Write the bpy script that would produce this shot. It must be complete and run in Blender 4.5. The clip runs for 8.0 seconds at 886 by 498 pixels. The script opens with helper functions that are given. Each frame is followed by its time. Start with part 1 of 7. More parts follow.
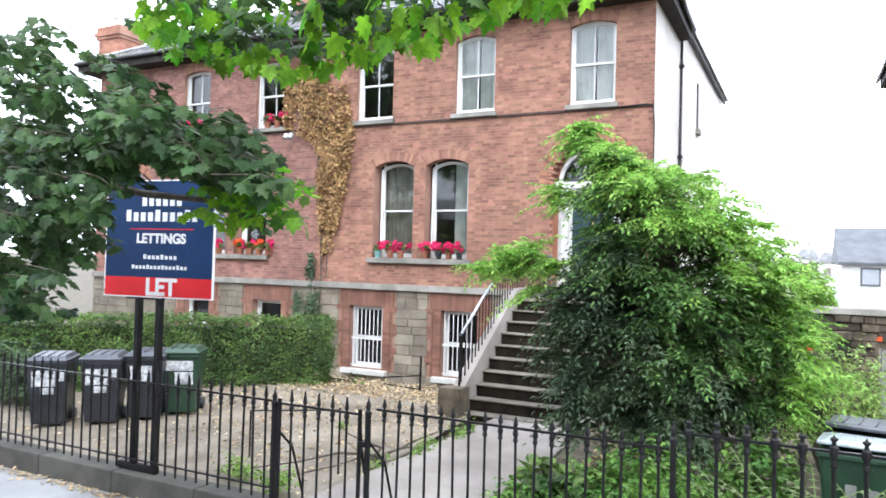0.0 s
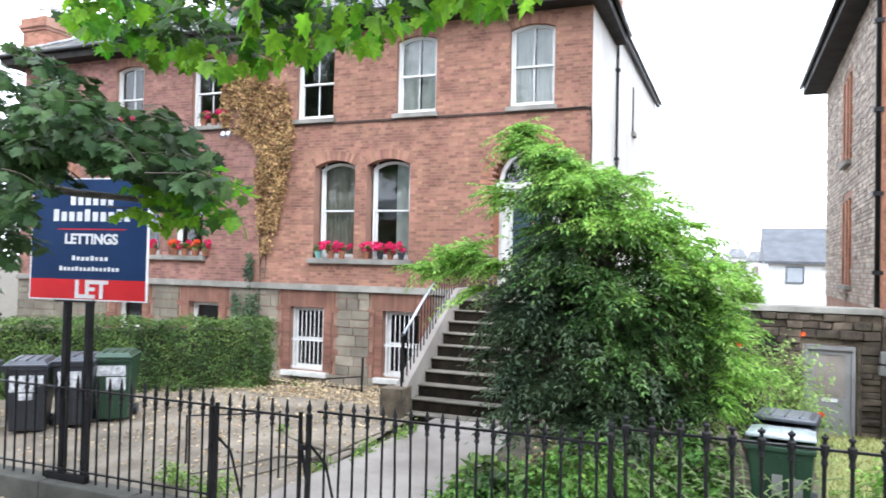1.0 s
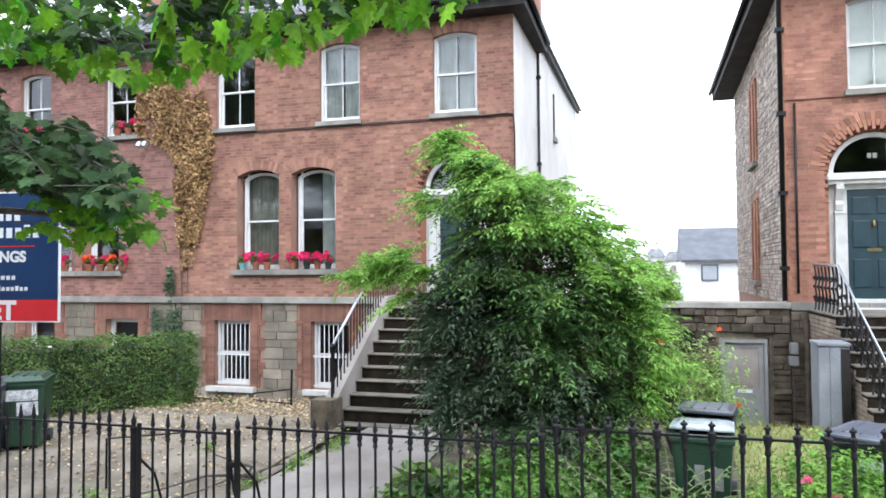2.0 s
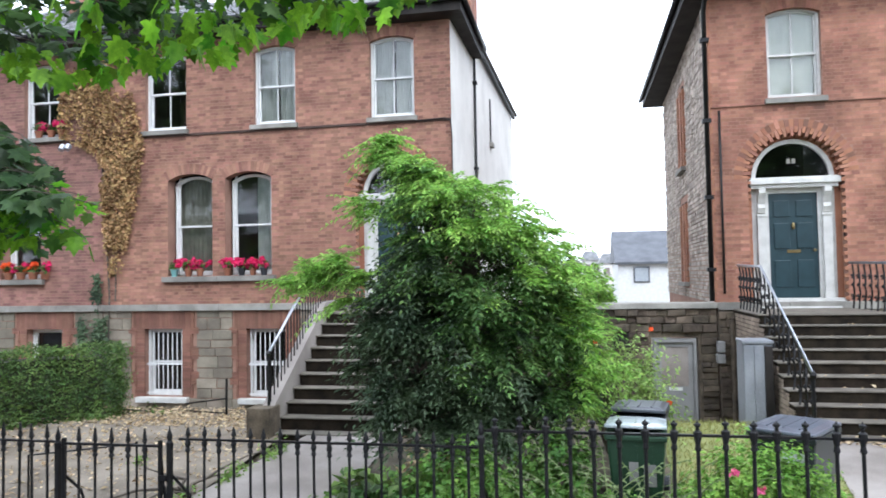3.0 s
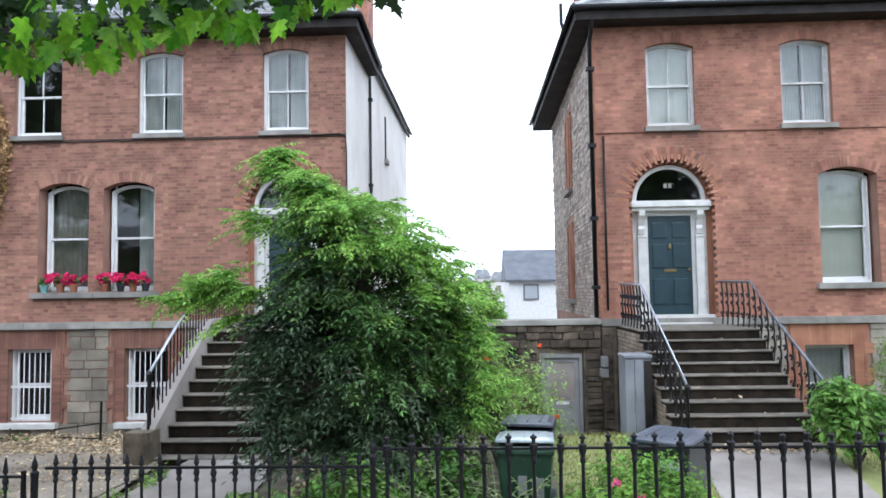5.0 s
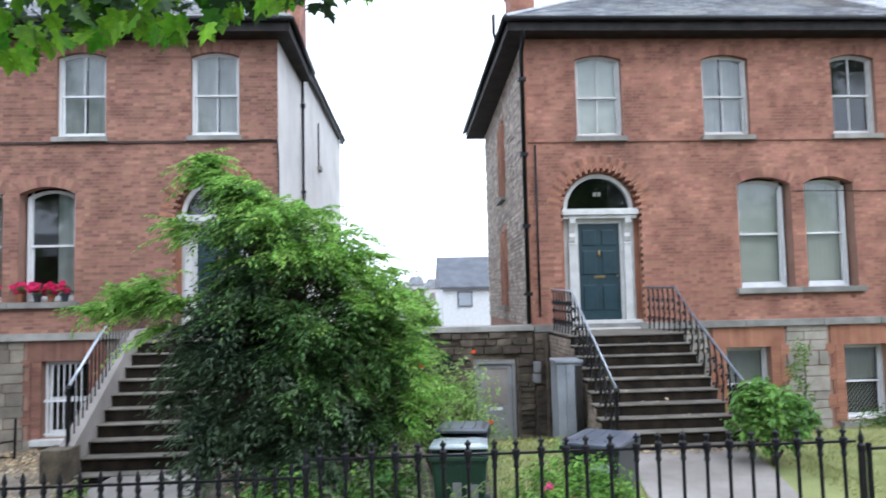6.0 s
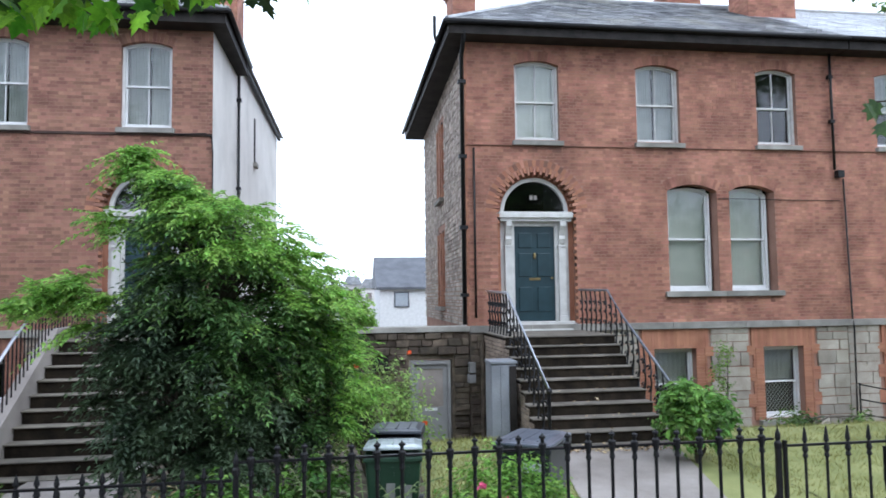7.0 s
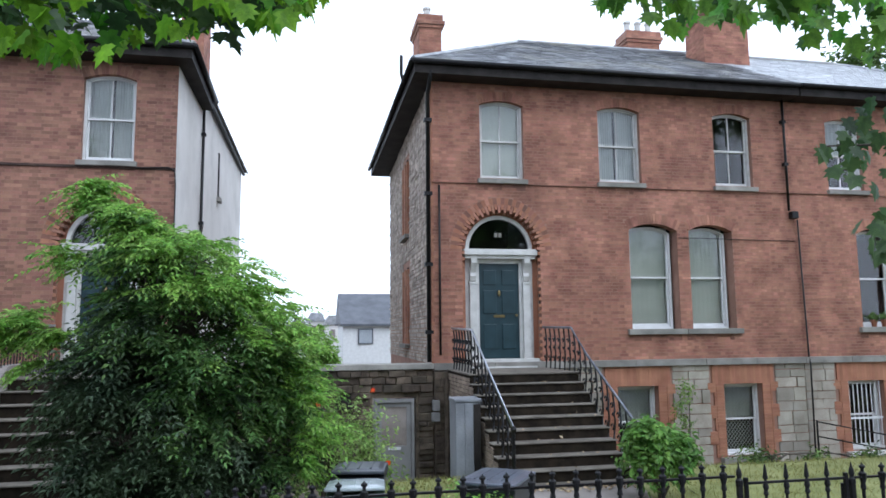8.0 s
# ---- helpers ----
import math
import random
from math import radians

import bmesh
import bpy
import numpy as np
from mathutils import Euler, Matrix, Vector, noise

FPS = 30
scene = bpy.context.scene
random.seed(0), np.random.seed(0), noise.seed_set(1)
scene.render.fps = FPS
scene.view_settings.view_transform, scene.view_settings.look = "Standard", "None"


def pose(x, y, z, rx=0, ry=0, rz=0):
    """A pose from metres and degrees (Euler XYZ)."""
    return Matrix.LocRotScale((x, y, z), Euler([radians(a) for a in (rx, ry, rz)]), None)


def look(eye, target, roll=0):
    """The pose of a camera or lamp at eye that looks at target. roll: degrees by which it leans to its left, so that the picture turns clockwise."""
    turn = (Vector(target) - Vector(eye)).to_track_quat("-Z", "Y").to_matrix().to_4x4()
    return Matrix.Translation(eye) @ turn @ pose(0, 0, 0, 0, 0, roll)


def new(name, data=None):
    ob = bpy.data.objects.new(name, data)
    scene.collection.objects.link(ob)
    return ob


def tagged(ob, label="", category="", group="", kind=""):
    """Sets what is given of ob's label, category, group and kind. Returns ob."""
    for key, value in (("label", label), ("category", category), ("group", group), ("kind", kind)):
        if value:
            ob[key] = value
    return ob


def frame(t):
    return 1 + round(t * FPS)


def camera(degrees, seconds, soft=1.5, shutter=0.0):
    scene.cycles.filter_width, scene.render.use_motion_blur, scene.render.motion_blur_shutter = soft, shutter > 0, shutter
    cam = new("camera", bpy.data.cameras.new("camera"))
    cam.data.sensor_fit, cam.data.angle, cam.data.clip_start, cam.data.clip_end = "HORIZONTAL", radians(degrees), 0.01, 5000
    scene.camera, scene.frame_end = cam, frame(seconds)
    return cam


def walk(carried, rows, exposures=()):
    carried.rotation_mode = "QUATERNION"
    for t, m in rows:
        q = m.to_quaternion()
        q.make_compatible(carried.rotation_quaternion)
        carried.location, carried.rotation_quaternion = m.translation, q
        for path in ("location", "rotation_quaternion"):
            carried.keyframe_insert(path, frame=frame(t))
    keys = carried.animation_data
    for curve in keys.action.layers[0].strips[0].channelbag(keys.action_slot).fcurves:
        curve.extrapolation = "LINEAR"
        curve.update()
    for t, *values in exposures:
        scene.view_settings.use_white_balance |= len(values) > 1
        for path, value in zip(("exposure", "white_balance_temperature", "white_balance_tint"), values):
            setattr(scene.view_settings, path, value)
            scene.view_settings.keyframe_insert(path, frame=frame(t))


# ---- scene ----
# A row of brick villas behind front gardens, seen from a stopped coach: x along the street, y towards the houses.
EYE = 2.75
cam = camera(64.06, 8.0, soft=1.6, shutter=0.4)
PATH = [
    (0.0, pose(0, 0, EYE, 91.20, -1.58, 26.30)),
    (0.5, pose(0, 0, EYE, 91.41, -1.08, 24.10)),
    (1.0, pose(0, 0, EYE, 91.33, -1.34, 21.59)),
    (1.2, pose(0, 0, EYE, 91.56, -0.98, 19.89)),
    (2.3, pose(0, 0, EYE, 91.81, 0.76, 14.88)),
    (2.5, pose(0, 0, EYE, 91.67, 0.97, 14.12)),
    (3.0, pose(0, 0, EYE, 92.24, 1.00, 10.84)),
    (3.5, pose(0, 0, EYE, 92.93, 0.82, 8.64)),
    (4.0, pose(0, 0, EYE, 93.07, 0.95, 6.32)),
    (4.5, pose(0, 0, EYE, 93.37, 0.89, 4.10)),
    (4.7, pose(0, 0, EYE, 93.53, 0.78, 3.10)),
    (5.8, pose(0, 0, EYE, 93.24, 1.52, -0.73)),
    (6.0, pose(0, 0, EYE, 93.98, 1.30, -3.05)),
    (6.5, pose(0, 0, EYE, 95.52, 2.19, -5.69)),
    (7.0, pose(0, 0, EYE, 93.93, 0.72, -8.16)),
    (7.5, pose(0, 0, EYE, 96.04, 0.72, -10.21)),
    (8.0, pose(0, 0, EYE, 96.87, 0.57, -11.02)),
]
EXPOSURE = [(0.0, 1.74, 6100, 10), (1.0, 1.64, 6050, 10), (2.5, 1.33, 5950, 10), (3.5, 1.16, 5900, 10), (4.5, 1.08, 5800, 10), (6.0, 0.94, 5700, 10), (7.0, 0.78, 5680, 10), (8.0, 0.52, 5650, 10)]
walk(cam, PATH, EXPOSURE)
# ---- world and light: a bright overcast day ----
world = bpy.data.worlds.new("overcast_sky")
scene.world = world
world.use_nodes = True
wn, wl = world.node_tree.nodes, world.node_tree.links
sky = wn.new("ShaderNodeTexSky")
sky.sky_type = "NISHITA"
sky.sun_disc = False
sky.sun_elevation, sky.sun_rotation = radians(52), radians(130)
sky.dust_density, sky.air_density = 1.0, 1.0
grey = wn.new("ShaderNodeHueSaturation")
grey.inputs["Saturation"].default_value = 0.12
wl.new(sky.outputs[0], grey.inputs["Color"])
cloud = wn.new("ShaderNodeMix")
cloud.data_type = "RGBA"
cloud.inputs["Factor"].default_value = 0.7
cloud.inputs["B"].default_value = (9.0, 9.5, 10.4, 1)
wl.new(grey.outputs[0], cloud.inputs["A"])
wl.new(cloud.outputs["Result"], wn["Background"].inputs["Color"])
wn["Background"].inputs["Strength"].default_value = 0.15
sun = new("sun", bpy.data.lights.new("sun", "SUN"))
sun.data.energy, sun.data.angle, sun.data.color = 0.6, radians(20), (1.0, 0.98, 0.95)
sun.matrix_basis = look((11, -9, 24), (0, 8, 0))


# ---- materials ----
def surf(name, a, b, rough=0.8, scale=3.0, bump=0.15, fine=60.0, metal=0.0, vary=0.0, island=False, stain=None, stain_amount=0.0, trans=0.0, spec=0.5):
    """Two-colour surface: a coarse and a fine noise mix a and b, pieces vary in value, optional stains."""
    m = bpy.data.materials.new(name)
    m.use_nodes = True
    n, l = m.node_tree.nodes, m.node_tree.links
    p = n["Principled BSDF"]
    co = n.new("ShaderNodeTexCoord")
    big, small = n.new("ShaderNodeTexNoise"), n.new("ShaderNodeTexNoise")
    for t, s, d in ((big, scale, 5.0), (small, fine, 3.0)):
        t.inputs["Scale"].default_value, t.inputs["Detail"].default_value = s, d
        l.new(co.outputs["Object"], t.inputs["Vector"])
    mix1 = n.new("ShaderNodeMath")
    mix1.operation = "MULTIPLY_ADD"
    mix1.inputs[1].default_value, mix1.inputs[2].default_value = 0.45, -0.22
    l.new(small.outputs["Fac"], mix1.inputs[0])
    add = n.new("ShaderNodeMath")
    l.new(big.outputs["Fac"], add.inputs[0])
    l.new(mix1.outputs[0], add.inputs[1])
    ramp = n.new("ShaderNodeValToRGB")
    ramp.color_ramp.elements[0].position, ramp.color_ramp.elements[1].position = 0.32, 0.68
    ramp.color_ramp.elements[0].color, ramp.color_ramp.elements[1].color = (*a, 1), (*b, 1)
    l.new(add.outputs[0], ramp.inputs[0])
    out = ramp.outputs[0]
    if vary:
        if island:
            rnd = n.new("ShaderNodeNewGeometry").outputs["Random Per Island"]
        else:
            rnd = n.new("ShaderNodeObjectInfo").outputs["Random"]
        hsv = n.new("ShaderNodeHueSaturation")
        v = n.new("ShaderNodeMapRange")
        v.inputs["To Min"].default_value, v.inputs["To Max"].default_value = 1 - vary, 1 + vary
        h = n.new("ShaderNodeMath")
        h.operation = "MULTIPLY"
        h.inputs[1].default_value = 17.31
        fr = n.new("ShaderNodeMath")
        fr.operation = "FRACT"
        hr = n.new("ShaderNodeMapRange")
        hr.inputs["To Min"].default_value, hr.inputs["To Max"].default_value = 0.5 - 0.03 * vary, 0.5 + 0.03 * vary
        l.new(rnd, v.inputs["Value"])
        l.new(rnd, h.inputs[0])
        l.new(h.outputs[0], fr.inputs[0])
        l.new(fr.outputs[0], hr.inputs["Value"])
        l.new(v.outputs[0], hsv.inputs["Value"])
        l.new(hr.outputs[0], hsv.inputs["Hue"])
        l.new(out, hsv.inputs["Color"])
        out = hsv.outputs[0]
    if stain:
        st = n.new("ShaderNodeTexNoise")
        st.inputs["Scale"].default_value, st.inputs["Detail"].default_value = 0.7, 7.0
        st.inputs["Roughness"].default_value = 0.65
        l.new(co.outputs["Object"], st.inputs["Vector"])
        sr = n.new("ShaderNodeMapRange")
        sr.inputs["From Min"].default_value, sr.inputs["From Max"].default_value = 0.48, 0.72
        sr.inputs["To Max"].default_value = stain_amount
        l.new(st.outputs["Fac"], sr.inputs["Value"])
        mx = n.new("ShaderNodeMix")
        mx.data_type = "RGBA"
        l.new(sr.outputs[0], mx.inputs["Factor"])
        l.new(out, mx.inputs["A"])
        mx.inputs["B"].default_value = (*stain, 1)
        out = mx.outputs["Result"]
    l.new(out, p.inputs["Base Color"])
    p.inputs["Roughness"].default_value, p.inputs["Metallic"].default_value = rough, metal
    p.inputs["Specular IOR Level"].default_value = spec
    if bump:
        bp = n.new("ShaderNodeBump")
        bp.inputs["Strength"].default_value, bp.inputs["Distance"].default_value = bump, 0.01
        l.new(add.outputs[0], bp.inputs["Height"])
        l.new(bp.outputs[0], p.inputs["Normal"])
    if trans:
        tr = n.new("ShaderNodeBsdfTranslucent")
        l.new(out, tr.inputs["Color"])
        ms = n.new("ShaderNodeMixShader")
        ms.inputs[0].default_value = trans
        l.new(p.outputs[0], ms.inputs[1])
        l.new(tr.outputs[0], ms.inputs[2])
        l.new(ms.outputs[0], n["Material Output"].inputs["Surface"])
    return m


def glass_mat():
    m = bpy.data.materials.new("window_glass")
    m.use_nodes = True
    n, l = m.node_tree.nodes, m.node_tree.links
    clear, gloss, mix, fr = (n.new("ShaderNodeBsdfTransparent"), n.new("ShaderNodeBsdfGlossy"), n.new("ShaderNodeMixShader"), n.new("ShaderNodeFresnel"))
    clear.inputs[0].default_value = (0.92, 0.95, 0.93, 1)
    gloss.inputs["Roughness"].default_value = 0.03
    fr.inputs["IOR"].default_value = 1.8
    l.new(fr.outputs[0], mix.inputs[0])
    l.new(clear.outputs[0], mix.inputs[1])
    l.new(gloss.outputs[0], mix.inputs[2])
    l.new(mix.outputs[0], n["Material Output"].inputs["Surface"])
    return m


M = {}
M["brick"] = surf("red_brick", (0.20, 0.097, 0.067), (0.355, 0.182, 0.125), 0.88, 2.1, 0.3, 70, vary=0.30, island=True, stain=(0.16, 0.075, 0.055), stain_amount=0.45)
M["brick_piece"] = surf("red_brick_single", (0.20, 0.097, 0.067), (0.355, 0.182, 0.125), 0.88, 2.1, 0.3, 70, vary=0.30, stain=(0.16, 0.075, 0.055), stain_amount=0.45)
M["brick_warm"] = surf("deep_red_brick", (0.225, 0.099, 0.065), (0.425, 0.201, 0.134), 0.88, 2.1, 0.3, 70, vary=0.22, island=True, stain=(0.15, 0.068, 0.048), stain_amount=0.6)
M["brick_warm_piece"] = surf("deep_red_brick_single", (0.225, 0.099, 0.065), (0.425, 0.201, 0.134), 0.88, 2.1, 0.3, 70, vary=0.22, stain=(0.15, 0.068, 0.048), stain_amount=0.6)
M["brick_grey"] = surf("purple_grey_brick", (0.18, 0.088, 0.070), (0.31, 0.155, 0.125), 0.88, 2.1, 0.3, 70, vary=0.28, island=True, stain=(0.13, 0.075, 0.065), stain_amount=0.45)
M["string"] = surf("soot_dark_string_brick", (0.035, 0.022, 0.018), (0.085, 0.05, 0.04), 0.9, 3.0, 0.3, 60)
M["rubbed"] = surf("orange_rubbed_brick", (0.27, 0.112, 0.062), (0.395, 0.182, 0.106), 0.85, 2.0, 0.25, 70, vary=0.13)
M["mortar"] = surf("weathered_mortar", (0.255, 0.14, 0.10), (0.36, 0.21, 0.155), 0.95, 2.0, 0.2, 90)
# darker pair: soot and the shade before the left basements, both in the colour
M["quoin_dark"] = surf("dark_quoin_brick", (0.15, 0.068, 0.046), (0.26, 0.125, 0.085), 0.88, 2.0, 0.3, 70, vary=0.2, stain=(0.09, 0.055, 0.042), stain_amount=0.5)
M["ashlar_dark"] = surf("sooty_shaded_limestone", (0.165, 0.138, 0.104), (0.305, 0.262, 0.202), 0.9, 2.0, 0.5, 45, vary=0.28, stain=(0.10, 0.09, 0.07), stain_amount=0.5)
M["granite"] = surf("grey_granite", (0.19, 0.178, 0.155), (0.33, 0.312, 0.275), 0.85, 2.5, 0.3, 120, vary=0.2, stain=(0.12, 0.115, 0.10), stain_amount=0.5)
M["ashlar"] = surf("limestone_block", (0.26, 0.228, 0.178), (0.41, 0.372, 0.305), 0.9, 2.0, 0.5, 45, vary=0.26, stain=(0.16, 0.145, 0.115), stain_amount=0.5)
M["rubble"] = surf("dark_rubble_stone", (0.043, 0.032, 0.022), (0.140, 0.108, 0.076), 0.92, 4.0, 0.6, 40, vary=0.35)
M["rubble_side"] = surf("rubble_gable_stone", (0.26, 0.212, 0.172), (0.50, 0.43, 0.365), 0.92, 4.0, 0.6, 40, vary=0.3, island=True)
M["render"] = surf("pale_lime_render", (0.60, 0.575, 0.535), (0.70, 0.675, 0.635), 0.92, 0.8, 0.15, 30, stain=(0.42, 0.41, 0.38), stain_amount=0.5)
M["stone_paint"] = surf("weathered_stone_paint", (0.50, 0.49, 0.46), (0.62, 0.61, 0.58), 0.45, 6.0, 0.05, 50)
M["paint"] = surf("white_gloss_paint", (0.64, 0.64, 0.625), (0.74, 0.74, 0.725), 0.4, 6.0, 0.05, 50)
M["cream"] = surf("aged_cream_paint", (0.50, 0.49, 0.455), (0.62, 0.61, 0.575), 0.5, 5.0, 0.08, 60)
M["slate"] = surf("roof_slate", (0.15, 0.155, 0.165), (0.33, 0.335, 0.345), 0.40, 2.2, 0.3, 30, vary=0.45, island=True, stain=(0.43, 0.41, 0.34), stain_amount=0.85)
# the sky's shine on the joined villa's roof is put into this pale tone
M["slate_pale"] = surf("pale_sheen_slate", (0.66, 0.67, 0.68), (0.80, 0.81, 0.82), 0.25, 1.5, 0.2, 30, vary=0.15, island=True)
# near-black; also stands for the unlit depth of slits, vent and gap
M["soffit"] = surf("near_black_matt", (0.012, 0.010, 0.009), (0.034, 0.029, 0.026), 0.7, 3.0, 0.1, 40, spec=0.2)
M["iron"] = surf("black_iron_paint", (0.004, 0.004, 0.005), (0.013, 0.012, 0.012), 0.42, 8.0, 0.25, 90, spec=0.28)
M["steel"] = surf("galvanised_rail", (0.34, 0.36, 0.40), (0.48, 0.50, 0.54), 0.35, 8.0, 0.1, 90, metal=0.6)
M["steel_dull"] = surf("dull_grey_rail", (0.10, 0.105, 0.125), (0.20, 0.21, 0.235), 0.5, 8.0, 0.1, 90, metal=0.4)
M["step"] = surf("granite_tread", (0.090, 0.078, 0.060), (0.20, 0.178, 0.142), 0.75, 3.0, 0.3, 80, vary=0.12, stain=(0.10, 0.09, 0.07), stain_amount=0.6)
# risers are far darker than the treads of the same steps
M["riser"] = surf("near_black_riser", (0.009, 0.007, 0.005), (0.032, 0.024, 0.016), 0.9, 5.0, 0.35, 60, vary=0.2, spec=0.15)
M["concrete"] = surf("grey_concrete", (0.20, 0.192, 0.185), (0.31, 0.298, 0.285), 0.85, 1.2, 0.2, 90, stain=(0.2, 0.195, 0.18), stain_amount=0.5)
M["path_old"] = surf("worn_buff_concrete", (0.21, 0.185, 0.166), (0.33, 0.296, 0.265), 0.88, 1.2, 0.35, 70, stain=(0.15, 0.125, 0.10), stain_amount=0.6)
M["plinth"] = surf("dirty_plinth_stone", (0.045, 0.043, 0.036), (0.11, 0.104, 0.088), 0.9, 2.0, 0.4, 60, vary=0.15)
M["far_slate"] = surf("dark_blue_slate", (0.07, 0.075, 0.085), (0.12, 0.125, 0.14), 0.6, 1.5, 0.2, 30)
M["gravel"] = surf("tan_gravel", (0.128, 0.106, 0.079), (0.265, 0.228, 0.178), 0.95, 1.6, 0.5, 45, stain=(0.20, 0.15, 0.10), stain_amount=0.35)
M["soil"] = surf("dark_soil", (0.05, 0.04, 0.028), (0.12, 0.10, 0.065), 0.95, 3.0, 0.5, 40)
M["lawn"] = surf("mown_lawn_base", (0.14, 0.16, 0.045), (0.26, 0.27, 0.10), 0.95, 1.5, 0.5, 60)
M["asphalt"] = surf("road_asphalt", (0.046, 0.046, 0.047), (0.06, 0.06, 0.06), 0.85, 5.0, 0.3, 120)
M["paving"] = surf("pale_pavement", (0.20, 0.20, 0.205), (0.29, 0.29, 0.29), 0.85, 1.5, 0.2, 100, vary=0.08)
# near-black: the rooms' lack of light is put into their wall colour
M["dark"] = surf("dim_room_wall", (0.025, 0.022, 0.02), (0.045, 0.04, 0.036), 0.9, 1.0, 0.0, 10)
M["curtain"] = surf("pale_net_curtain", (0.50, 0.53, 0.50), (0.66, 0.68, 0.65), 0.9, 4.0, 0.1, 60, trans=0.25)
M["net_dim"] = surf("smoky_net_curtain", (0.22, 0.215, 0.18), (0.33, 0.32, 0.27), 0.9, 4.0, 0.1, 60, trans=0.2)
M["blind"] = surf("white_roller_blind", (0.76, 0.79, 0.70), (0.86, 0.88, 0.80), 0.9, 4.0, 0.1, 60, trans=0.25)
M["door"] = surf("blue_green_door_paint", (0.012, 0.032, 0.039), (0.020, 0.047, 0.056), 0.35, 4.0, 0.05, 40)
M["brass"] = surf("tarnished_brass", (0.22, 0.165, 0.075), (0.34, 0.26, 0.12), 0.3, 9.0, 0.05, 60, metal=0.9)
M["glass"] = glass_mat()


# ---- mesh builder ----
class Shape:
    """Collects faces of one part."""

    def __init__(self):
        self.v, self.f = [], []

    def add(self, verts, faces):
        k = len(self.v)
        self.v.extend([tuple(p) for p in verts])
        self.f.extend([tuple(i + k for i in q) for q in faces])
        return self

    def box(self, x0, x1, y0, y1, z0, z1):
        return self.add([(x0, y0, z0), (x1, y0, z0), (x1, y1, z0), (x0, y1, z0), (x0, y0, z1), (x1, y0, z1), (x1, y1, z1), (x0, y1, z1)],
                        [(0, 3, 2, 1), (4, 5, 6, 7), (0, 1, 5, 4), (1, 2, 6, 5), (2, 3, 7, 6), (3, 0, 4, 7)])

    def front(self, x0, x1, y0, y1, z0, z1):
        """A box without its back."""
        return self.add([(x0, y0, z0), (x1, y0, z0), (x1, y1, z0), (x0, y1, z0), (x0, y0, z1), (x1, y0, z1), (x1, y1, z1), (x0, y1, z1)],
                        [(0, 3, 2, 1), (4, 5, 6, 7), (0, 1, 5, 4), (1, 2, 6, 5), (3, 0, 4, 7)])

    def tube(self, pts, r, n=8, r2=None):
        """A round bar along points, tapering from r to r2."""
        pts = [Vector(p) for p in pts]
        k, m = len(self.v), len(pts)
        for i, p in enumerate(pts):
            d = (pts[min(i + 1, m - 1)] - pts[max(i - 1, 0)]).normalized()
            u = d.cross(Vector((0, 1, 0)) if abs(d.y) < 0.9 else Vector((1, 0, 0))).normalized()
            w = d.cross(u)
            rad = r if r2 is None else r + (r2 - r) * i / (m - 1)
            for j in range(n):
                a = 2 * math.pi * j / n
                self.v.append(tuple(p + (u * math.cos(a) + w * math.sin(a)) * rad))
        for i in range(m - 1):
            for j in range(n):
                a, b = k + i * n + j, k + i * n + (j + 1) % n
                self.f.append((a, a + n, b + n, b))
        self.f.append(tuple(k + j for j in range(n)))
        self.f.append(tuple(k + (m - 1) * n + n - 1 - j for j in range(n)))
        return self

    def turned(self, x, y, profile, n=10):
        """A lathe form about a vertical axis; profile of (radius, z)."""
        k = len(self.v)
        for r, z in profile:
            for j in range(n):
                a = 2 * math.pi * j / n
                self.v.append((x + r * math.cos(a), y + r * math.sin(a), z))
        for i in range(len(profile) - 1):
            for j in range(n):
                a, b = k + i * n + j, k + i * n + (j + 1) % n
                self.f.append((a, b, b + n, a + n))
        self.f.append(tuple(k + n - 1 - j for j in range(n)))
        self.f.append(tuple(k + (len(profile) - 1) * n + j for j in range(n)))
        return self

    def prism(self, outline, y0, y1):
        """An outline in x and z, extruded from y0 to y1."""
        m = len(outline)
        return self.add([(x, y0, z) for x, z in outline] + [(x, y1, z) for x, z in outline],
                        [tuple(range(m)), tuple(range(2 * m - 1, m - 1, -1))] + [(i, i + m, (i + 1) % m + m, (i + 1) % m) for i in range(m)])

    def slab(self, outline, z0, z1):
        """An outline in x and y, extruded from z0 to z1."""
        m = len(outline)
        return self.add([(x, y, z0) for x, y in outline] + [(x, y, z1) for x, y in outline],
                        [tuple(range(m - 1, -1, -1)), tuple(range(m, 2 * m))] + [(i, (i + 1) % m, (i + 1) % m + m, i + m) for i in range(m)])

    def mesh(self, name, bevel=0.0, smooth=False):
        me = bpy.data.meshes.new(name)
        me.from_pydata(self.v, [], self.f)
        if bevel:
            bm = bmesh.new()
            bm.from_mesh(me)
            bmesh.ops.bevel(bm, geom=[e for e in bm.edges if e.is_manifold and e.calc_face_angle(0) > 0.6], offset=bevel, segments=2, affect="EDGES", profile=0.6)
            bm.to_mesh(me)
            bm.free()
        if smooth:
            for p in me.polygons:
                p.use_smooth = True
        me.validate()
        return me


def thing(name, label, category, base=(0, 0, 0), group="", kind=""):
    ob = new(name)
    ob.empty_display_size = 0.2
    ob.location = base
    return tagged(ob, label, category, group, kind)


def part(name, shape, material, parent=None, label="", bevel=0.0, smooth=False):
    """One mesh object under a thing or a part; shapes are drawn in world coordinates, or round the origin for things placed later."""
    me = shape.mesh(name, bevel, smooth) if isinstance(shape, Shape) else shape
    if material and not me.materials:
        me.materials.append(material)
    ob = new(name, me)
    if parent:
        ob.parent = parent
        if parent.type == "EMPTY":
            ob.location = -parent.location
    return tagged(ob, label)


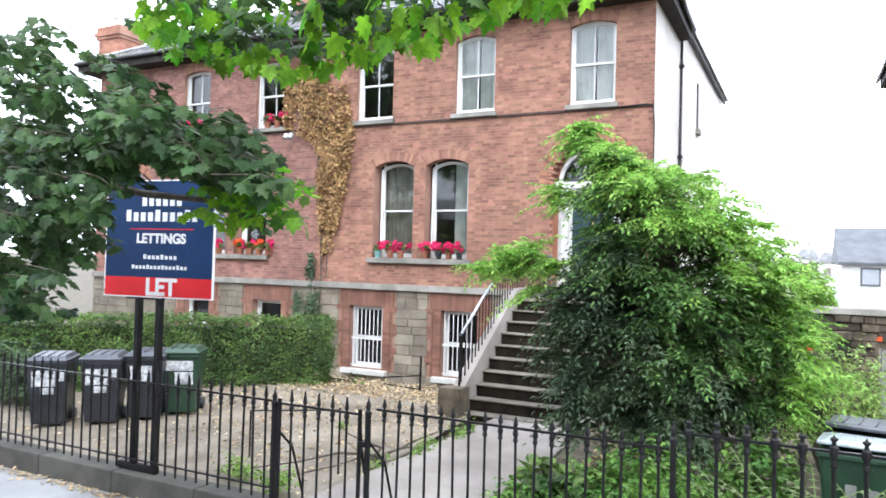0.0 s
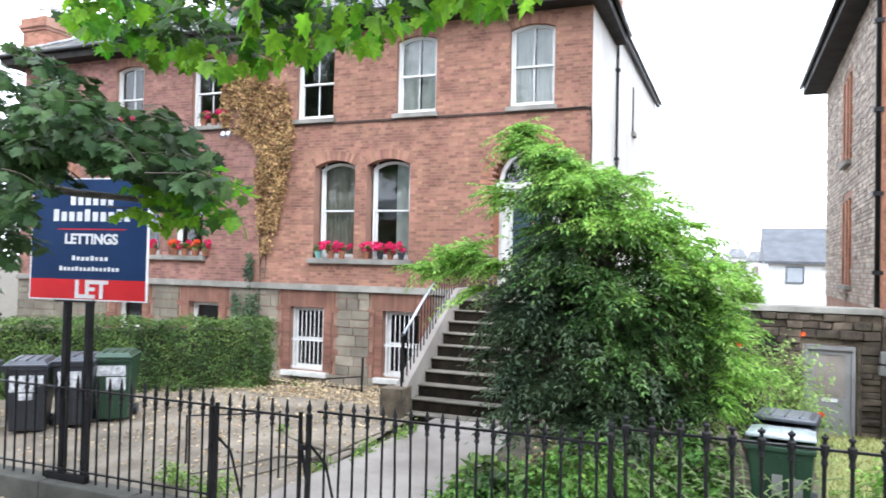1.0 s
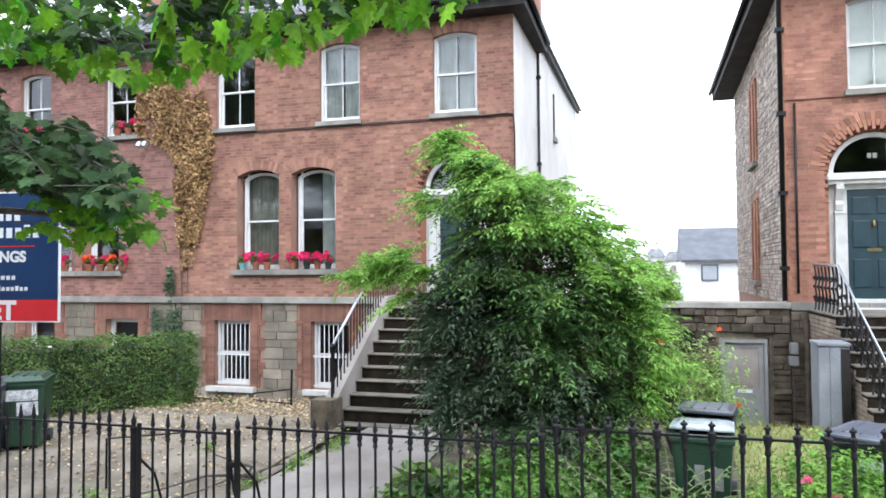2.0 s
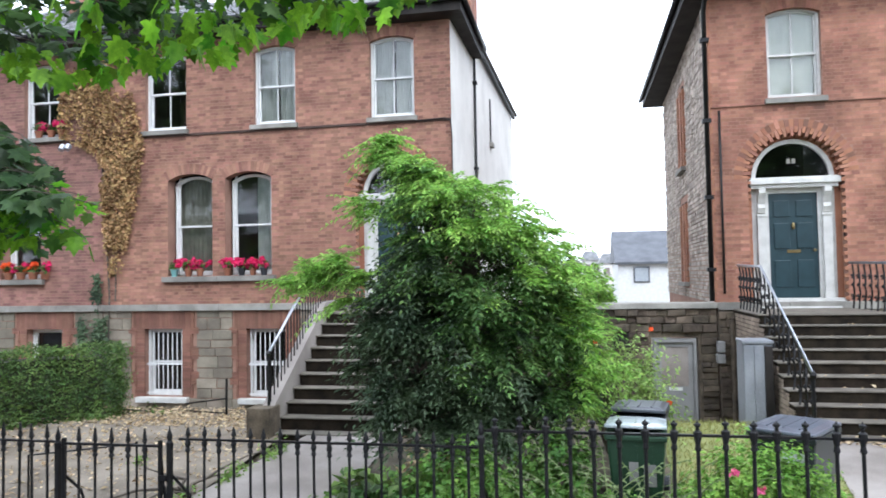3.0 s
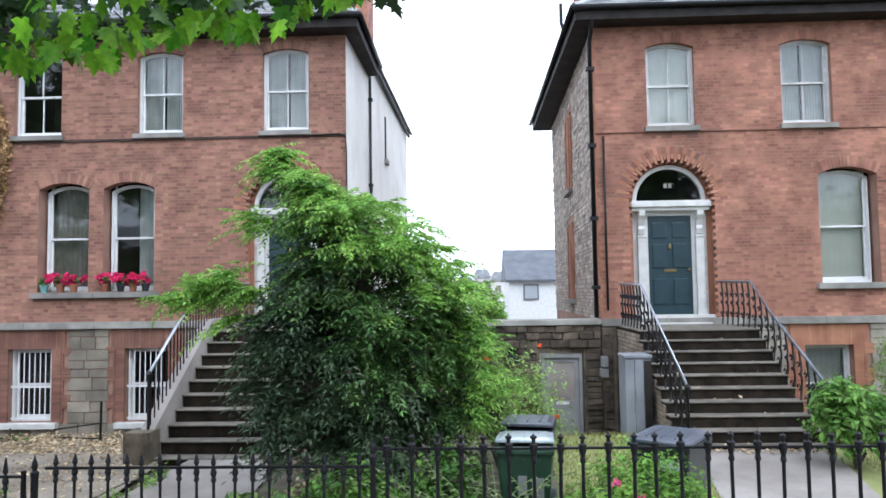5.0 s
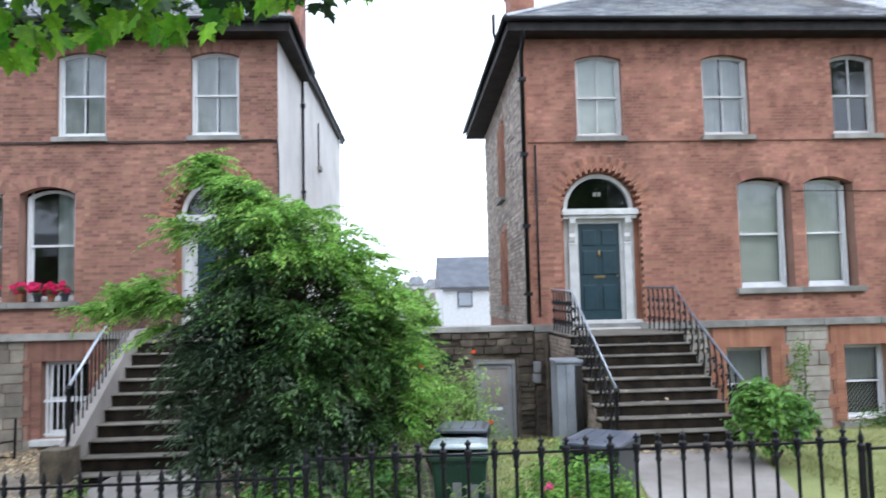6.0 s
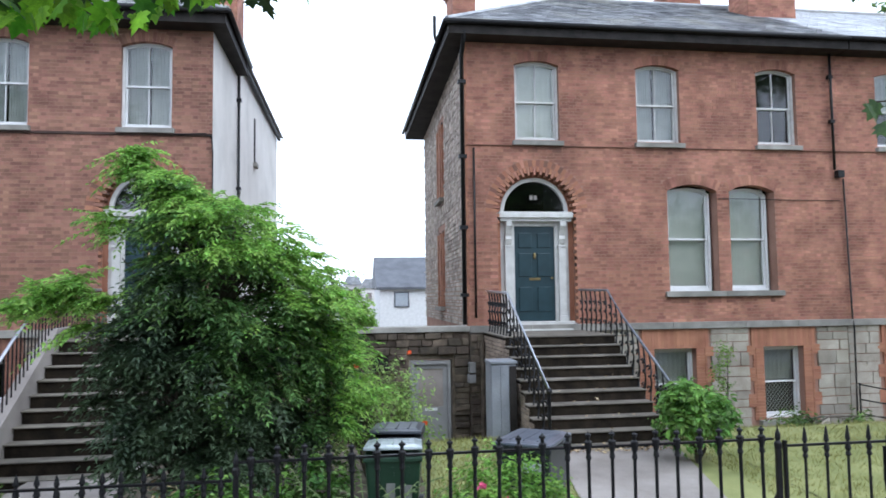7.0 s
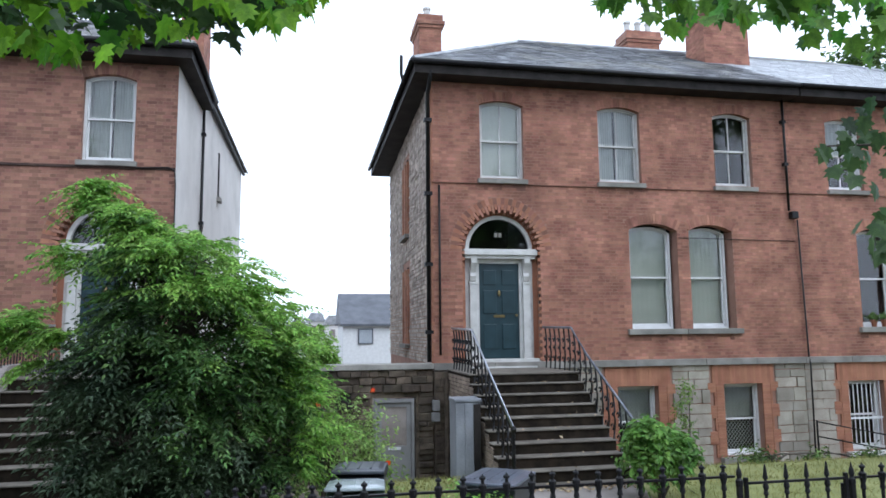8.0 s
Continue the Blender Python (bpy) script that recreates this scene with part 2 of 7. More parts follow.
def lone(name, shape, material, label, category, kind="", group="", bevel=0.0, smooth=False):
    return tagged(part(name, shape, material, None, "", bevel, smooth), label, category, group, kind)
# ---- ground ----
FACE = 15.5


def ground_z(y):
    """Level of the front gardens: up from the pavement to the steps, down into the area before the houses."""
    return float(np.interp(y, [6.0, 6.3, 10.8, 12.2, 13.6, 15.5, 30], [0.0, 0.08, 0.30, 0.30, -0.5, -0.5, -0.3]))


def sheet(x0, x1, ys, lift, nx=30, rough=0.0):
    s = Shape()
    xs = np.linspace(x0, x1, nx)
    rows = [[(x, y, ground_z(y) + lift + rough * (noise.noise((x * 1.3, y * 1.3, 3.1)) + 0.5 * noise.noise((x * 4, y * 4, 0)))) for x in xs] for y in ys]
    s.v = [p for r in rows for p in r]
    s.f = [(j * nx + i, j * nx + i + 1, (j + 1) * nx + i + 1, (j + 1) * nx + i) for j in range(len(ys) - 1) for i in range(nx - 1)]
    return s


def slant(s, a0, a1, b0, b1):
    """Leans a sheet of unit width between left edge a0 to a1 and right edge b0 to b1, over the garden's depth."""
    t = lambda y: (y - 6.0) / 4.9
    s.v = [(a0 + (a1 - a0) * t(y) + x * (b0 - a0 + (b1 - b0 - a1 + a0) * t(y)), y, z) for x, y, z in s.v]
    return s


base = Shape()
gy = [-3000, -60, 5.6, 5.7, 6.0, 6.3, 8, 9.5, 10.8, 12.2, 12.9, 13.6, 15.5, 30, 120, 3000]
gx = [-3000, -60, -25, 0, 25, 60, 3000]
base.v = [(x, y, ground_z(y) - (0.06 if y > 5.65 else 0.25)) for y in gy for x in gx]
base.f = [(j * 7 + i, j * 7 + i + 1, (j + 1) * 7 + i + 1, (j + 1) * 7 + i) for j in range(len(gy) - 1) for i in range(6)]
lone("ground", base, M["soil"], "dark earth under the gardens and street", "ground", "structure")
road = Shape().box(-80, 80, -8, 3.2, -0.2, -0.11)
lone("road", road, M["asphalt"], "grey asphalt road along the villas", "road", "structure")
lone("kerb", Shape().box(-80, 80, 3.2, 3.42, -0.2, 0.01), M["granite"], "granite kerb between road and pavement", "kerb", "structure", bevel=0.015)
lone("pavement", Shape().box(-80, 80, 3.42, 5.72, -0.2, 0.0), M["paving"], "pale concrete pavement along the railings", "pavement", "structure")
lone("pavement_opposite", Shape().box(-80, 80, -22.2, -8, -0.26, 0.0), M["paving"], "pale concrete pavement across the road", "pavement", "structure")
ys = list(np.linspace(6.1, 13.6, 40))
lone("gravel_forecourt", sheet(-16.0, -4.6, ys, 0.02, 80, 0.025), M["gravel"], "tan gravel forecourt strewn with dry leaves", "gravel", "structure")
lone("garden_path", slant(sheet(0, 1, list(np.linspace(6.0, 11.6, 20)), 0.045, 8), -4.82, -4.15, -2.85, -2.75), M["path_old"], "worn grey concrete path to the granite steps", "path", "structure")
lone("flower_bed", sheet(-2.85, 1.1, ys, 0.02, 40, 0.06), M["soil"], "dark planted bed between path and lawn", "bed", "structure")
lone("side_lawn", sheet(1.1, 5.9, ys, 0.02, 40, 0.02), M["lawn"], "dry yellow-green lawn strip beside the rose bush and path", "lawn", "structure")
lone("villa_path", slant(sheet(0, 1, list(np.linspace(6.0, 11.2, 20)), 0.045, 8), 2.5, 3.3, 4.2, 5.3), M["path_old"], "worn buff concrete path to the villa steps", "path", "structure")
lone("front_lawn", sheet(5.9, 22, ys, 0.03, 60, 0.03), M["lawn"], "yellow-green front lawn before the basement windows", "lawn", "structure")


# ---- houses ----
def arch_half(op, z):
    """Half width of an opening at height z, or None outside it. op: (xc, half, z0, spring, rise)"""
    xc, hw, z0, zs, rise = op[:5]
    ring = op[5] if len(op) > 5 else 0.0
    if z < z0 or z > zs + rise + ring:
        return None
    if z <= zs:
        return hw
    r = (hw * hw + rise * rise) / (2 * rise)
    dz = z - (zs + rise - r)
    half = math.sqrt(max((r + ring) ** 2 - dz * dz, 0))
    if ring and rise < hw * 0.98:
        half = min(half, hw + (z - zs) * hw / (r - rise))
    return half


def arch_points(xc, hw, zs, rise, n=12):
    """Points along an arch from the left springing to the right."""
    r = (hw * hw + rise * rise) / (2 * rise)
    a = math.asin(min(1, hw / r))
    if rise > hw * 0.98:
        a = math.pi / 2
    return [(xc + r * math.sin(t), zs + rise - r + r * math.cos(t)) for t in np.linspace(-a, a, n + 1)]


def runs(x0, x1, z0, z1, ops):
    """Solid stretches of a course between the openings."""
    cuts = []
    zc = (z0 + z1) / 2
    for op in ops:
        h = arch_half(op, zc)
        if h:
            cuts.append((op[0] - h, op[0] + h))
    cuts.sort()
    out, x = [], x0
    for a, b in cuts:
        if a > x:
            out.append((x, min(a, x1)))
        x = max(x, b)
    if x < x1:
        out.append((x, x1))
    return [(a, b) for a, b in out if b - a > 0.02]


COURSE, LONG, SHORT, JOINT = 0.075, 0.215, 0.1025, 0.010
PIECES = []  # bricks, stones and slates laid at the end


def brick_wall(house, x0, x1, z0, z1, ops, rings, near, seed, mat):
    """Mortar core with real openings and Flemish-bond bricks proud of it; near: stretch whose bricks are single pieces."""
    rng = random.Random(seed)
    core, bricks = Shape(), Shape()
    singles = []
    n = int(round((z1 - z0) / COURSE))
    for c in range(n):
        a, b = z0 + c * COURSE, z0 + (c + 1) * COURSE
        for r0, r1 in runs(x0, x1, a, b, [(*o[:5], 0.09) for o in ops]):
            core.box(r0, r1, FACE + 0.005, FACE + 0.34, a, b)
        for r0, r1 in runs(x0, x1, a, b, rings):
            k = int(math.floor((r0 - x0) / (LONG + SHORT + 2 * JOINT))) - 1
            x = x0 + k * (LONG + SHORT + 2 * JOINT) + (0 if c % 2 else (LONG - SHORT) / 2 + SHORT + JOINT)
            i = 0
            while x < r1:
                w = LONG if i % 2 == 0 else SHORT
                p, q = max(x, r0), min(x + w, r1)
                if q - p > 0.03:
                    out = rng.uniform(-0.003, 0.003)
                    if q - p > w - 1e-4 and near[0] < p < near[1] and near[2] < a < near[3] and len(singles) < 300:
                        singles.append((p, FACE + out, a + JOINT / 2, w))
                    else:
                        bricks.front(p, q, FACE + out, FACE + 0.012, a + JOINT / 2, b - JOINT / 2)
                x += w + JOINT
                i += 1
    wall = part("front_wall", core, M["mortar"], house, "red brick front laid in Flemish bond")
    joined = part("brickwork", bricks, mat, wall)
    tagged(joined, kind="stuff")
    PIECES.append(("brick", wall, singles, M["brick_warm_piece" if mat is M["brick_warm"] else "brick_piece"]))
    return wall


def voussoirs(wall, xc, hw, zs, rise, depth, y, n, mat, gap=0.006, tooth=0.0, out=0.004):
    # tooth: how far every second brick reaches into the opening
    """Single arch bricks round an opening."""
    r = (hw * hw + rise * rise) / (2 * rise)
    a = math.pi / 2 if rise > hw * 0.98 else math.asin(hw / r)
    zc = zs + rise - r
    for i in range(n):
        t0, t1 = -a + 2 * a * i / n, -a + 2 * a * (i + 1) / n
        g = gap / r / 2
        proud = out
        inner = r + 0.001 - (tooth if i % 2 else 0)
        r1 = r + depth
        pts = [(xc + q * math.sin(t), zc + q * math.cos(t)) for q, t in ((inner, t0 + g), (inner, t1 - g), (r1, t1 - g), (r1, t0 + g))]
        part("arch_brick", Shape().prism(pts[::-1], y - proud, y + 0.24), mat[i % len(mat)] if isinstance(mat, tuple) else mat, wall)


def sash_window(house, xc, w, z0, h, rise, y, style, curtain=None, bars=True, paint="paint"):
    """A white box-sash window: frame, two sashes with a glazing bar each, panes, hangings and the dim room behind. y: face of the frame."""
    x0, x1, z1 = xc - w / 2, xc + w / 2, z0 + h
    f = Shape()
    fw = 0.055
    f.box(x0, x0 + fw, y, y + 0.14, z0, z1).box(x1 - fw, x1, y, y + 0.14, z0, z1).box(x0 + fw, x1 - fw, y, y + 0.14, z0, z0 + 0.06)
    if rise:
        f.prism((arch_points(xc, w / 2 - fw, z1 - 0.01, rise - 0.015)[::-1] + arch_points(xc, w / 2, z1, rise))[::-1], y, y + 0.14)
    else:
        f.box(x0 + fw, x1 - fw, y, y + 0.14, z1 - 0.05, z1)
    win = part("window", f, M[paint], house, "white sash window, " + style)
    zm = z0 + (h + rise) * 0.5
    for name, a, b, yy in (("upper_sash", zm - 0.02, z1 + (rise * 0.9 if rise else -0.05), y + 0.045), ("lower_sash", z0 + 0.06, zm + 0.025, y + 0.085)):
        s = Shape()
        l, r, sw = x0 + fw, x1 - fw, 0.04
        s.box(l, l + sw, yy, yy + 0.04, a, b).box(r - sw, r, yy, yy + 0.04, a, b)
        s.box(l + sw, r - sw, yy, yy + 0.04, a, a + (0.045 if name == "upper_sash" else 0.07))
        if name == "lower_sash":
            s.box(l + sw, r - sw, yy, yy + 0.04, b - 0.045, b)
        elif rise:
            s.prism((arch_points(xc, w / 2 - fw - sw, z1 - 0.03, rise - 0.03)[::-1] + arch_points(xc, w / 2 - fw, z1 - 0.012, rise - 0.015))[::-1], yy, yy + 0.04)
        else:
            s.box(l + sw, r - sw, yy, yy + 0.04, b - 0.045, b)
        if bars:
            s.box(xc - 0.012, xc + 0.012, yy + 0.005, yy + 0.035, a + 0.04, b - 0.04 if not (rise and name == "upper_sash") else z1 + rise - 0.05)
        sash = part(name, s, M[paint], win)
        top = b - 0.02
        g = part("pane", Shape().add([(l + 0.02, yy + 0.02, a + 0.02), (r - 0.02, yy + 0.02, a + 0.02), (r - 0.02, yy + 0.02, top), (l + 0.02, yy + 0.02, top)], [(0, 1, 2, 3)]), M["glass"], win)
        g.visible_shadow = False
    if curtain:
        mat, spans, zlow = curtain
        for p, q in spans:
            c = Shape()
            n = 28
            a, b = x0 + w * p, x0 + w * q
            lo = z0 + (h + rise) * zlow
            top = z1 + rise
            vs = []
            for k in range(n + 1):
                xx = a + (b - a) * k / n
                fold = 0.1 if mat is M["blind"] else 1.0
                yy = y + (0.165 if mat is M["blind"] else 0.20) + fold * (0.025 * math.sin(k * 1.9 + xc) + 0.01 * math.sin(k * 4.3))
                vs += [(xx, yy, lo), (xx, yy - 0.005, top)]
            c.add(vs, [(2 * k, 2 * k + 2, 2 * k + 3, 2 * k + 1) for k in range(n)])
            part("curtain", c, mat, win, "hanging pale curtain", smooth=True)
    # box behind the glass whose dark colour stands for the unlit room
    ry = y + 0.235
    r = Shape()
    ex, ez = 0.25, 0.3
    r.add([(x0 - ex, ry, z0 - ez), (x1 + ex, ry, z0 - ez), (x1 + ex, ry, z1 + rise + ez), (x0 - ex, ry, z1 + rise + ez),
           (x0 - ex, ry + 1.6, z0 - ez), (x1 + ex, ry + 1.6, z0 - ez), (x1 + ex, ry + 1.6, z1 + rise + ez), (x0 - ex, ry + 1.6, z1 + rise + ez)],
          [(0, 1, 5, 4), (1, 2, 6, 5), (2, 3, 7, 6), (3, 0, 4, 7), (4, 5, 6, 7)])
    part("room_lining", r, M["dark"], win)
    return win


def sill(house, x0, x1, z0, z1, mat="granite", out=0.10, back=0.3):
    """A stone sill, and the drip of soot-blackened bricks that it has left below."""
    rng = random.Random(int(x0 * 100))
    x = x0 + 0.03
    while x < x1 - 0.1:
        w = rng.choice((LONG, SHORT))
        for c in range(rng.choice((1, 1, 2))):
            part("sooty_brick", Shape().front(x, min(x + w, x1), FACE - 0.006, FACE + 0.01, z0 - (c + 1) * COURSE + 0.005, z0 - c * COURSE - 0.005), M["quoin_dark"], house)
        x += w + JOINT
    return part("window_sill", Shape().box(x0, x1, FACE - out, FACE + back, z0, z1), M[mat], house, bevel=0.012)


def roof_plane(pts, rows, mat, roof, seed, gauge=0.22, wide=0.28):
    """Slates laid on a roof plane given by eave-left, eave-right, ridge-right, ridge-left; joined."""
    rng = random.Random(seed)
    a, b, c, d = [Vector(p) for p in pts]
    n = (b - a).cross(d - a).normalized()
    s = Shape()
    length = ((d + c) / 2 - (a + b) / 2).length
    k = int(length / gauge)
    for i in range(k):
        t0, t1 = i / k, min(1, (i + 1.25) / k)
        l0, r0, l1, r1 = a.lerp(d, t0), b.lerp(c, t0), a.lerp(d, t1), b.lerp(c, t1)
        m = max(1, int((r0 - l0).length / wide))
        off = 0.5 if i % 2 else 0
        for j in range(m + 1):
            p, q = max(0, (j - off) / m), min(1, (j + 1 - off) / m)
            if q - p < 0.002:
                continue
            lift = 0.022 + rng.uniform(0, 0.007)
            e = 0.003 / max((r0 - l0).length, 0.1)
            lo0, lo1 = l0.lerp(r0, p + e) + n * lift, l0.lerp(r0, q - e) + n * lift
            hi0, hi1 = l1.lerp(r1, p + e) + n * 0.006, l1.lerp(r1, q - e) + n * 0.006
            s.add([lo0, lo1, hi1, hi0, lo0 - n * 0.012, lo1 - n * 0.012], [(0, 1, 2, 3), (4, 5, 1, 0)])
    deck = Shape().add([a, b, c, d], [(0, 1, 2, 3)])
    body = part("roof", deck, M["soffit"], roof, "hipped slate roof")
    tagged(part("slate_covering", s, mat, body), kind="stuff")
    return body


def chimney(house, x0, x1, y0, y1, z0, z1, pots, seed):
    s = Shape().box(x0, x1, y0, y1, z0, z1 - 0.42)
    for i, (o, a, b) in enumerate(((0.05, z1 - 0.42, z1 - 0.32), (0.10, z1 - 0.32, z1 - 0.2), (0.05, z1 - 0.2, z1))):
        s.box(x0 - o, x1 + o, y0 - o, y1 + o, a, b)
    ch = part("chimney", s, M["mortar"], house, "red brick chimney stack with corbelled top")
    b = Shape()
    rng = random.Random(seed)
    z, c = z0, 0
    while z < z1 - 0.45:
        x = x0 - (0.16 if c % 2 else 0)
        while x < x1:
            p, q = max(x, x0), min(x + LONG, x1)
            if q - p > 0.03:
                b.front(p, q, y0 - 0.008 - rng.random() * 0.003, y0 + 0.01, z + 0.005, z + 0.07)
            x += LONG + JOINT
        y = y0
        while y < y1:
            q = min(y + LONG, y1)
            b.box(x0 - 0.008, x0 + 0.01, y, q, z + 0.005, z + 0.07)
            b.box(x1 - 0.01, x1 + 0.008, y, q, z + 0.005, z + 0.07)
            y += LONG + JOINT
        z += COURSE
        c += 1
    for o, a in ((0.05, z1 - 0.42), (0.10, z1 - 0.31), (0.05, z1 - 0.19), (0.05, z1 - 0.1)):
        x = x0 - o
        while x < x1 + o - 0.05:
            q = min(x + LONG, x1 + o)
            b.front(x, q, y0 - o - 0.008, y0 - o + 0.01, a + 0.01, a + 0.085)
            x += LONG + JOINT
    tagged(part("brickwork", b, M["brick_warm"], ch), kind="stuff")
    for i in range(pots):
        px = x0 + (x1 - x0) * (i + 0.5) / pots
        part("chimney_pot", Shape().turned(px, (y0 + y1) / 2, [(0.13, z1), (0.13, z1 + 0.06), (0.105, z1 + 0.1), (0.10, z1 + 0.4), (0.13, z1 + 0.42), (0.13, z1 + 0.48), (0.09, z1 + 0.48)], 12), M["cream"], ch, "pale clay pot", smooth=False)
    return ch


def panelled_door(house, xc, z0, y, spring, side):
    """Painted door with fanlight, cream columns and cornice, set back in the arched recess."""
    hw = 0.475
    d = Shape().box(xc - hw, xc + hw, y + 0.10, y + 0.15, z0, z0 + 2.17)
    door = part("front_door", d, M["door"], house, "dark blue-green panelled front door, closed")
    for cx in (-0.22, 0.22):
        for a, b in ((0.22, 0.78), (1.02, 1.55), (1.68, 2.02)):
            s = Shape().box(xc + cx - 0.155, xc + cx + 0.155, y + 0.075, y + 0.10, z0 + a, z0 + b)
            part("door_panel", s, M["door"], door, bevel=0.012)
    part("letterbox", Shape().box(xc - 0.13, xc + 0.13, y + 0.085, y + 0.10, z0 + 0.93, z0 + 0.99), M["brass"], door, "brass letterbox", bevel=0.004)
    part("knocker", Shape().turned(xc, y + 0.08, [(0.02, z0 + 1.42), (0.035, z0 + 1.46), (0.03, z0 + 1.53), (0.01, z0 + 1.56)]), M["brass"], door, "brass knocker")
    part("door_knob", Shape().tube([(xc + side * 0.4, y + 0.10, z0 + 0.98), (xc + side * 0.4, y + 0.05, z0 + 0.98)], 0.03), M["brass"], door, "round brass knob")
    fr = Shape()
    for s in (-1, 1):
        a, b = sorted((xc + s * hw, xc + s * 0.80))
        fr.box(a, b, y + 0.06, y + 0.16, z0 - 0.14, spring - 0.2)
    surround = part("door_surround", fr, M["cream"], house, "cream painted timber door surround")
    for s in (-1, 1):
        c = xc + s * 0.63
        p = Shape().box(c - 0.10, c + 0.10, y - 0.05, y + 0.06, z0 - 0.14, z0 + 0.12)
        p.box(c - 0.085, c + 0.085, y - 0.03, y + 0.06, z0 + 0.12, spring - 0.75)
        p.box(c - 0.10, c + 0.10, y - 0.05, y + 0.06, spring - 0.78, spring - 0.73)
        prof = [(0.0, spring - 0.2), (0.20, spring - 0.2), (0.19, spring - 0.3), (0.12, spring - 0.40), (0.07, spring - 0.52), (0.09, spring - 0.6), (0.05, spring - 0.7), (0.0, spring - 0.73)]
        m = len(prof)
        for dx in (-0.07,):
            p.add([(c - 0.07, y + 0.06 - q, z) for q, z in prof] + [(c + 0.07, y + 0.06 - q, z) for q, z in prof],
                  [tuple(range(m)), tuple(range(2 * m - 1, m - 1, -1))] + [(i, i + m, (i + 1) % m + m, (i + 1) % m) for i in range(m)])
        part("pilaster", p, M["cream"], surround, "cream pilaster with scrolled bracket", bevel=0.006)
    part("door_head", Shape().box(xc - hw, xc + hw, y + 0.06, y + 0.16, z0 + 2.172, spring - 0.2), M["cream"], surround)
    cor = Shape().box(xc - 0.84, xc + 0.84, y - 0.10, y + 0.16, spring - 0.2, spring - 0.12).box(xc - 0.88, xc + 0.88, y - 0.16, y + 0.16, spring - 0.12, spring - 0.02)
    cor.box(xc - 0.86, xc + 0.86, y - 0.13, y + 0.16, spring - 0.02, spring + 0.02)
    part("cornice", cor, M["cream"], surround, bevel=0.008)
    ring = Shape()
    ring.prism((arch_points(xc, 0.715, spring + 0.02, 0.715, 24)[::-1] + arch_points(xc, 0.80, spring + 0.02, 0.80, 24))[::-1], y + 0.02, y + 0.12)
    fan = part("fanlight", ring, M["cream"], house, "half-round fanlight with cream frame over the door")
    lining = [(xc - 0.96, z0 - 0.14), (xc - 0.80, z0 - 0.14)] + arch_points(xc, 0.80, spring + 0.02, 0.80, 16) + [(xc + 0.80, z0 - 0.14), (xc + 0.96, z0 - 0.14)] + arch_points(xc, 0.96, spring, 0.96, 16)[::-1]
    part("recess_lining", Shape().prism(lining[::-1], y + 0.06, y + 0.14), M["rubbed"], surround, "brick lining of the recess")
    inner = arch_points(xc, 0.73, spring + 0.02, 0.73, 24)
    g = part("pane", Shape().add([(x, y + 0.09, z) for x, z in inner], [tuple(range(len(inner) - 1, -1, -1))]), M["glass"], fan)
    g.visible_shadow = False
    plate = Shape()
    for k in range(2):
        plate.box(xc - 0.09 + 0.1 * k, xc - 0.02 + 0.1 * k, y + 0.078, y + 0.085, spring + 0.32, spring + 0.42)
    part("number_plate", plate, M["granite"], fan, "plain pale bars on the fanlight glass")
    # same dark box, for the unlit hall
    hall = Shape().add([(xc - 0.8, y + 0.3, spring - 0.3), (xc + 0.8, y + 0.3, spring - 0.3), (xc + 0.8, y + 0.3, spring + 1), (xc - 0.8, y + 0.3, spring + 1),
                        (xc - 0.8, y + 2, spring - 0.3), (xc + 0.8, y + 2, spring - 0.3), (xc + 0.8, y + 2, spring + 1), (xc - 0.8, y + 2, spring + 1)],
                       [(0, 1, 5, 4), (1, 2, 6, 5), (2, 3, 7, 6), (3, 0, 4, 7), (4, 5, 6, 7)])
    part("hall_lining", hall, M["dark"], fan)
    return door


def quoins(wall, x, z0, z1, side, rng, mat):
    """Toothed orange brick blocks beside a basement window; side -1 runs left from x, 1 right."""
    z, i = z0, 0
    while z < z1 - 0.05:
        h = min(0.3, z1 - z)
        w = 0.44 if i % 2 else 0.27
        c = 0
        while c * COURSE < h - 0.02:
            a = z + c * COURSE
            p = 0
            while p < w - 0.02:
                L = min(LONG, w - p)
                q0, q1 = sorted((x + side * p, x + side * (p + L - JOINT)))
                part("quoin_brick", Shape().front(q0, q1, FACE - 0.012 - rng.random() * 0.003, FACE + 0.03, a + 0.0025, a + COURSE - 0.0025), mat, wall)
                p += L
            c += 1
        z += h
        i += 1


def ashlar(wall, x0, x1, z0, z1, ops, rng, single, mat):
    """Coursed squared stone; single stones are laid as pieces."""
    z = z0
    rest = Shape()
    while z < z1 - 0.03:
        h = min(rng.choice((0.19, 0.24, 0.28, 0.33)), z1 - z)
        if z1 - z - h < 0.1:
            h = z1 - z
        for r0, r1 in runs(x0, x1, z, z + h, ops):
            x = r0
            while x < r1 - 0.02:
                w = rng.uniform(0.24, 0.62)
                if r1 - x - w < 0.2:
                    w = r1 - x
                s = Shape().front(x + 0.009, x + w - 0.009, FACE - rng.uniform(0.0, 0.022), FACE + 0.04, z + 0.009, z + h - 0.009)
                s.v = [(p_[0] + rng.uniform(-0.006, 0.006), p_[1], p_[2] + rng.uniform(-0.006, 0.006)) for p_ in s.v]
                if single:
                    part("stone_block", s, mat, wall, bevel=0.008)
                else:
                    rest.add(s.v, s.f)
                x += w
        z += h
    if rest.v:
        tagged(part("stonework", rest, mat, wall), kind="stuff")


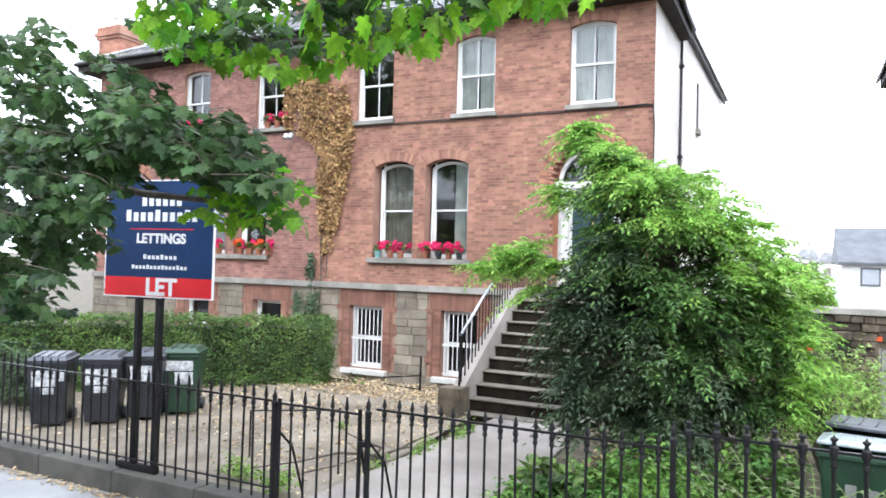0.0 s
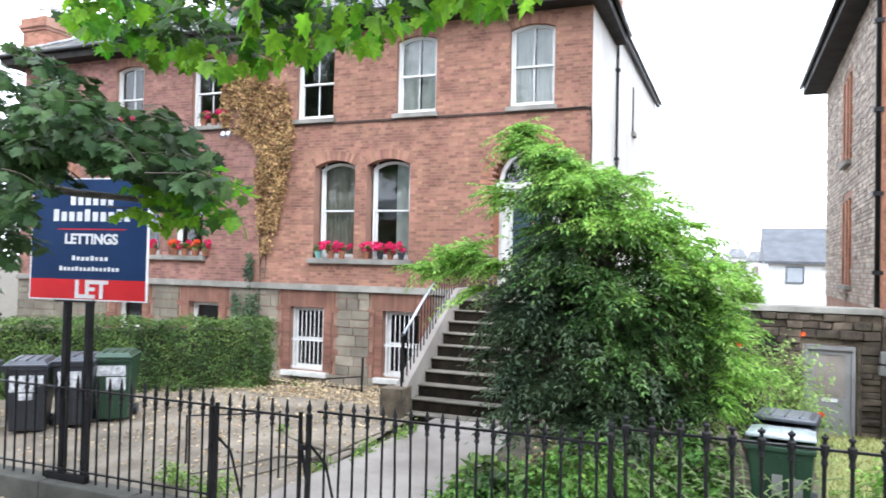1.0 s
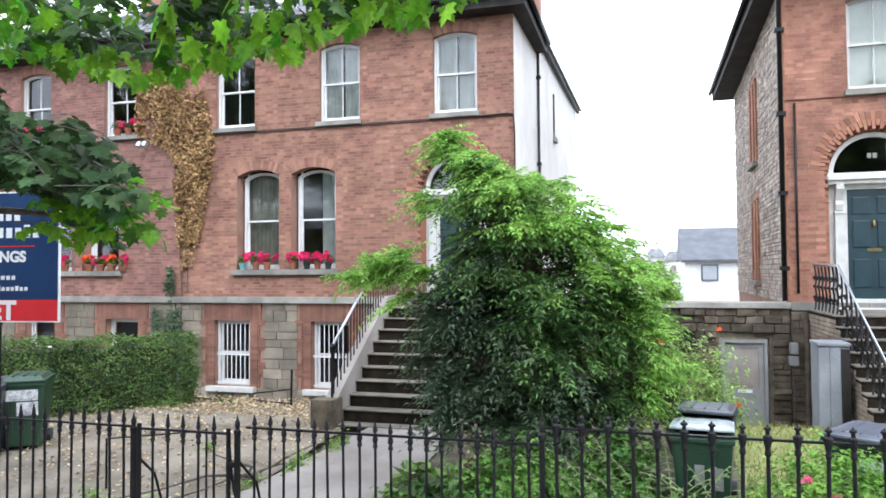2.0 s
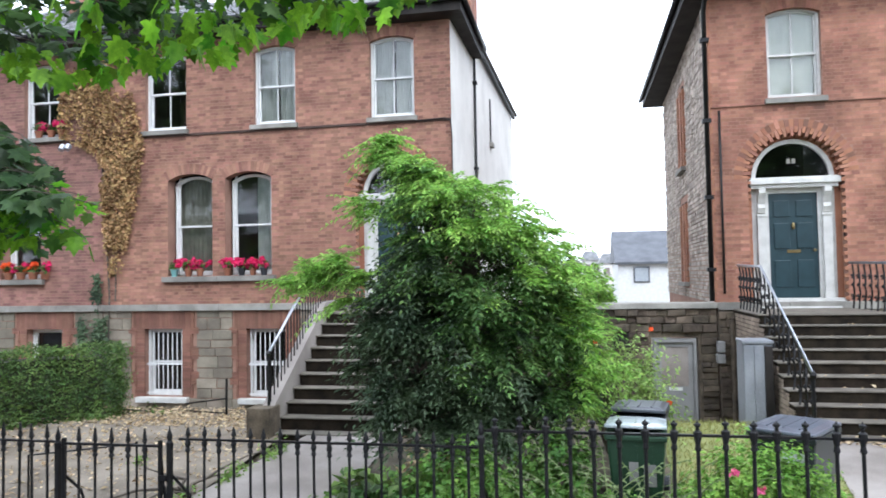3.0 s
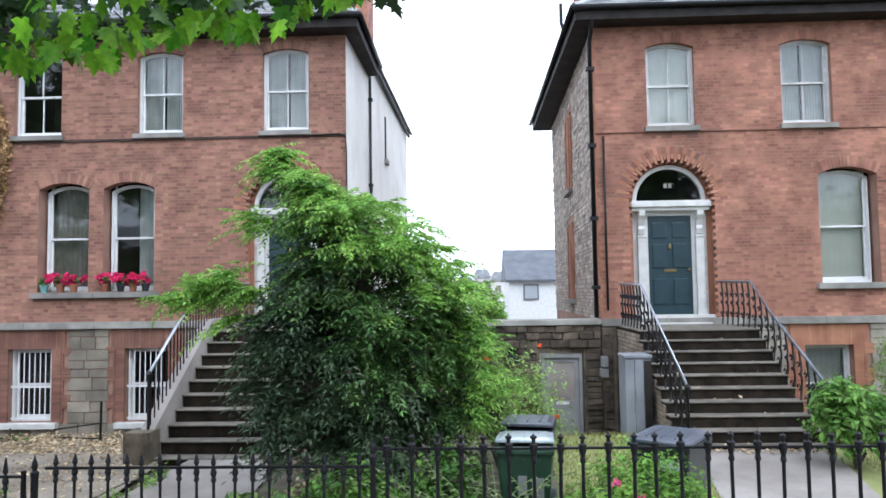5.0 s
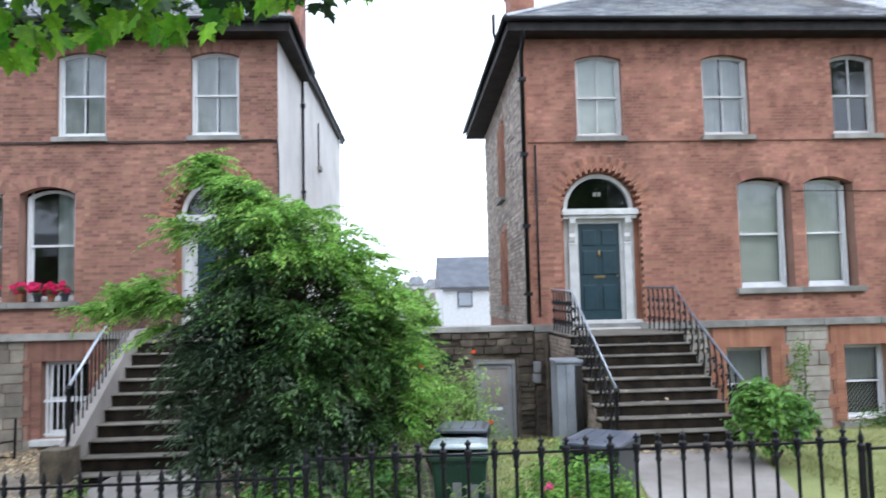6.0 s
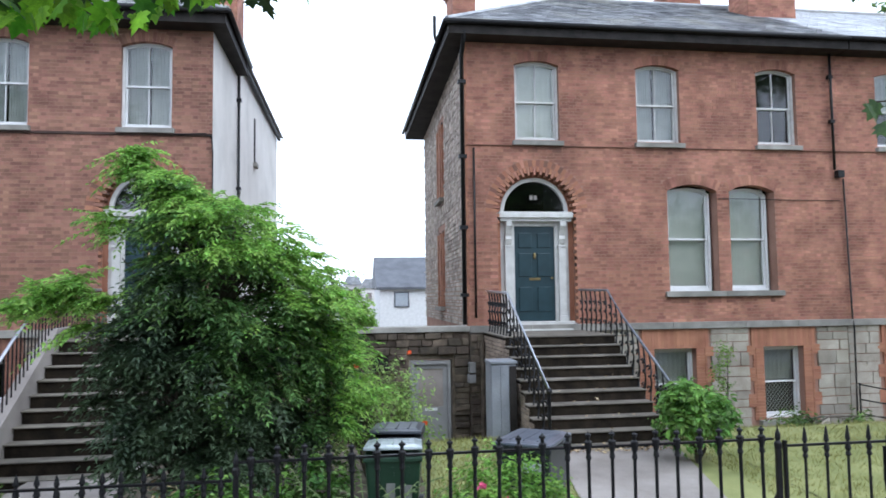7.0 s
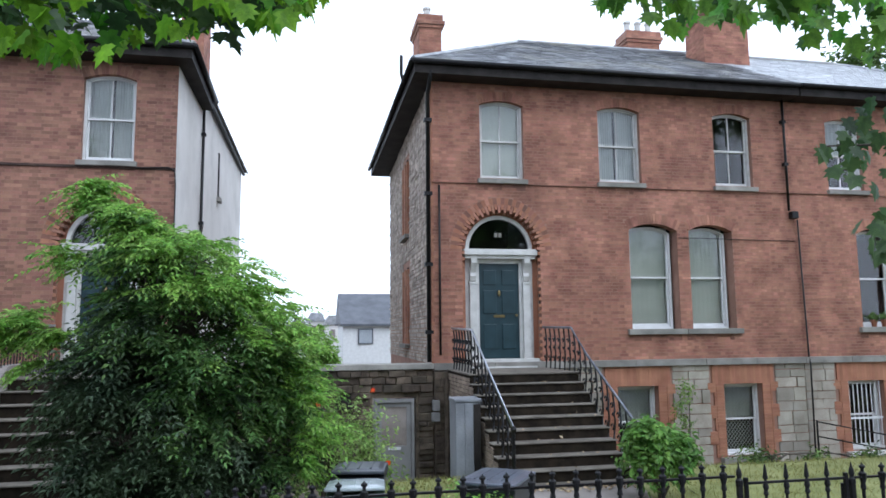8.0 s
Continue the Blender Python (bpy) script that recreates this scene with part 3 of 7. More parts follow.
def villa(spec):
    """One house of the row. All openings are real holes in its front wall."""
    x0, x1 = spec["x"]
    rng = random.Random(spec["seed"])
    house = thing("villa", spec["label"], "house", ((x0 + x1) / 2, FACE + 4, -0.5))
    zb, zt, dz = spec["belt"], 8.62, spec["dz"]
    uppers, lowers, lows = [], [], []
    for a, b in spec["upper"]:
        uppers.append(((a + b) / 2, (b - a) / 2, 6.40 + dz, 8.17 + dz, 0.11))
    for a, b in spec["lower"]:
        lowers.append(((a + b) / 2, (b - a) / 2, 2.86 + dz * 0.3, 5.17, 0.16))
    door = []
    if spec["door"] is not None:
        door = [(spec["door"], 0.92, zb - 0.1, 4.66, 0.92)]
    ops = uppers + lowers + door
    vis = spec["visible"]
    wall = brick_wall(house, max(x0, vis[0]), min(x1, vis[1]), zb, zb + 86 * COURSE, ops, [(*o, 0.22) for o in uppers] + [(*o, 0.24) for o in lowers] + [(*o, 0.29) for o in door], spec["near"], spec["seed"], M[spec.get("brick", "brick")])
    plain = M["brick_warm_piece" if spec.get("brick") == "brick_warm" else "brick_piece"]
    for op in uppers:
        voussoirs(wall, op[0], op[1], op[3], op[4], 0.22, FACE, 15, plain)
    for op in lowers:
        voussoirs(wall, op[0], op[1], op[3], op[4], 0.24, FACE, 18, plain)
    for op in door:
        voussoirs(wall, op[0], op[1], op[3], op[4], 0.13, FACE, 40, (M["rubbed"], plain), tooth=0.065, gap=0.012)
        for i in range(17):
            for s in (-1, 1):
                a, b = sorted((op[0] + s * op[1], op[0] + s * (op[1] - 0.055)))
                part("jamb_brick", Shape().box(a, b, FACE - 0.004, FACE + 0.1, zb + 0.03 + i * 0.15, zb + 0.10 + i * 0.15), M["rubbed"], wall)
        voussoirs(wall, op[0], op[1] + 0.12, op[3], op[4] + 0.12, 0.16, FACE, 38, (M["rubbed"], M["quoin_dark"], M["rubbed"], plain))
    for k, op in enumerate(uppers):
        sash_window(house, op[0], 2 * op[1], op[2], op[3] - op[2], op[4], FACE + 0.12, spec["words"], spec["hang_upper"][k], paint=spec.get("joinery", "paint"))
        sill(house, op[0] - op[1] - 0.07, op[0] + op[1] + 0.07, op[2] - 0.11, op[2])
    for k, op in enumerate(lowers):
        sash_window(house, op[0], 2 * op[1] - 0.12, op[2], op[3] - op[2] - 0.03, op[4] - 0.01, FACE + 0.26, spec["words"], spec["hang_lower"][k], bars=False)
    if lowers:
        a, b = min(o[0] - o[1] for o in lowers), max(o[0] + o[1] for o in lowers)
        m = (a + b) / 2
        zs = lowers[0][2]
        sill(house, a - 0.12, m - 0.003, zs - 0.13, zs)
        sill(house, m + 0.003, b + 0.12, zs - 0.13, zs)
    for op in door:
        panelled_door(house, op[0], 2.19 if spec["side"] > 0 else 2.25, FACE + 0.2, 4.66, spec["side"])
    # string course under the upper sills, belt course over the basement
    sz = 6.25 + dz
    stretch = [(max(x0, vis[0]), min(x1, vis[1]))]
    sooty = spec.get("stone", "ashlar") != "ashlar"
    part("string_course", Shape().box(stretch[0][0], stretch[0][1], FACE - 0.035, FACE + 0.05, sz + (0.0 if sooty else 0.03), sz + 0.05), M["string" if sooty else "quoin_dark"], house, "thin projecting brick string course")
    bx = stretch[0][0]
    while bx < stretch[0][1] - 0.01:
        w = min(rng.uniform(1.2, 1.9), stretch[0][1] - bx)
        part("belt_stone", Shape().box(bx + 0.003, bx + w - 0.003, FACE - 0.09, FACE + 0.3, zb - 0.155, zb), M["granite"], house, bevel=0.012)
        bx += w
    # basement
    base = Shape()
    lows = [((a + b) / 2, (b - a) / 2, c, d, 0.001) for a, b, c, d in spec["low"]]
    marks = sorted({-0.7, zb - 0.155, *[o[2] for o in lows], *[o[3] for o in lows]})
    for a, b in zip(marks, marks[1:]):
        for r0, r1 in runs(*stretch[0], a, b, lows):
            base.box(r0, r1, FACE + 0.02, FACE + 0.4, a, b)
    bwall = part("basement_wall", base, M["mortar"], house, "squared grey stone basement with orange brick window quoins")
    tooth_rng = random.Random(7)
    ashlar(bwall, stretch[0][0], stretch[0][1], -0.6, zb - 0.158, [(o[0], o[1] + 0.36, o[2] - 0.13, zb - 0.15, 0.001) for o in lows], rng, spec["single"], M[spec.get("stone", "ashlar")])
    for o in lows:
        quoins(bwall, o[0] - o[1], o[2], o[3], -1, tooth_rng, M[spec.get("quoin", "rubbed")])
        quoins(bwall, o[0] + o[1], o[2], o[3], 1, tooth_rng, M[spec.get("quoin", "rubbed")])
        n = int((2 * o[1] + 0.6) / 0.075)
        for i in range(n):
            xa = o[0] - o[1] - 0.3 + i * (2 * o[1] + 0.6) / n
            part("lintel_brick", Shape().front(xa + 0.002, xa + (2 * o[1] + 0.6) / n - 0.002, FACE - 0.014, FACE + 0.03, o[3] + 0.003, zb - 0.16), M[spec.get("quoin", "rubbed")], bwall)
        sash_window(house, o[0], 2 * o[1], o[2], o[3] - o[2], 0.0, FACE + 0.2, spec["words"], spec["hang_low"], bars=False)
        part("window_sill", Shape().box(o[0] - o[1] - 0.17, o[0] + o[1] + 0.17, FACE - 0.14, FACE + 0.3, o[2] - 0.13, o[2] - 0.003), M["cream" if spec["grille"] == "bars" else "granite"], house, bevel=0.012)
        if spec["grille"] == "bars":
            g = Shape().box(o[0] - o[1] + 0.02, o[0] + o[1] - 0.02, FACE + 0.075, FACE + 0.09, o[2] + 0.75, o[2] + 0.80)
            grille = part("window_grille", g, M["paint"], house, "white steel security bars")
            part("cross_bar", Shape().box(o[0] - o[1] + 0.02, o[0] + o[1] - 0.02, FACE + 0.075, FACE + 0.09, o[2] + 0.06, o[2] + 0.09), M["paint"], grille)
            for i in range(8):
                bx = o[0] - o[1] + 0.07 + i * (2 * o[1] - 0.14) / 7
                part("bar", Shape().tube([(bx, FACE + 0.08, o[2] + 0.02), (bx, FACE + 0.08, o[3] - 0.02)], 0.013, 6), M["paint"], grille)
        elif spec["grille"] == "lattice":
            g = Shape()
            w, h = 2 * o[1] - 0.2, o[3] - o[2] - 0.2
            k = 9
            for sgn in (-1, 1):
                for i in range(-14, k + 1):
                    xa, za = i / k * w, 0.0
                    ln = 14 / k * w
                    pa, pb = max(0, -xa), min(ln, w - xa)
                    if pb <= pa:
                        continue
                    A, B = xa + pa, xa + pb
                    ZA, ZB = pa / ln * h, pb / ln * h
                    if sgn < 0:
                        A, B = w - A, w - B
                    xl = o[0] - w / 2
                    g.tube([(xl + A, FACE + 0.36, o[2] + 0.1 + ZA), (xl + B, FACE + 0.36, o[2] + 0.1 + ZB)], 0.008, 4)
            part("window_lattice", g, M["paint"], house, "folding diamond lattice grille behind the glass")
    # side and back walls, lining out of the front's light
    zw = zt
    sk = 0.022
    c, back = spec["corner"], spec["back"]
    if c is not None:
        s = 1 if c == x1 else -1
        cb = c + sk * (back - FACE)
        inner = -s * 0.35
        sh = Shape().slab([(c, FACE + 0.02), (cb, back), (cb + inner, back), (c + inner, FACE + 0.02)][::(1 if s > 0 else -1)], -0.7, spec["side_top"])
        side = part("side_wall", sh, M[spec["side_mat"]], house, spec["side_label"])
        house["corner"] = c
    else:
        side = None
    xa, xb = x0 + 0.3, x1 - 0.3
    part("back_wall", Shape().box(xa, xb, back - 0.3, back, -0.7, zt), M["render"], house)
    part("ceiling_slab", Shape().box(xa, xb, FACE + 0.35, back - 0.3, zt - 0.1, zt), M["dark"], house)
    return house, wall, side


cur, bl = M["curtain"], M["blind"]
two = (cur, [(0.03, 0.47), (0.53, 0.97)], 0.02)
full = (bl, [(0.02, 0.98)], 0.02)
part_net = (M["net_dim"], [(0.02, 0.98)], 0.05)
half_net = (cur, [(0.02, 0.98)], 0.52)
side_net = (cur, [(0.55, 0.98)], 0.02)
A_UP = [(-10.30, -9.21), (-7.46, -6.42), (-4.60, -3.56)]
A_LOW = [(-9.70, -8.54), (-8.21, -7.04)]
A_BASE = [(-10.32, -9.32, 0.0, 1.61), (-7.68, -6.70, 0.0, 1.61)]
AX = -11.45
mir = lambda rows: [(2 * AX - r[1], 2 * AX - r[0], *r[2:]) for r in rows]
B_UP = [(3.93, 4.98), (6.85, 7.93), (9.89, 10.93)]
B_LOW = [(7.54, 8.78), (9.09, 10.25)]
B_BASE = [(7.10, 8.12, -0.18, 1.51), (9.80, 10.82, -0.18, 1.51)]
BX = 12.0
mirb = lambda rows: [(2 * BX - r[1], 2 * BX - r[0], *r[2:]) for r in rows]
HA = villa(dict(stone="ashlar_dark", quoin="quoin_dark", x=(AX, -2.72), seed=11, label="red brick villa with geraniums on its sills and granite steps", belt=2.20, dz=0.0, upper=A_UP, lower=A_LOW, low=A_BASE,
                door=-4.06, side=-1, near=(-7.0, -2.75, 2.2, 4.6), visible=(-30, 30), words="curtains drawn", hang_upper=[None, two, two],
                hang_lower=[part_net, side_net], hang_low=None, grille="bars", corner=-2.72, back=27.7, side_top=8.95, side_mat="render", single=True,
                side_label="pale rendered gable wall"))
HA2 = villa(dict(stone="ashlar_dark", quoin="quoin_dark", x=(-20.2, AX), seed=12, label="red brick villa with potted geraniums, half hidden by leaves", brick="brick_grey", belt=2.20, dz=0.0, upper=mir(A_UP), lower=mir(A_LOW), low=mir(A_BASE),
                 door=2 * AX + 4.06, side=1, near=(0, 0, 0, 0), visible=(-30, 30), words="dark inside", hang_upper=[None, None, None],
                 hang_lower=[None, None], hang_low=None, grille="none", corner=-20.2, back=27.7, side_top=8.62, side_mat="render", single=False,
                 side_label="pale rendered gable wall"))
HB = villa(dict(brick="brick_warm", joinery="stone_paint", x=(2.80, BX), seed=13, label="red brick villa with blue-green door and iron stair rails", belt=2.12, dz=-0.11, upper=B_UP, lower=B_LOW, low=B_BASE,
                door=4.40, side=1, near=(2.85, 7.4, 2.1, 4.6), visible=(-30, 30), words="white blinds drawn", hang_upper=[full, two, None],
                hang_lower=[full, full], hang_low=half_net, grille="lattice", corner=2.80, back=25.1, side_top=8.62, side_mat="mortar", single=True,
                side_label="rubble stone gable wall with brick-dressed slit windows"))
HB2 = villa(dict(brick="brick_warm", x=(BX, 21.2), seed=14, label="red brick villa joined to its neighbour by one roofline", belt=2.12, dz=-0.11, upper=mirb(B_UP), lower=mirb(B_LOW), low=mirb(B_BASE),
                 door=None, side=-1, near=(0, 0, 0, 0), visible=(-30, 17.5), words="sashes half open", hang_upper=[half_net] * 3,
                 hang_lower=[None, None], hang_low=None, grille="bars", corner=21.2, back=25.1, side_top=8.62, side_mat="render", single=False,
                 side_label="pale rendered gable wall"))


# ---- roofs ----
def hip_roof(house, x0, x1, y0, y1, ze, zr, hip0, hip1, mats, seed):
    """Eaves box with dark soffit and gutter, slated planes and lead ridge. hip0, hip1: run of each hip end, 0 for a party wall."""
    ym = (y0 + y1) / 2
    a, b = x0 + hip0, x1 - hip1
    body = roof_plane([(x0, y0, ze), (x1, y0, ze), (b, ym, zr), (a, ym, zr)], 0, mats[0], house, seed)
    if hip0:
        roof_plane([(x0, y1, ze), (x0, y0, ze), (a, ym, zr), (a, ym + 0.01, zr)], 0, mats[0], house, seed + 1)
    if hip1:
        roof_plane([(x1, y0, ze), (x1, y1, ze), (b, ym + 0.01, zr), (b, ym, zr)], 0, mats[0], house, seed + 2)
    part("roof_back", Shape().add([(x1, y1, ze), (x0, y1, ze), (a, ym, zr), (b, ym, zr)], [(0, 1, 2, 3)]), mats[0], house)
    lead = Shape().tube([(a, ym, zr + 0.03), (b, ym, zr + 0.03)], 0.07, 8)
    if hip0:
        lead.tube([(x0, y0, ze + 0.03), (a, ym, zr + 0.03)], 0.06, 6)
    if hip1:
        lead.tube([(x1, y0, ze + 0.03), (b, ym, zr + 0.03)], 0.06, 6)
    part("ridge", lead, M["slate"], house, "grey ridge and hip capping")
    # board hangs deeper, so its dark face stands for the wall's shadow
    part("soffit", Shape().box(x0 + 0.04, x1 - (0.04 if hip1 else 0), y0 + 0.04, y1 - 0.04, ze - 0.28, ze - 0.03), M["soffit"], house, "dark eaves board, deepened for the shadow under it")
    gut = Shape().tube([(x0 - 0.02, y0 - 0.03, ze - 0.03), (x1 + 0.02, y0 - 0.03, ze - 0.03)], 0.06, 8)
    if hip0:
        gut.tube([(x0 - 0.03, y0 - 0.02, ze - 0.03), (x0 - 0.03, y1, ze - 0.03)], 0.06, 8)
    if hip1:
        gut.tube([(x1 + 0.03, y0 - 0.02, ze - 0.03), (x1 + 0.03, y1, ze - 0.03)], 0.06, 8)
    part("gutter", gut, M["iron"], house, "black half-round gutter", smooth=True)


hip_roof(HB[0], 2.30, BX, 14.95, 25.6, 8.83, 11.75, 4.1, 0.0, [M["slate"]], 31)
hip_roof(HB2[0], BX, 21.7, 14.95, 25.6, 8.83, 11.75, 0.0, 4.1, [M["slate_pale"]], 34)
hip_roof(HA[0], AX, -2.34, 14.95, 18.6, 8.83, 9.9, 0.0, 1.9, [M["slate"]], 41)
hip_roof(HA2[0], -20.7, AX, 14.95, 25.6, 8.83, 11.7, 4.1, 0.0, [M["slate"]], 44)


# ---- chimneys, pipes and small fittings on the houses ----
chimney(HB[0], 3.27, 3.93, 20.0, 21.2, 9.2, 12.3, 1, 51)
chimney(HB[0], 10.95, 12.15, 22.0, 22.8, 10.0, 13.25, 3, 52)
chimney(HB[0], 11.5, 12.95, 18.2, 19.2, 9.4, 12.4, 3, 53)
chimney(HA[0], -3.36, -2.78, 19.3, 20.6, 8.6, 12.4, 2, 54)
chimney(HA2[0], -20.9, -19.9, 15.9, 16.8, 8.6, 10.3, 2, 55)
chimney(HA2[0], -15.2, -13.9, 19.0, 19.8, 9.0, 11.6, 3, 56)


def pipe(house, pts, r, label, brackets=()):
    p = part("downpipe", Shape().tube(pts, r, 10), M["iron"], house, label, smooth=True)
    for x, y, z in brackets:
        part("pipe_bracket", Shape().box(x - r * 1.8, x + r * 1.8, y - r * 1.4, y + 0.06, z - 0.04, z + 0.04), M["iron"], p)
    return p


pipe(HB[0], [(2.70, 15.0, 8.62), (2.70, 15.25, 8.35), (2.70, 15.45, 8.2), (2.70, 15.45, 2.15)], 0.05, "black cast iron downpipe", [(2.70, 15.45, z) for z in (7.6, 5.9, 4.3, 2.8)])
pipe(HB[0], [(2.95, 15.44, 6.1), (2.95, 15.44, 2.3)], 0.025, "thin dark waste pipe")
part("hopper_pipe", Shape().tube([(2.25, 16.2, 8.75), (2.2, 16.2, 8.95), (2.2, 16.2, 9.4)], 0.04, 8), M["iron"], HB[0], "bent vent pipe over the gutter")
pipe(HB[0], [(11.80, 15.40, 8.62), (11.82, 15.43, 5.72)], 0.032, "rusty brown downpipe", [(11.81, 15.43, z) for z in (8.0, 6.9)])
part("rain_hopper", Shape().box(11.84, 12.02, 15.34, 15.49, 5.52, 5.70), M["iron"], HB[0], "small iron rainwater hopper", bevel=0.02)
pipe(HB[0], [(12.04, 15.44, 5.5), (12.10, 15.44, 2.15), (12.10, 15.40, 1.9), (12.10, 15.44, -0.3)], 0.02, "thin brown cable pipe")
part("wall_wire", Shape().tube([(8.8, 15.485, 5.0), (10.6, 15.485, 4.98), (11.98, 15.485, 4.97)], 0.008, 5), M["iron"], HB[0], "thin wire across the brick")
pipe(HA[0], [(-2.60, 18.55, 8.9), (-2.60, 18.55, -0.4)], 0.036, "black downpipe on the rendered gable", [(-2.6, 18.55, z) for z in (7.9, 5.6, 3.4)])
part("side_gutter", Shape().tube([(-2.55, 18.6, 8.98), (-2.38, 27.9, 8.98)], 0.07, 8), M["iron"], HA[0], "black gutter along the return")
part("wall_cable", Shape().tube([(-3.5, 15.44, 6.27), (-2.85, 15.44, 6.30), (-2.72, 15.42, 6.22), (-2.70, 15.44, 5.9), (-2.70, 15.44, 2.3)], 0.014, 6), M["iron"], HA[0], "black cable dropping down the corner")
slit = Shape().box(-2.70, -2.555, 21.58, 21.76, 6.85, 8.2)
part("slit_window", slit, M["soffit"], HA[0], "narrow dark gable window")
part("slit_sill", Shape().box(-2.62, -2.48, 21.45, 21.9, 6.72, 6.85), M["granite"], HA[0])
cold = Shape().tube([(-12.32, 15.45, 6.12), (-12.32, 15.30, 6.12)], 0.03, 8).tube([(-12.40, 15.28, 6.14), (-12.40, 15.20, 6.02)], 0.07, 10).tube([(-12.24, 15.28, 6.14), (-12.24, 15.20, 6.02)], 0.07, 10)
part("flood_lamp", cold, M["steel"], HA2[0], "twin security lamp head")
part("entry_phone", Shape().box(5.30, 5.40, 15.58, 15.64, 3.35, 3.75), M["iron"], HB[0], "dark entry panel beside the door", bevel=0.01)
part("return_roof", Shape().add([(-2.40, 18.6, 9.0), (-2.2, 27.9, 9.0), (-7, 27.9, 10.6), (-7, 18.6, 10.6)], [(0, 1, 2, 3)]), M["slate"], HA[0], "slate roof of the rear return")

# brick-dressed slits and rubble on the stone gable
gable = HB[2]
rub = Shape()
rng = random.Random(61)
gx = lambda y: 2.80 + 0.022 * (y - FACE)
SLITS = [(19.9, 20.15, 5.6, 7.8), (20.55, 20.8, 5.6, 7.8), (19.9, 20.15, 2.5, 4.65), (20.55, 20.8, 2.5, 4.65)]
z = 2.1
while z < 8.6:
    h = rng.uniform(0.06, 0.12)
    y = FACE + 0.35
    while y < 25.0:
        w = rng.uniform(0.14, 0.42)
        if not any(a - 0.22 < y + w and y < b + 0.22 and c - 0.1 < z + h and z < d + 0.15 for a, b, c, d in SLITS):
            o = rng.uniform(0.010, 0.03)
            x = gx(y)
            rub.add([(x - o, y, z), (x - o, y + w - 0.02, z), (x - o, y + w - 0.02, z + h - 0.02), (x - o, y, z + h - 0.02), (x + 0.02, y, z), (x + 0.02, y + w - 0.02, z), (x + 0.02, y + w - 0.02, z + h - 0.02), (x + 0.02, y, z + h - 0.02)],
                    [(3, 2, 1, 0), (0, 1, 5, 4), (3, 7, 6, 2), (0, 4, 7, 3), (1, 2, 6, 5)])
        y += w
    z += h
tagged(part("rubblework", rub, M["rubble_side"], gable), kind="stuff")
zz = 2.1
k = 0
while zz < 8.55:
    for c in range(4):
        L = 0.33 if k % 2 else 0.22
        part("corner_brick", Shape().box(2.775, 2.83, FACE + 0.0, FACE + L, zz + c * COURSE + 0.004, zz + (c + 1) * COURSE - 0.004), M["rubbed"], gable)
    zz += 0.3
    k += 1
for a, b, c, d in SLITS:
    x = gx(a)
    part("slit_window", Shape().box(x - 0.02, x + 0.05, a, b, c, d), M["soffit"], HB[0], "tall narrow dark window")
    for q in (a - 0.16, b):
        n = int((d - c) / 0.15)
        for i in range(n):
            part("dressing_brick", Shape().box(x - 0.055, x + 0.02, q, q + 0.16, c + i * 0.15 + 0.004, c + (i + 1) * 0.15 - 0.004), M["rubbed"], gable)
    part("slit_sill", Shape().box(x - 0.14, x + 0.02, a - 0.2, b + 0.2, c - 0.12, c - 0.01), M["granite"], HB[0])


# ---- wall with a service door between the villas ----
wallx0, wallx1 = -2.72, 2.78
svc = thing("link_wall", "dark rubble stone wall with concrete coping between the villas", "wall", (0, 15.5, -0.5))
core = Shape()
dops = [(1.93, 0.47, -0.6, 1.40, 0.001), (0.83, 0.14, 1.18, 1.48, 0.001)]
marks = [-0.7, -0.6, 1.18, 1.40, 1.48, 2.0]
for a, b in zip(marks, marks[1:]):
    for r0, r1 in runs(wallx0, wallx1, a, b, dops):
        core.box(r0, r1, FACE - 0.02, FACE + 0.4, a, b)
lw = part("wall_core", core, M["rubble"], svc)
part("coping", Shape().box(wallx0, 2.79, FACE - 0.14, FACE + 0.46, 2.0, 2.12), M["granite"], svc, "weathered concrete coping", bevel=0.015)
rng = random.Random(62)
z = -0.5
while z < 1.97:
    h = min(rng.uniform(0.10, 0.19), 1.99 - z)
    for r0, r1 in runs(wallx0, wallx1, z, z + h, [(1.93, 0.52, -0.7, 1.5, 0.001), (0.83, 0.16, 1.1, 1.5, 0.001)]):
        x = r0
        while x < r1 - 0.03:
            w = rng.uniform(0.16, 0.42)
            if r1 - x - w < 0.14:
                w = r1 - x
            if x > -0.6:
                st_ = Shape().front(x + 0.008, x + w - 0.008, FACE - 0.03 - rng.uniform(0.01, 0.10), FACE, z + 0.008, z + h - 0.008)
                st_.v = [(p_[0] + rng.uniform(-0.014, 0.014), p_[1] + rng.uniform(-0.018, 0.018), p_[2] + rng.uniform(-0.014, 0.014)) for p_ in st_.v]
                part("rubble_stone", st_, M["rubble"], lw, bevel=0.014)
            x += w
    z += h
part("vent_box", Shape().box(0.69, 0.97, FACE - 0.09, FACE + 0.1, 1.17, 1.49).box(0.66, 0.69, FACE - 0.11, FACE, 1.14, 1.52).box(0.97, 1.0, FACE - 0.11, FACE, 1.14, 1.52), M["soffit"], svc, "dark square vent")
M["grey_paint"] = surf("dull_grey_door_paint", (0.20, 0.195, 0.19), (0.28, 0.275, 0.265), 0.6, 3.0, 0.1, 50)
M["frosted"] = surf("dusty_wired_glass", (0.18, 0.15, 0.13), (0.34, 0.30, 0.27), 0.25, 1.5, 0.05, 50)
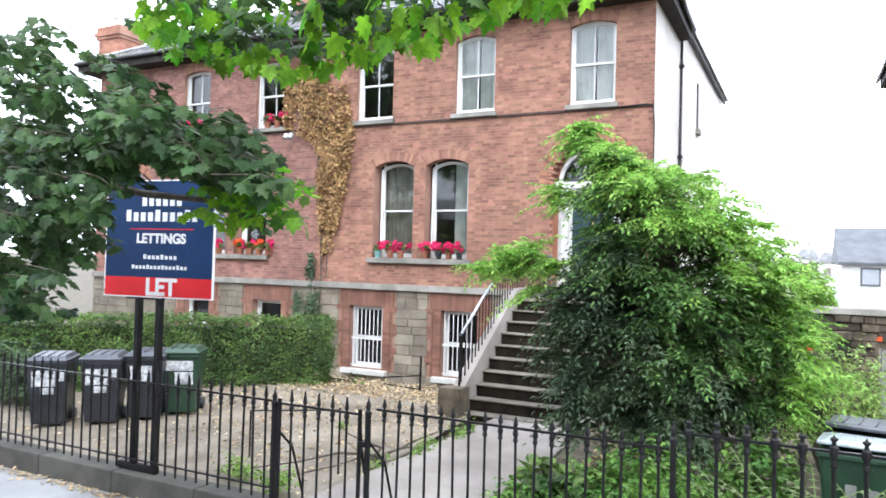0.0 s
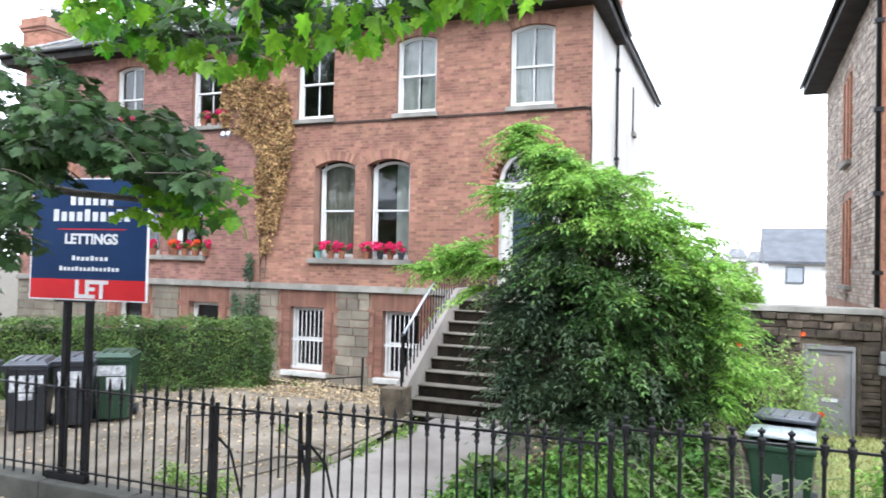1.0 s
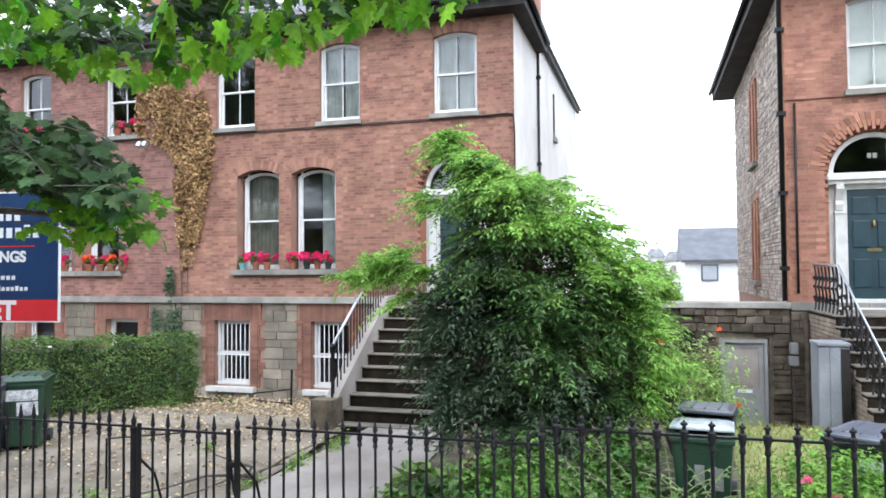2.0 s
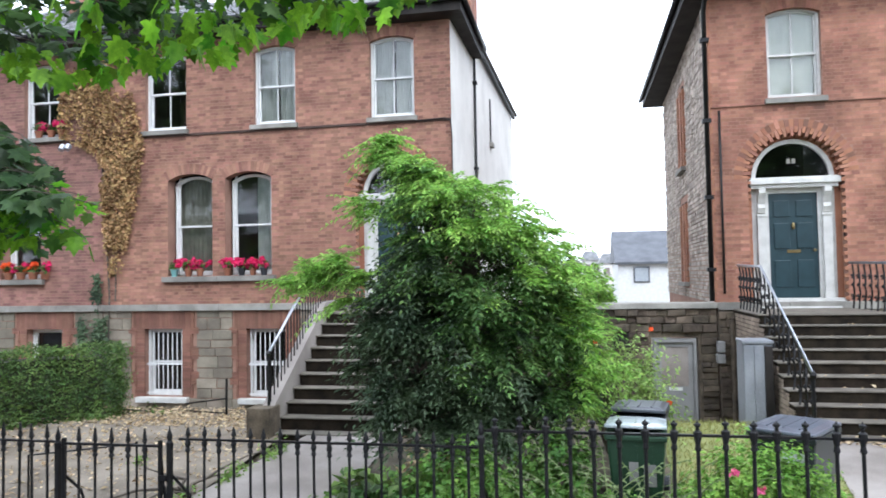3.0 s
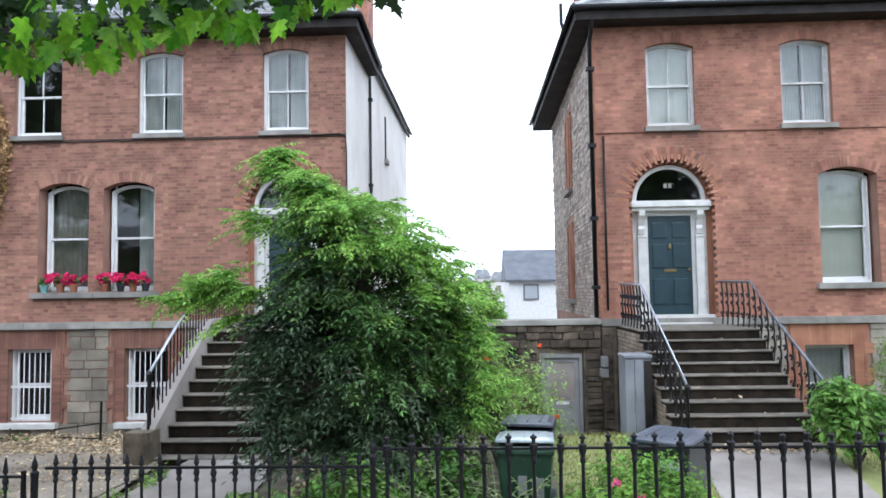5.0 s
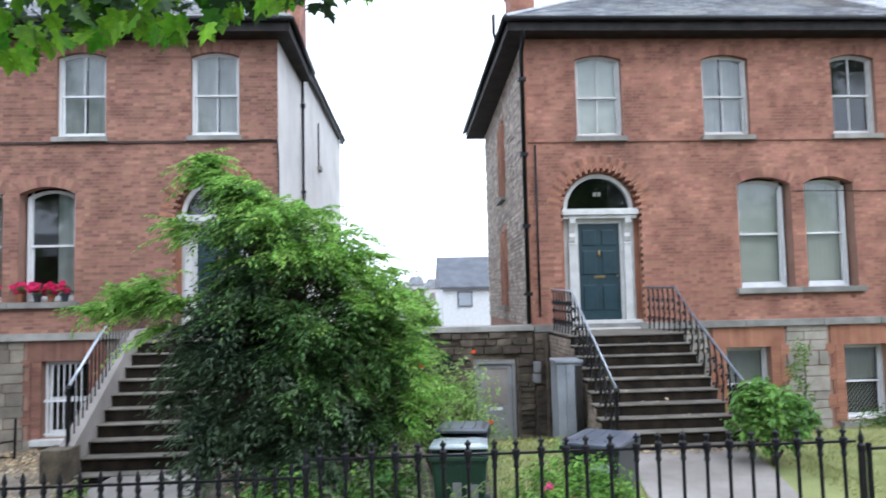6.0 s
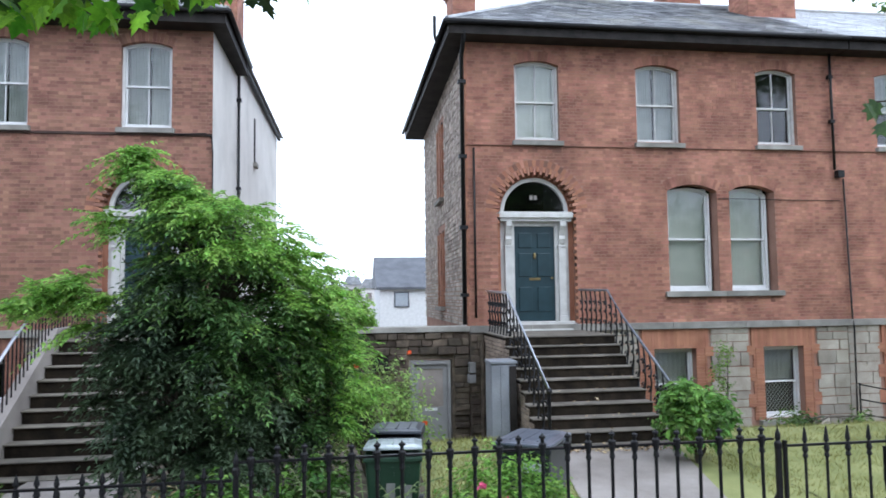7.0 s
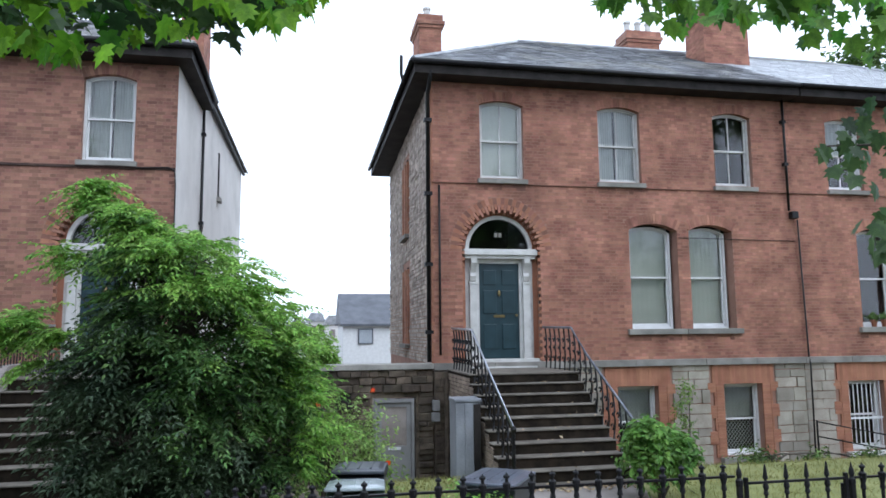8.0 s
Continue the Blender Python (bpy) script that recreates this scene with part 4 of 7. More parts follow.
dr = Shape().box(1.50, 1.56, FACE - 0.05, FACE + 0.1, -0.55, 1.38).box(2.30, 2.36, FACE - 0.05, FACE + 0.1, -0.55, 1.38).box(1.56, 2.30, FACE - 0.05, FACE + 0.1, 1.30, 1.38)
sd = part("service_door", dr, M["grey_paint"], svc, "dull grey half-glazed service door, closed")
part("door_leaf", Shape().box(1.565, 2.295, FACE + 0.0, FACE + 0.05, -0.55, 0.38).box(1.565, 1.66, FACE, FACE + 0.05, 0.38, 1.295).box(2.20, 2.295, FACE, FACE + 0.05, 0.38, 1.295).box(1.66, 2.20, FACE, FACE + 0.05, 1.2, 1.295), M["grey_paint"], sd)
part("pane", Shape().box(1.66, 2.20, FACE + 0.02, FACE + 0.035, 0.38, 1.2), M["frosted"], sd, "dusty obscured pane")
part("letterbox", Shape().box(1.80, 2.07, FACE - 0.015, FACE, 0.30, 0.36), M["paint"], sd, "white letter plate")
for i, (a, b) in enumerate(((1.12, 1.34), (0.9, 1.08))):
    part("meter_box", Shape().box(2.74 - 0.02 * i, 2.88, FACE - 0.30, FACE - 0.12, a, b), M["grey_paint"], svc, "small grey meter box", bevel=0.01)
rng = random.Random(64)
pier = part("corner_pier", Shape().box(2.79, 3.11, FACE - 0.12, FACE - 0.02, -0.55, 1.94), M["rubble"], svc, "dark rubble pier by the steps")
z = -0.5
while z < 1.85:
    h = rng.uniform(0.10, 0.2)
    x = 2.80
    while x < 3.05:
        w = min(rng.uniform(0.12, 0.3), 3.10 - x)
        st_ = Shape().front(x + 0.006, x + w - 0.006, FACE - 0.13 - rng.uniform(0.0, 0.06), FACE - 0.1, z + 0.008, min(z + h, 1.93) - 0.008)
        st_.v = [(p_[0] + rng.uniform(-0.01, 0.01), p_[1] + rng.uniform(-0.012, 0.012), p_[2] + rng.uniform(-0.01, 0.01)) for p_ in st_.v]
        part("rubble_stone", st_, M["rubble"], pier, bevel=0.012)
        x += w
    z += h
part("vent_pipe", Shape().tube([(3.05, FACE - 0.22, -0.4), (3.05, FACE - 0.22, 1.80)], 0.05, 8), M["rubble"], svc, "earth-brown stub pipe")

# ---- metal cabinet beside the steps ----
cab = thing("utility_cabinet", "tall grey metal double-door cabinet against the step flank", "cabinet", (2.76, 12.4, 0.25))
M["cab"] = surf("faded_grey_metal", (0.19, 0.20, 0.22), (0.29, 0.305, 0.33), 0.45, 2.0, 0.08, 40, stain=(0.25, 0.22, 0.18), stain_amount=0.3)
part("body", Shape().box(2.58, 3.03, 12.22, 12.7, 0.24, 1.58), M["cab"], cab, bevel=0.012)
part("cap", Shape().box(2.565, 3.045, 12.18, 12.72, 1.58, 1.635), M["cab"], cab, bevel=0.015)
for a in (2.59, 2.745):
    d = part("door", Shape().box(a, a + 0.15, 12.195, 12.22, 0.28, 1.56), M["cab"], cab, bevel=0.006)
    part("handle", Shape().box(a + (0.12 if a < 2.6 else 0.02), a + (0.135 if a < 2.6 else 0.035), 12.18, 12.195, 0.95, 1.05), M["cab"], d)


# thin dark strip on the front, its colour standing for a shaded gap
part("side_recess", Shape().box(2.905, 3.025, 12.185, 12.2, 0.3, 1.54), M["soffit"], cab, "dark strip for the shade beside the doors")


# ---- stairs ----
def stairs(name, label, xl, xr, y0, z0, g, h, n, seed):
    """Stone flight: landing, then n treads with dark risers. xl, xr: left and right edge at tread k."""
    st = thing(name, label, "stairs", ((xl(0) + xr(0)) / 2, y0, 0))
    rng = random.Random(seed)
    part("landing", Shape().box(xl(0) - 0.02, xr(0) + 0.02, y0 - 0.03, FACE - 0.095, z0 - 0.03, z0), M["step"], st, bevel=0.01)
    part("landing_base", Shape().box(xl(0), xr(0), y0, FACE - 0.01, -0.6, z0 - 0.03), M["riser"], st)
    for k in range(1, n + 1):
        y, z = y0 - k * g, z0 - k * h
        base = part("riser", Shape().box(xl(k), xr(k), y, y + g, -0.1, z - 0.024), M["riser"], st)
        part("tread", Shape().box(xl(k) - 0.02, xr(k) + 0.02, y - 0.035, y + g - 0.001 * k, z - 0.024, z + rng.uniform(-0.004, 0.004)), M["step"], st, bevel=0.012)
    return st


bl_ = lambda k: 3.12
br_ = lambda k: 5.33 - 0.004 * k
SB = stairs("stone_steps", "worn granite steps with dark risers up to the blue-green door", bl_, br_, 13.4, 1.99, 0.28, 0.178, 9, 71)
part("threshold", Shape().box(3.64, 5.16, FACE - 0.093, FACE + 0.5, 1.97, 2.03).box(3.5, 5.30, FACE + 0.05, FACE + 0.5, 2.03, 2.185), M["cream"], SB, "pale stone door threshold", bevel=0.01)
al_ = lambda k: -4.76
ar_ = lambda k: -3.12
SA = stairs("stone_steps", "worn granite steps with dark risers behind the big shrub", al_, ar_, 12.95, 2.10, 0.27, 0.195, 9, 72)
part("threshold", Shape().box(-4.8, -3.3, FACE - 0.09, FACE + 0.45, 2.10, 2.25), M["cream"], SA, "pale stone door threshold", bevel=0.01)
# flank brickwork of the right-hand flight
fb = Shape()
rng = random.Random(73)
for k in range(-7, 10):
    x = bl_(max(k, 0))
    ya, yb = 13.4 - k * 0.28, 13.4 - (k - 1) * 0.28
    top = 1.93 - max(k, 0) * 0.178
    z, c = 0.2, 0
    while z < top - 0.03:
        o = rng.uniform(0.01, 0.018)
        s = 0.14 if c % 2 else 0
        for p, q in ((ya, ya + 0.14 - s / 3), (ya + 0.15 - s / 3, yb - 0.008)):
            if yb < 15.4:
                fb.box(x - o, x + 0.02, p, q, z + 0.005, min(z + 0.07, top))
        z += 0.078
        c += 1
tagged(part("flank_brickwork", fb, surf("brown_flank_brick", (0.19, 0.145, 0.11), (0.34, 0.265, 0.20), 0.9, 2.0, 0.3, 60, vary=0.25, island=True), SB), kind="stuff")
# sloping stringer and block of the left-hand flight
str_ = Shape()
prof = [(10.35, 0.30), (10.35, 0.62), (12.95, 2.30), (13.6, 2.32), (13.6, -0.3), (10.35, -0.1)]
str_.add([(-4.98, y, z) for y, z in prof] + [(-4.77, y, z) for y, z in prof], [tuple(range(6)), tuple(range(11, 5, -1))] + [(i, i + 6, (i + 1) % 6 + 6, (i + 1) % 6) for i in range(6)])
part("stringer", str_, M["path_old"], SA, "sloping cement-faced side wall", bevel=0.012)
part("newel_block", Shape().box(-5.12, -4.74, 10.30, 10.72, 0.1, 0.76), M["rubble"], SA, "mossy stone block at the foot", bevel=0.02)


def stair_rail(name, label, pts, foot, step, scroll, end_post, rail="steel"):
    """Iron handrail on balusters; pts: rail line, foot(y): level of the stone below."""
    base = pts[-1]
    r = thing(name, label, "railing", (base[0], base[1], foot(base[1])))
    part("handrail", Shape().tube(pts, 0.024, 8), M[rail], r, "worn bare-metal handrail", smooth=True)
    P = [Vector(p) for p in pts]
    acc = 0.0
    for a, b in zip(P, P[1:]):
        L = abs(b.y - a.y)
        m = max(1, int(round(L / step)))
        for i in range(m):
            q = a.lerp(b, (i + 0.5) / m)
            zf = foot(q.y)
            s = Shape()
            if scroll:
                h = q.z - zf
                line = [(q.x + 0.03 * math.sin(t * 2 * math.pi) * (1 if t < 0.5 else -1), q.y + 0.035 * math.sin(t * 3 * math.pi), zf + h * t) for t in np.linspace(0, 1, 11)]
                s.tube(line, 0.017, 5)
                for zc, rr in ((0.25, 0.05), (0.7, 0.04)):
                    s.tube([(q.x, q.y + 0.05 + rr * math.cos(t), zf + h * zc + rr * math.sin(t)) for t in np.linspace(0, 5.2, 9)], 0.014, 4)
                s.turned(q.x, q.y, [(0.012, zf + h * 0.48), (0.03, zf + h * 0.5), (0.03, zf + h * 0.53), (0.012, zf + h * 0.55)], 6)
            else:
                s.tube([(q.x, q.y, zf), (q.x, q.y, q.z)], 0.013, 5)
            part("baluster", s, M["iron"], r)
    e = P[-1]
    if end_post:
        part("end_post", Shape().tube([(e.x, e.y, foot(e.y)), (e.x, e.y, e.z)], 0.022, 8).turned(e.x, e.y, [(0.03, e.z - 0.05), (0.05, e.z), (0.03, e.z + 0.04), (0.0, e.z + 0.05)], 8), M["iron"], r, "iron newel post")
    return r


fB = lambda y: 1.99 - (0 if y > 13.4 else math.ceil((13.4 - y) / 0.28) * 0.178)
stair_rail("stair_rail", "scrolled black iron stair rail with worn handrail", [(3.2, 15.38, 2.88), (3.2, 13.5, 2.83), (3.2, 10.79, 1.28)], fB, 0.28, True, True)
stair_rail("stair_rail", "scrolled black iron stair rail with worn handrail", [(5.30, 15.38, 2.89), (5.32, 13.72, 2.86), (5.30, 12.87, 2.33), (5.27, 10.87, 1.29)], fB, 0.26, True, True, "steel_dull")
fA = lambda y: float(np.interp(y, [10.35, 12.95, 13.6], [0.60, 2.28, 2.30])) if y < 13.6 else 2.10
stair_rail("stair_rail", "plain iron stair rail with bare metal handrail", [(-4.87, 15.38, 3.0), (-4.87, 13.5, 2.98), (-4.87, 12.6, 2.84), (-4.87, 11.55, 2.24), (-4.87, 10.58, 1.58)], fA, 0.13, False, True)

# ---- area railings ----
ar = thing("area_railing", "thin leaning rail guarding the basement area", "railing", (-6.6, 11.9, 0.3))
part("post", Shape().tube([(-6.30, 11.9, 0.25), (-6.29, 11.9, 0.98)], 0.022, 8), M["iron"], ar)
part("rail", Shape().tube([(-6.30, 11.9, 0.62), (-7.25, 12.15, 0.47)], 0.014, 6), M["iron"], ar)
part("rail", Shape().tube([(-6.30, 11.9, 0.36), (-7.25, 12.15, 0.34)], 0.012, 6), M["iron"], ar)
br3 = thing("area_railing", "three thin black bars guarding the basement area", "railing", (11.2, 13.1, 0.2))
for z in (0.87, 0.57, 0.28):
    part("rail", Shape().tube([(10.50, 13.3, z), (12.6, 13.3, z - 0.42)], 0.014, 6), M["iron"], br3)
for x in (10.5, 12.6):
    part("post", Shape().tube([(x, 13.3, -0.4), (x, 13.3, 0.9 - (x - 10.5) * 0.2)], 0.02, 6), M["iron"], br3)


# ---- front railings ----
FY = 5.9
pl = thing("plinth_wall", "low granite kerb wall carrying the railings", "wall", (0, FY, 0), kind="structure")
x = -24.0
rng = random.Random(81)
while x < 9:
    w = rng.uniform(1.1, 1.7)
    a, b = x, x + w
    if b < -4.85 or a > -3.7 and b < 30:
        part("plinth_stone", Shape().box(a + 0.003, b - 0.003, FY - 0.17, FY + 0.13, -0.1, 0.25), M["plinth"], pl, bevel=0.02)
    elif a < -4.85:
        part("plinth_stone", Shape().box(a + 0.003, -4.86, FY - 0.17, FY + 0.13, -0.1, 0.25), M["plinth"], pl, bevel=0.02)
    elif b > -3.7:
        part("plinth_stone", Shape().box(-3.68, b - 0.003, FY - 0.17, FY + 0.13, -0.1, 0.25), M["plinth"], pl, bevel=0.02)
    x += w


def picket_mesh(foot, rail, top, r, kind):
    s = Shape()
    s.turned(0, 0, [(r, foot), (r, foot + 0.10), (r * 1.5, foot + 0.11), (r, foot + 0.13), (r, rail - 0.12)], 8)
    if kind == "spear":
        s.turned(0, 0, [(r, rail - 0.12), (r * 2.0, rail - 0.10), (r * 1.3, rail - 0.07), (r * 2.2, rail - 0.04), (r * 1.2, rail + 0.012), (r * 0.9, rail + 0.02), (r * 1.9, rail + 0.04), (r * 1.6, rail + 0.06), (r * 0.7, top - 0.015), (0.003, top)], 8)
    else:
        s.turned(0, 0, [(r, rail - 0.12), (r * 1.7, rail - 0.10), (r * 1.2, rail - 0.06), (r * 2.2, rail + 0.0), (r * 2.2, rail + 0.035), (r * 1.0, rail + 0.05), (r * 0.95, rail + 0.075), (r * 1.8, rail + 0.085), (r * 1.7, rail + 0.10), (r * 0.8, rail + 0.11), (r * 0.9, top - 0.03), (0.003, top)], 8)
    return s


def fence(label, x0, x1, step, rail, top, r, kind, posts, slope=0.0):
    f = thing("iron_railing", label, "railing", ((x0 + x1) / 2, FY, 0.25))
    part("top_rail", Shape().box(x0, x1, FY - 0.018, FY + 0.018, rail - 0.008, rail + 0.010), M["iron"], f)
    part("bottom_rail", Shape().box(x0, x1, FY - 0.015, FY + 0.015, 0.36, 0.375), M["iron"], f)
    me = picket_mesh(0.24, rail, top, r, kind).mesh("picket")
    me.materials.append(M["iron"])
    n = int((x1 - x0) / step)
    rng = random.Random(int(x0 * 10))
    for i in range(n):
        ob = part("picket", me, None, f)
        ob.location = Vector((x0 + (i + 0.5) * (x1 - x0) / n, FY, 0)) - f.location
        ob.location.z += rng.uniform(-0.008, 0.008)
        ob.rotation_euler = (rng.uniform(-0.008, 0.008), rng.uniform(-0.012, 0.012), 0)
    for px, h in posts:
        p = Shape().box(px - 0.021, px + 0.021, FY - 0.021, FY + 0.021, 0.2, h - 0.1)
        p.turned(px, FY, [(0.030, h - 0.12), (0.033, h - 0.1), (0.033, h - 0.07), (0.018, h - 0.05), (0.026, h - 0.02), (0.022, h + 0.01), (0.010, h + 0.04), (0.003, h + 0.08)], 10)
        part("post", p, M["iron"], f, "square iron post with finial")
        part("back_stay", Shape().tube([(px, FY + 0.02, 1.0), (px + 0.05, FY + 0.25, 0.75), (px + 0.08, FY + 0.42, 0.2)], 0.014, 6), M["iron"], f, "curved iron back stay")
    return f


fence("black spear-headed iron railings on a low granite wall", -16.0, -4.86, 0.158, 1.27, 1.43, 0.0125, "spear", [(-4.83, 1.33)])
fence("black spear-headed iron railings before the shrub", -3.58, -0.86, 0.15, 1.325, 1.44, 0.0125, "spear", [(-3.68, 1.36), (-0.83, 1.48)])
fence("stout black iron railings with crowned heads", -0.80, 3.78, 0.192, 1.465, 1.59, 0.0155, "crown", [(3.83, 1.50)])
fence("stout black iron railings before the lawn", 5.0, 10.0, 0.192, 1.40, 1.53, 0.0155, "crown", [(4.98, 1.46)])
for gx0, gx1, rail, label, st in ((-4.78, -3.76, 1.255, "closed spear-headed iron garden gate", 0.148), (3.88, 4.93, 1.40, "closed iron garden gate with crowned heads", 0.18)):
    gate = thing("garden_gate", label, "gate", (gx0, FY, 0.08))
    part("gate_frame", Shape().box(gx0, gx1, FY - 0.015, FY + 0.015, rail - 0.01, rail + 0.012).box(gx0, gx1, FY - 0.015, FY + 0.015, 0.22, 0.245).box(gx0, gx0 + 0.03, FY - 0.018, FY + 0.018, 0.12, rail + 0.05).box(gx1 - 0.03, gx1, FY - 0.018, FY + 0.018, 0.12, rail + 0.05), M["iron"], gate, bevel=0.004)
    me = picket_mesh(0.2, rail, rail + 0.16, 0.0125, "spear").mesh("picket")
    me.materials.append(M["iron"])
    n = int((gx1 - gx0) / st)
    for i in range(1, n):
        ob = part("picket", me, None, gate)
        ob.location = Vector((gx0 + i * (gx1 - gx0) / n, FY, 0)) - gate.location
    part("latch", Shape().box(gx1 - 0.02, gx1 + 0.06, FY - 0.03, FY - 0.01, 0.95, 1.0), M["iron"], gate, "iron latch")
    part("brace", Shape().tube([(gx1 - 0.03, FY + 0.03, rail - 0.05), (gx1 - 0.02, FY + 0.05, rail - 0.35), (gx1 + 0.1, FY + 0.05, 0.3)], 0.016, 6), M["iron"], gate, "bent iron brace")
tie = thing("tie_rod", "thin iron rod on short posts in the gravel", "rod", (-5.6, 7.4, 0.1))
part("rod", Shape().tube([(-6.35, 7.3, 0.75), (-4.95, 7.25, 0.93)], 0.010, 6), M["iron"], tie)
for x, z in ((-6.35, 0.76), (-4.95, 0.95)):
    part("stub", Shape().tube([(x, 7.28, 0.08), (x, 7.28, z)], 0.014, 6), M["iron"], tie)

# ---- letting board ----
M["navy"] = surf("navy_board_print", (0.008, 0.030, 0.095), (0.013, 0.042, 0.120), 0.35, 2.0, 0.02, 30)
M["red"] = surf("red_board_print", (0.62, 0.022, 0.030), (0.70, 0.030, 0.036), 0.35, 2.0, 0.02, 30)
M["white_print"] = surf("white_board_print", (0.74, 0.74, 0.74), (0.80, 0.80, 0.80), 0.4, 2.0, 0.0, 30)
board = thing("letting_board", "navy and red letting board on two black posts", "sign", (-6.8, 5.95, 0.25))
B0, B1 = Vector((-7.33, 5.78, 2.28)), Vector((-5.86, 6.0, 2.28))
ux = (B1 - B0).normalized()
BW, BH = (B1 - B0).length, 1.34
un = ux.cross(Vector((0, 0, 1)))


def on_board(x0, x1, z0, z1, d0, d1):
    """A slab on the board: x along it, z up it, d out from its face."""
    s = Shape().box(x0, x1, -d1, -d0, z0, z1)
    s.v = [tuple(B0 + ux * x - un * y * -1 * -1 + Vector((0, 0, z))) for x, y, z in s.v]
    return s


panel = part("panel", on_board(0, BW, 0, BH, -0.02, 0.0), M["navy"], board, "navy printed panel with pale edge")
part("edging", on_board(-0.015, 0, -0.015, BH + 0.015, -0.022, 0.003), M["white_print"], panel)
part("edging", on_board(BW, BW + 0.015, -0.015, BH + 0.015, -0.022, 0.003), M["white_print"], panel)
part("edging", on_board(0, BW, BH, BH + 0.015, -0.022, 0.003), M["white_print"], panel)
part("edging", on_board(0, BW, -0.015, 0, -0.022, 0.003), M["white_print"], panel)
part("red_band", on_board(0.0, BW, 0.0, 0.22, 0.0, 0.004), M["red"], panel, "red band along the foot")
part("red_line", on_board(0.34, 1.22, 0.775, 0.787, 0.0, 0.003), M["red"], panel)


def lettering(name, text, size, cx, z, bold):
    cu = bpy.data.curves.new(name, "FONT")
    cu.body, cu.size, cu.align_x, cu.extrude, cu.offset = text, size, "CENTER", 0.002, bold
    tmp = new(name, cu)
    me = bpy.data.meshes.new_from_object(tmp.evaluated_get(bpy.context.evaluated_depsgraph_get()))
    bpy.data.objects.remove(tmp)
    s = Shape()
    s.v = [tuple(B0 + ux * (cx + v.co.x) + Vector((0, 0, z + v.co.y)) + un * (0.007 + v.co.z)) for v in me.vertices]
    s.f = [tuple(p.vertices) for p in me.polygons]
    return part(name, s, M["white_print"], panel, "white lettering")


lettering("lettering", "LETTINGS", 0.155, 0.78, 0.62, 0.006)
lettering("lettering", "LET", 0.27, 0.80, 0.02, 0.010)
# the firm's name, number and address stand as rows of plain bars
for a, b, z, h, k in ((0.50, 1.08, 1.05, 0.13, 6), (0.28, 1.30, 0.87, 0.135, 10), (0.54, 1.02, 0.43, 0.055, 8), (0.38, 1.16, 0.315, 0.05, 15)):
    w = (b - a) / k
    for i in range(k):
        tall_one = 1.0 if i % 4 == 0 else 0.78
        part("print_bar", on_board(a + i * w, a + (i + 0.66) * w, z, z + h * tall_one, 0.0, 0.004), M["white_print"], panel)
for x in (-6.96, -6.62):
    part("post", Shape().box(x - 0.035, x + 0.035, 5.93, 6.0, 0.1, 2.5), M["iron"], board, "black square post", bevel=0.006)
part("cross_tie", Shape().box(-7.1, -6.5, 5.86, 5.93, 0.25, 0.33), M["iron"], board)
part("cross_tie", Shape().box(-7.1, -6.5, 5.90, 5.93, 2.24, 2.29), M["iron"], board)


# ---- wheelie bins ----
M["label_paper"] = surf("printed_label_paper", (0.22, 0.23, 0.25), (0.74, 0.75, 0.76), 0.6, 14.0, 0.0, 45)
M["bin_black"] = surf("black_bin_plastic", (0.018, 0.020, 0.024), (0.032, 0.035, 0.042), 0.38, 3.0, 0.05, 60)
M["bin_green"] = surf("dark_green_bin_plastic", (0.014, 0.040, 0.022), (0.024, 0.060, 0.034), 0.4, 3.0, 0.05, 60)
# the sky's reflection on the green bin's lid is put into this pale colour
M["lid_pale"] = surf("sky_gloss_pale_lid", (0.26, 0.30, 0.31), (0.50, 0.55, 0.56), 0.22, 3.0, 0.05, 60)
# black lid lightened to blue-grey to carry its sky sheen
M["lid_slate"] = surf("sky_sheen_lid_plastic", (0.06, 0.068, 0.088), (0.125, 0.138, 0.168), 0.3, 3.0, 0.05, 60)
M["bin_lid"] = surf("faded_grey_lid_plastic", (0.028, 0.032, 0.042), (0.06, 0.066, 0.08), 0.4, 3.0, 0.04, 60)


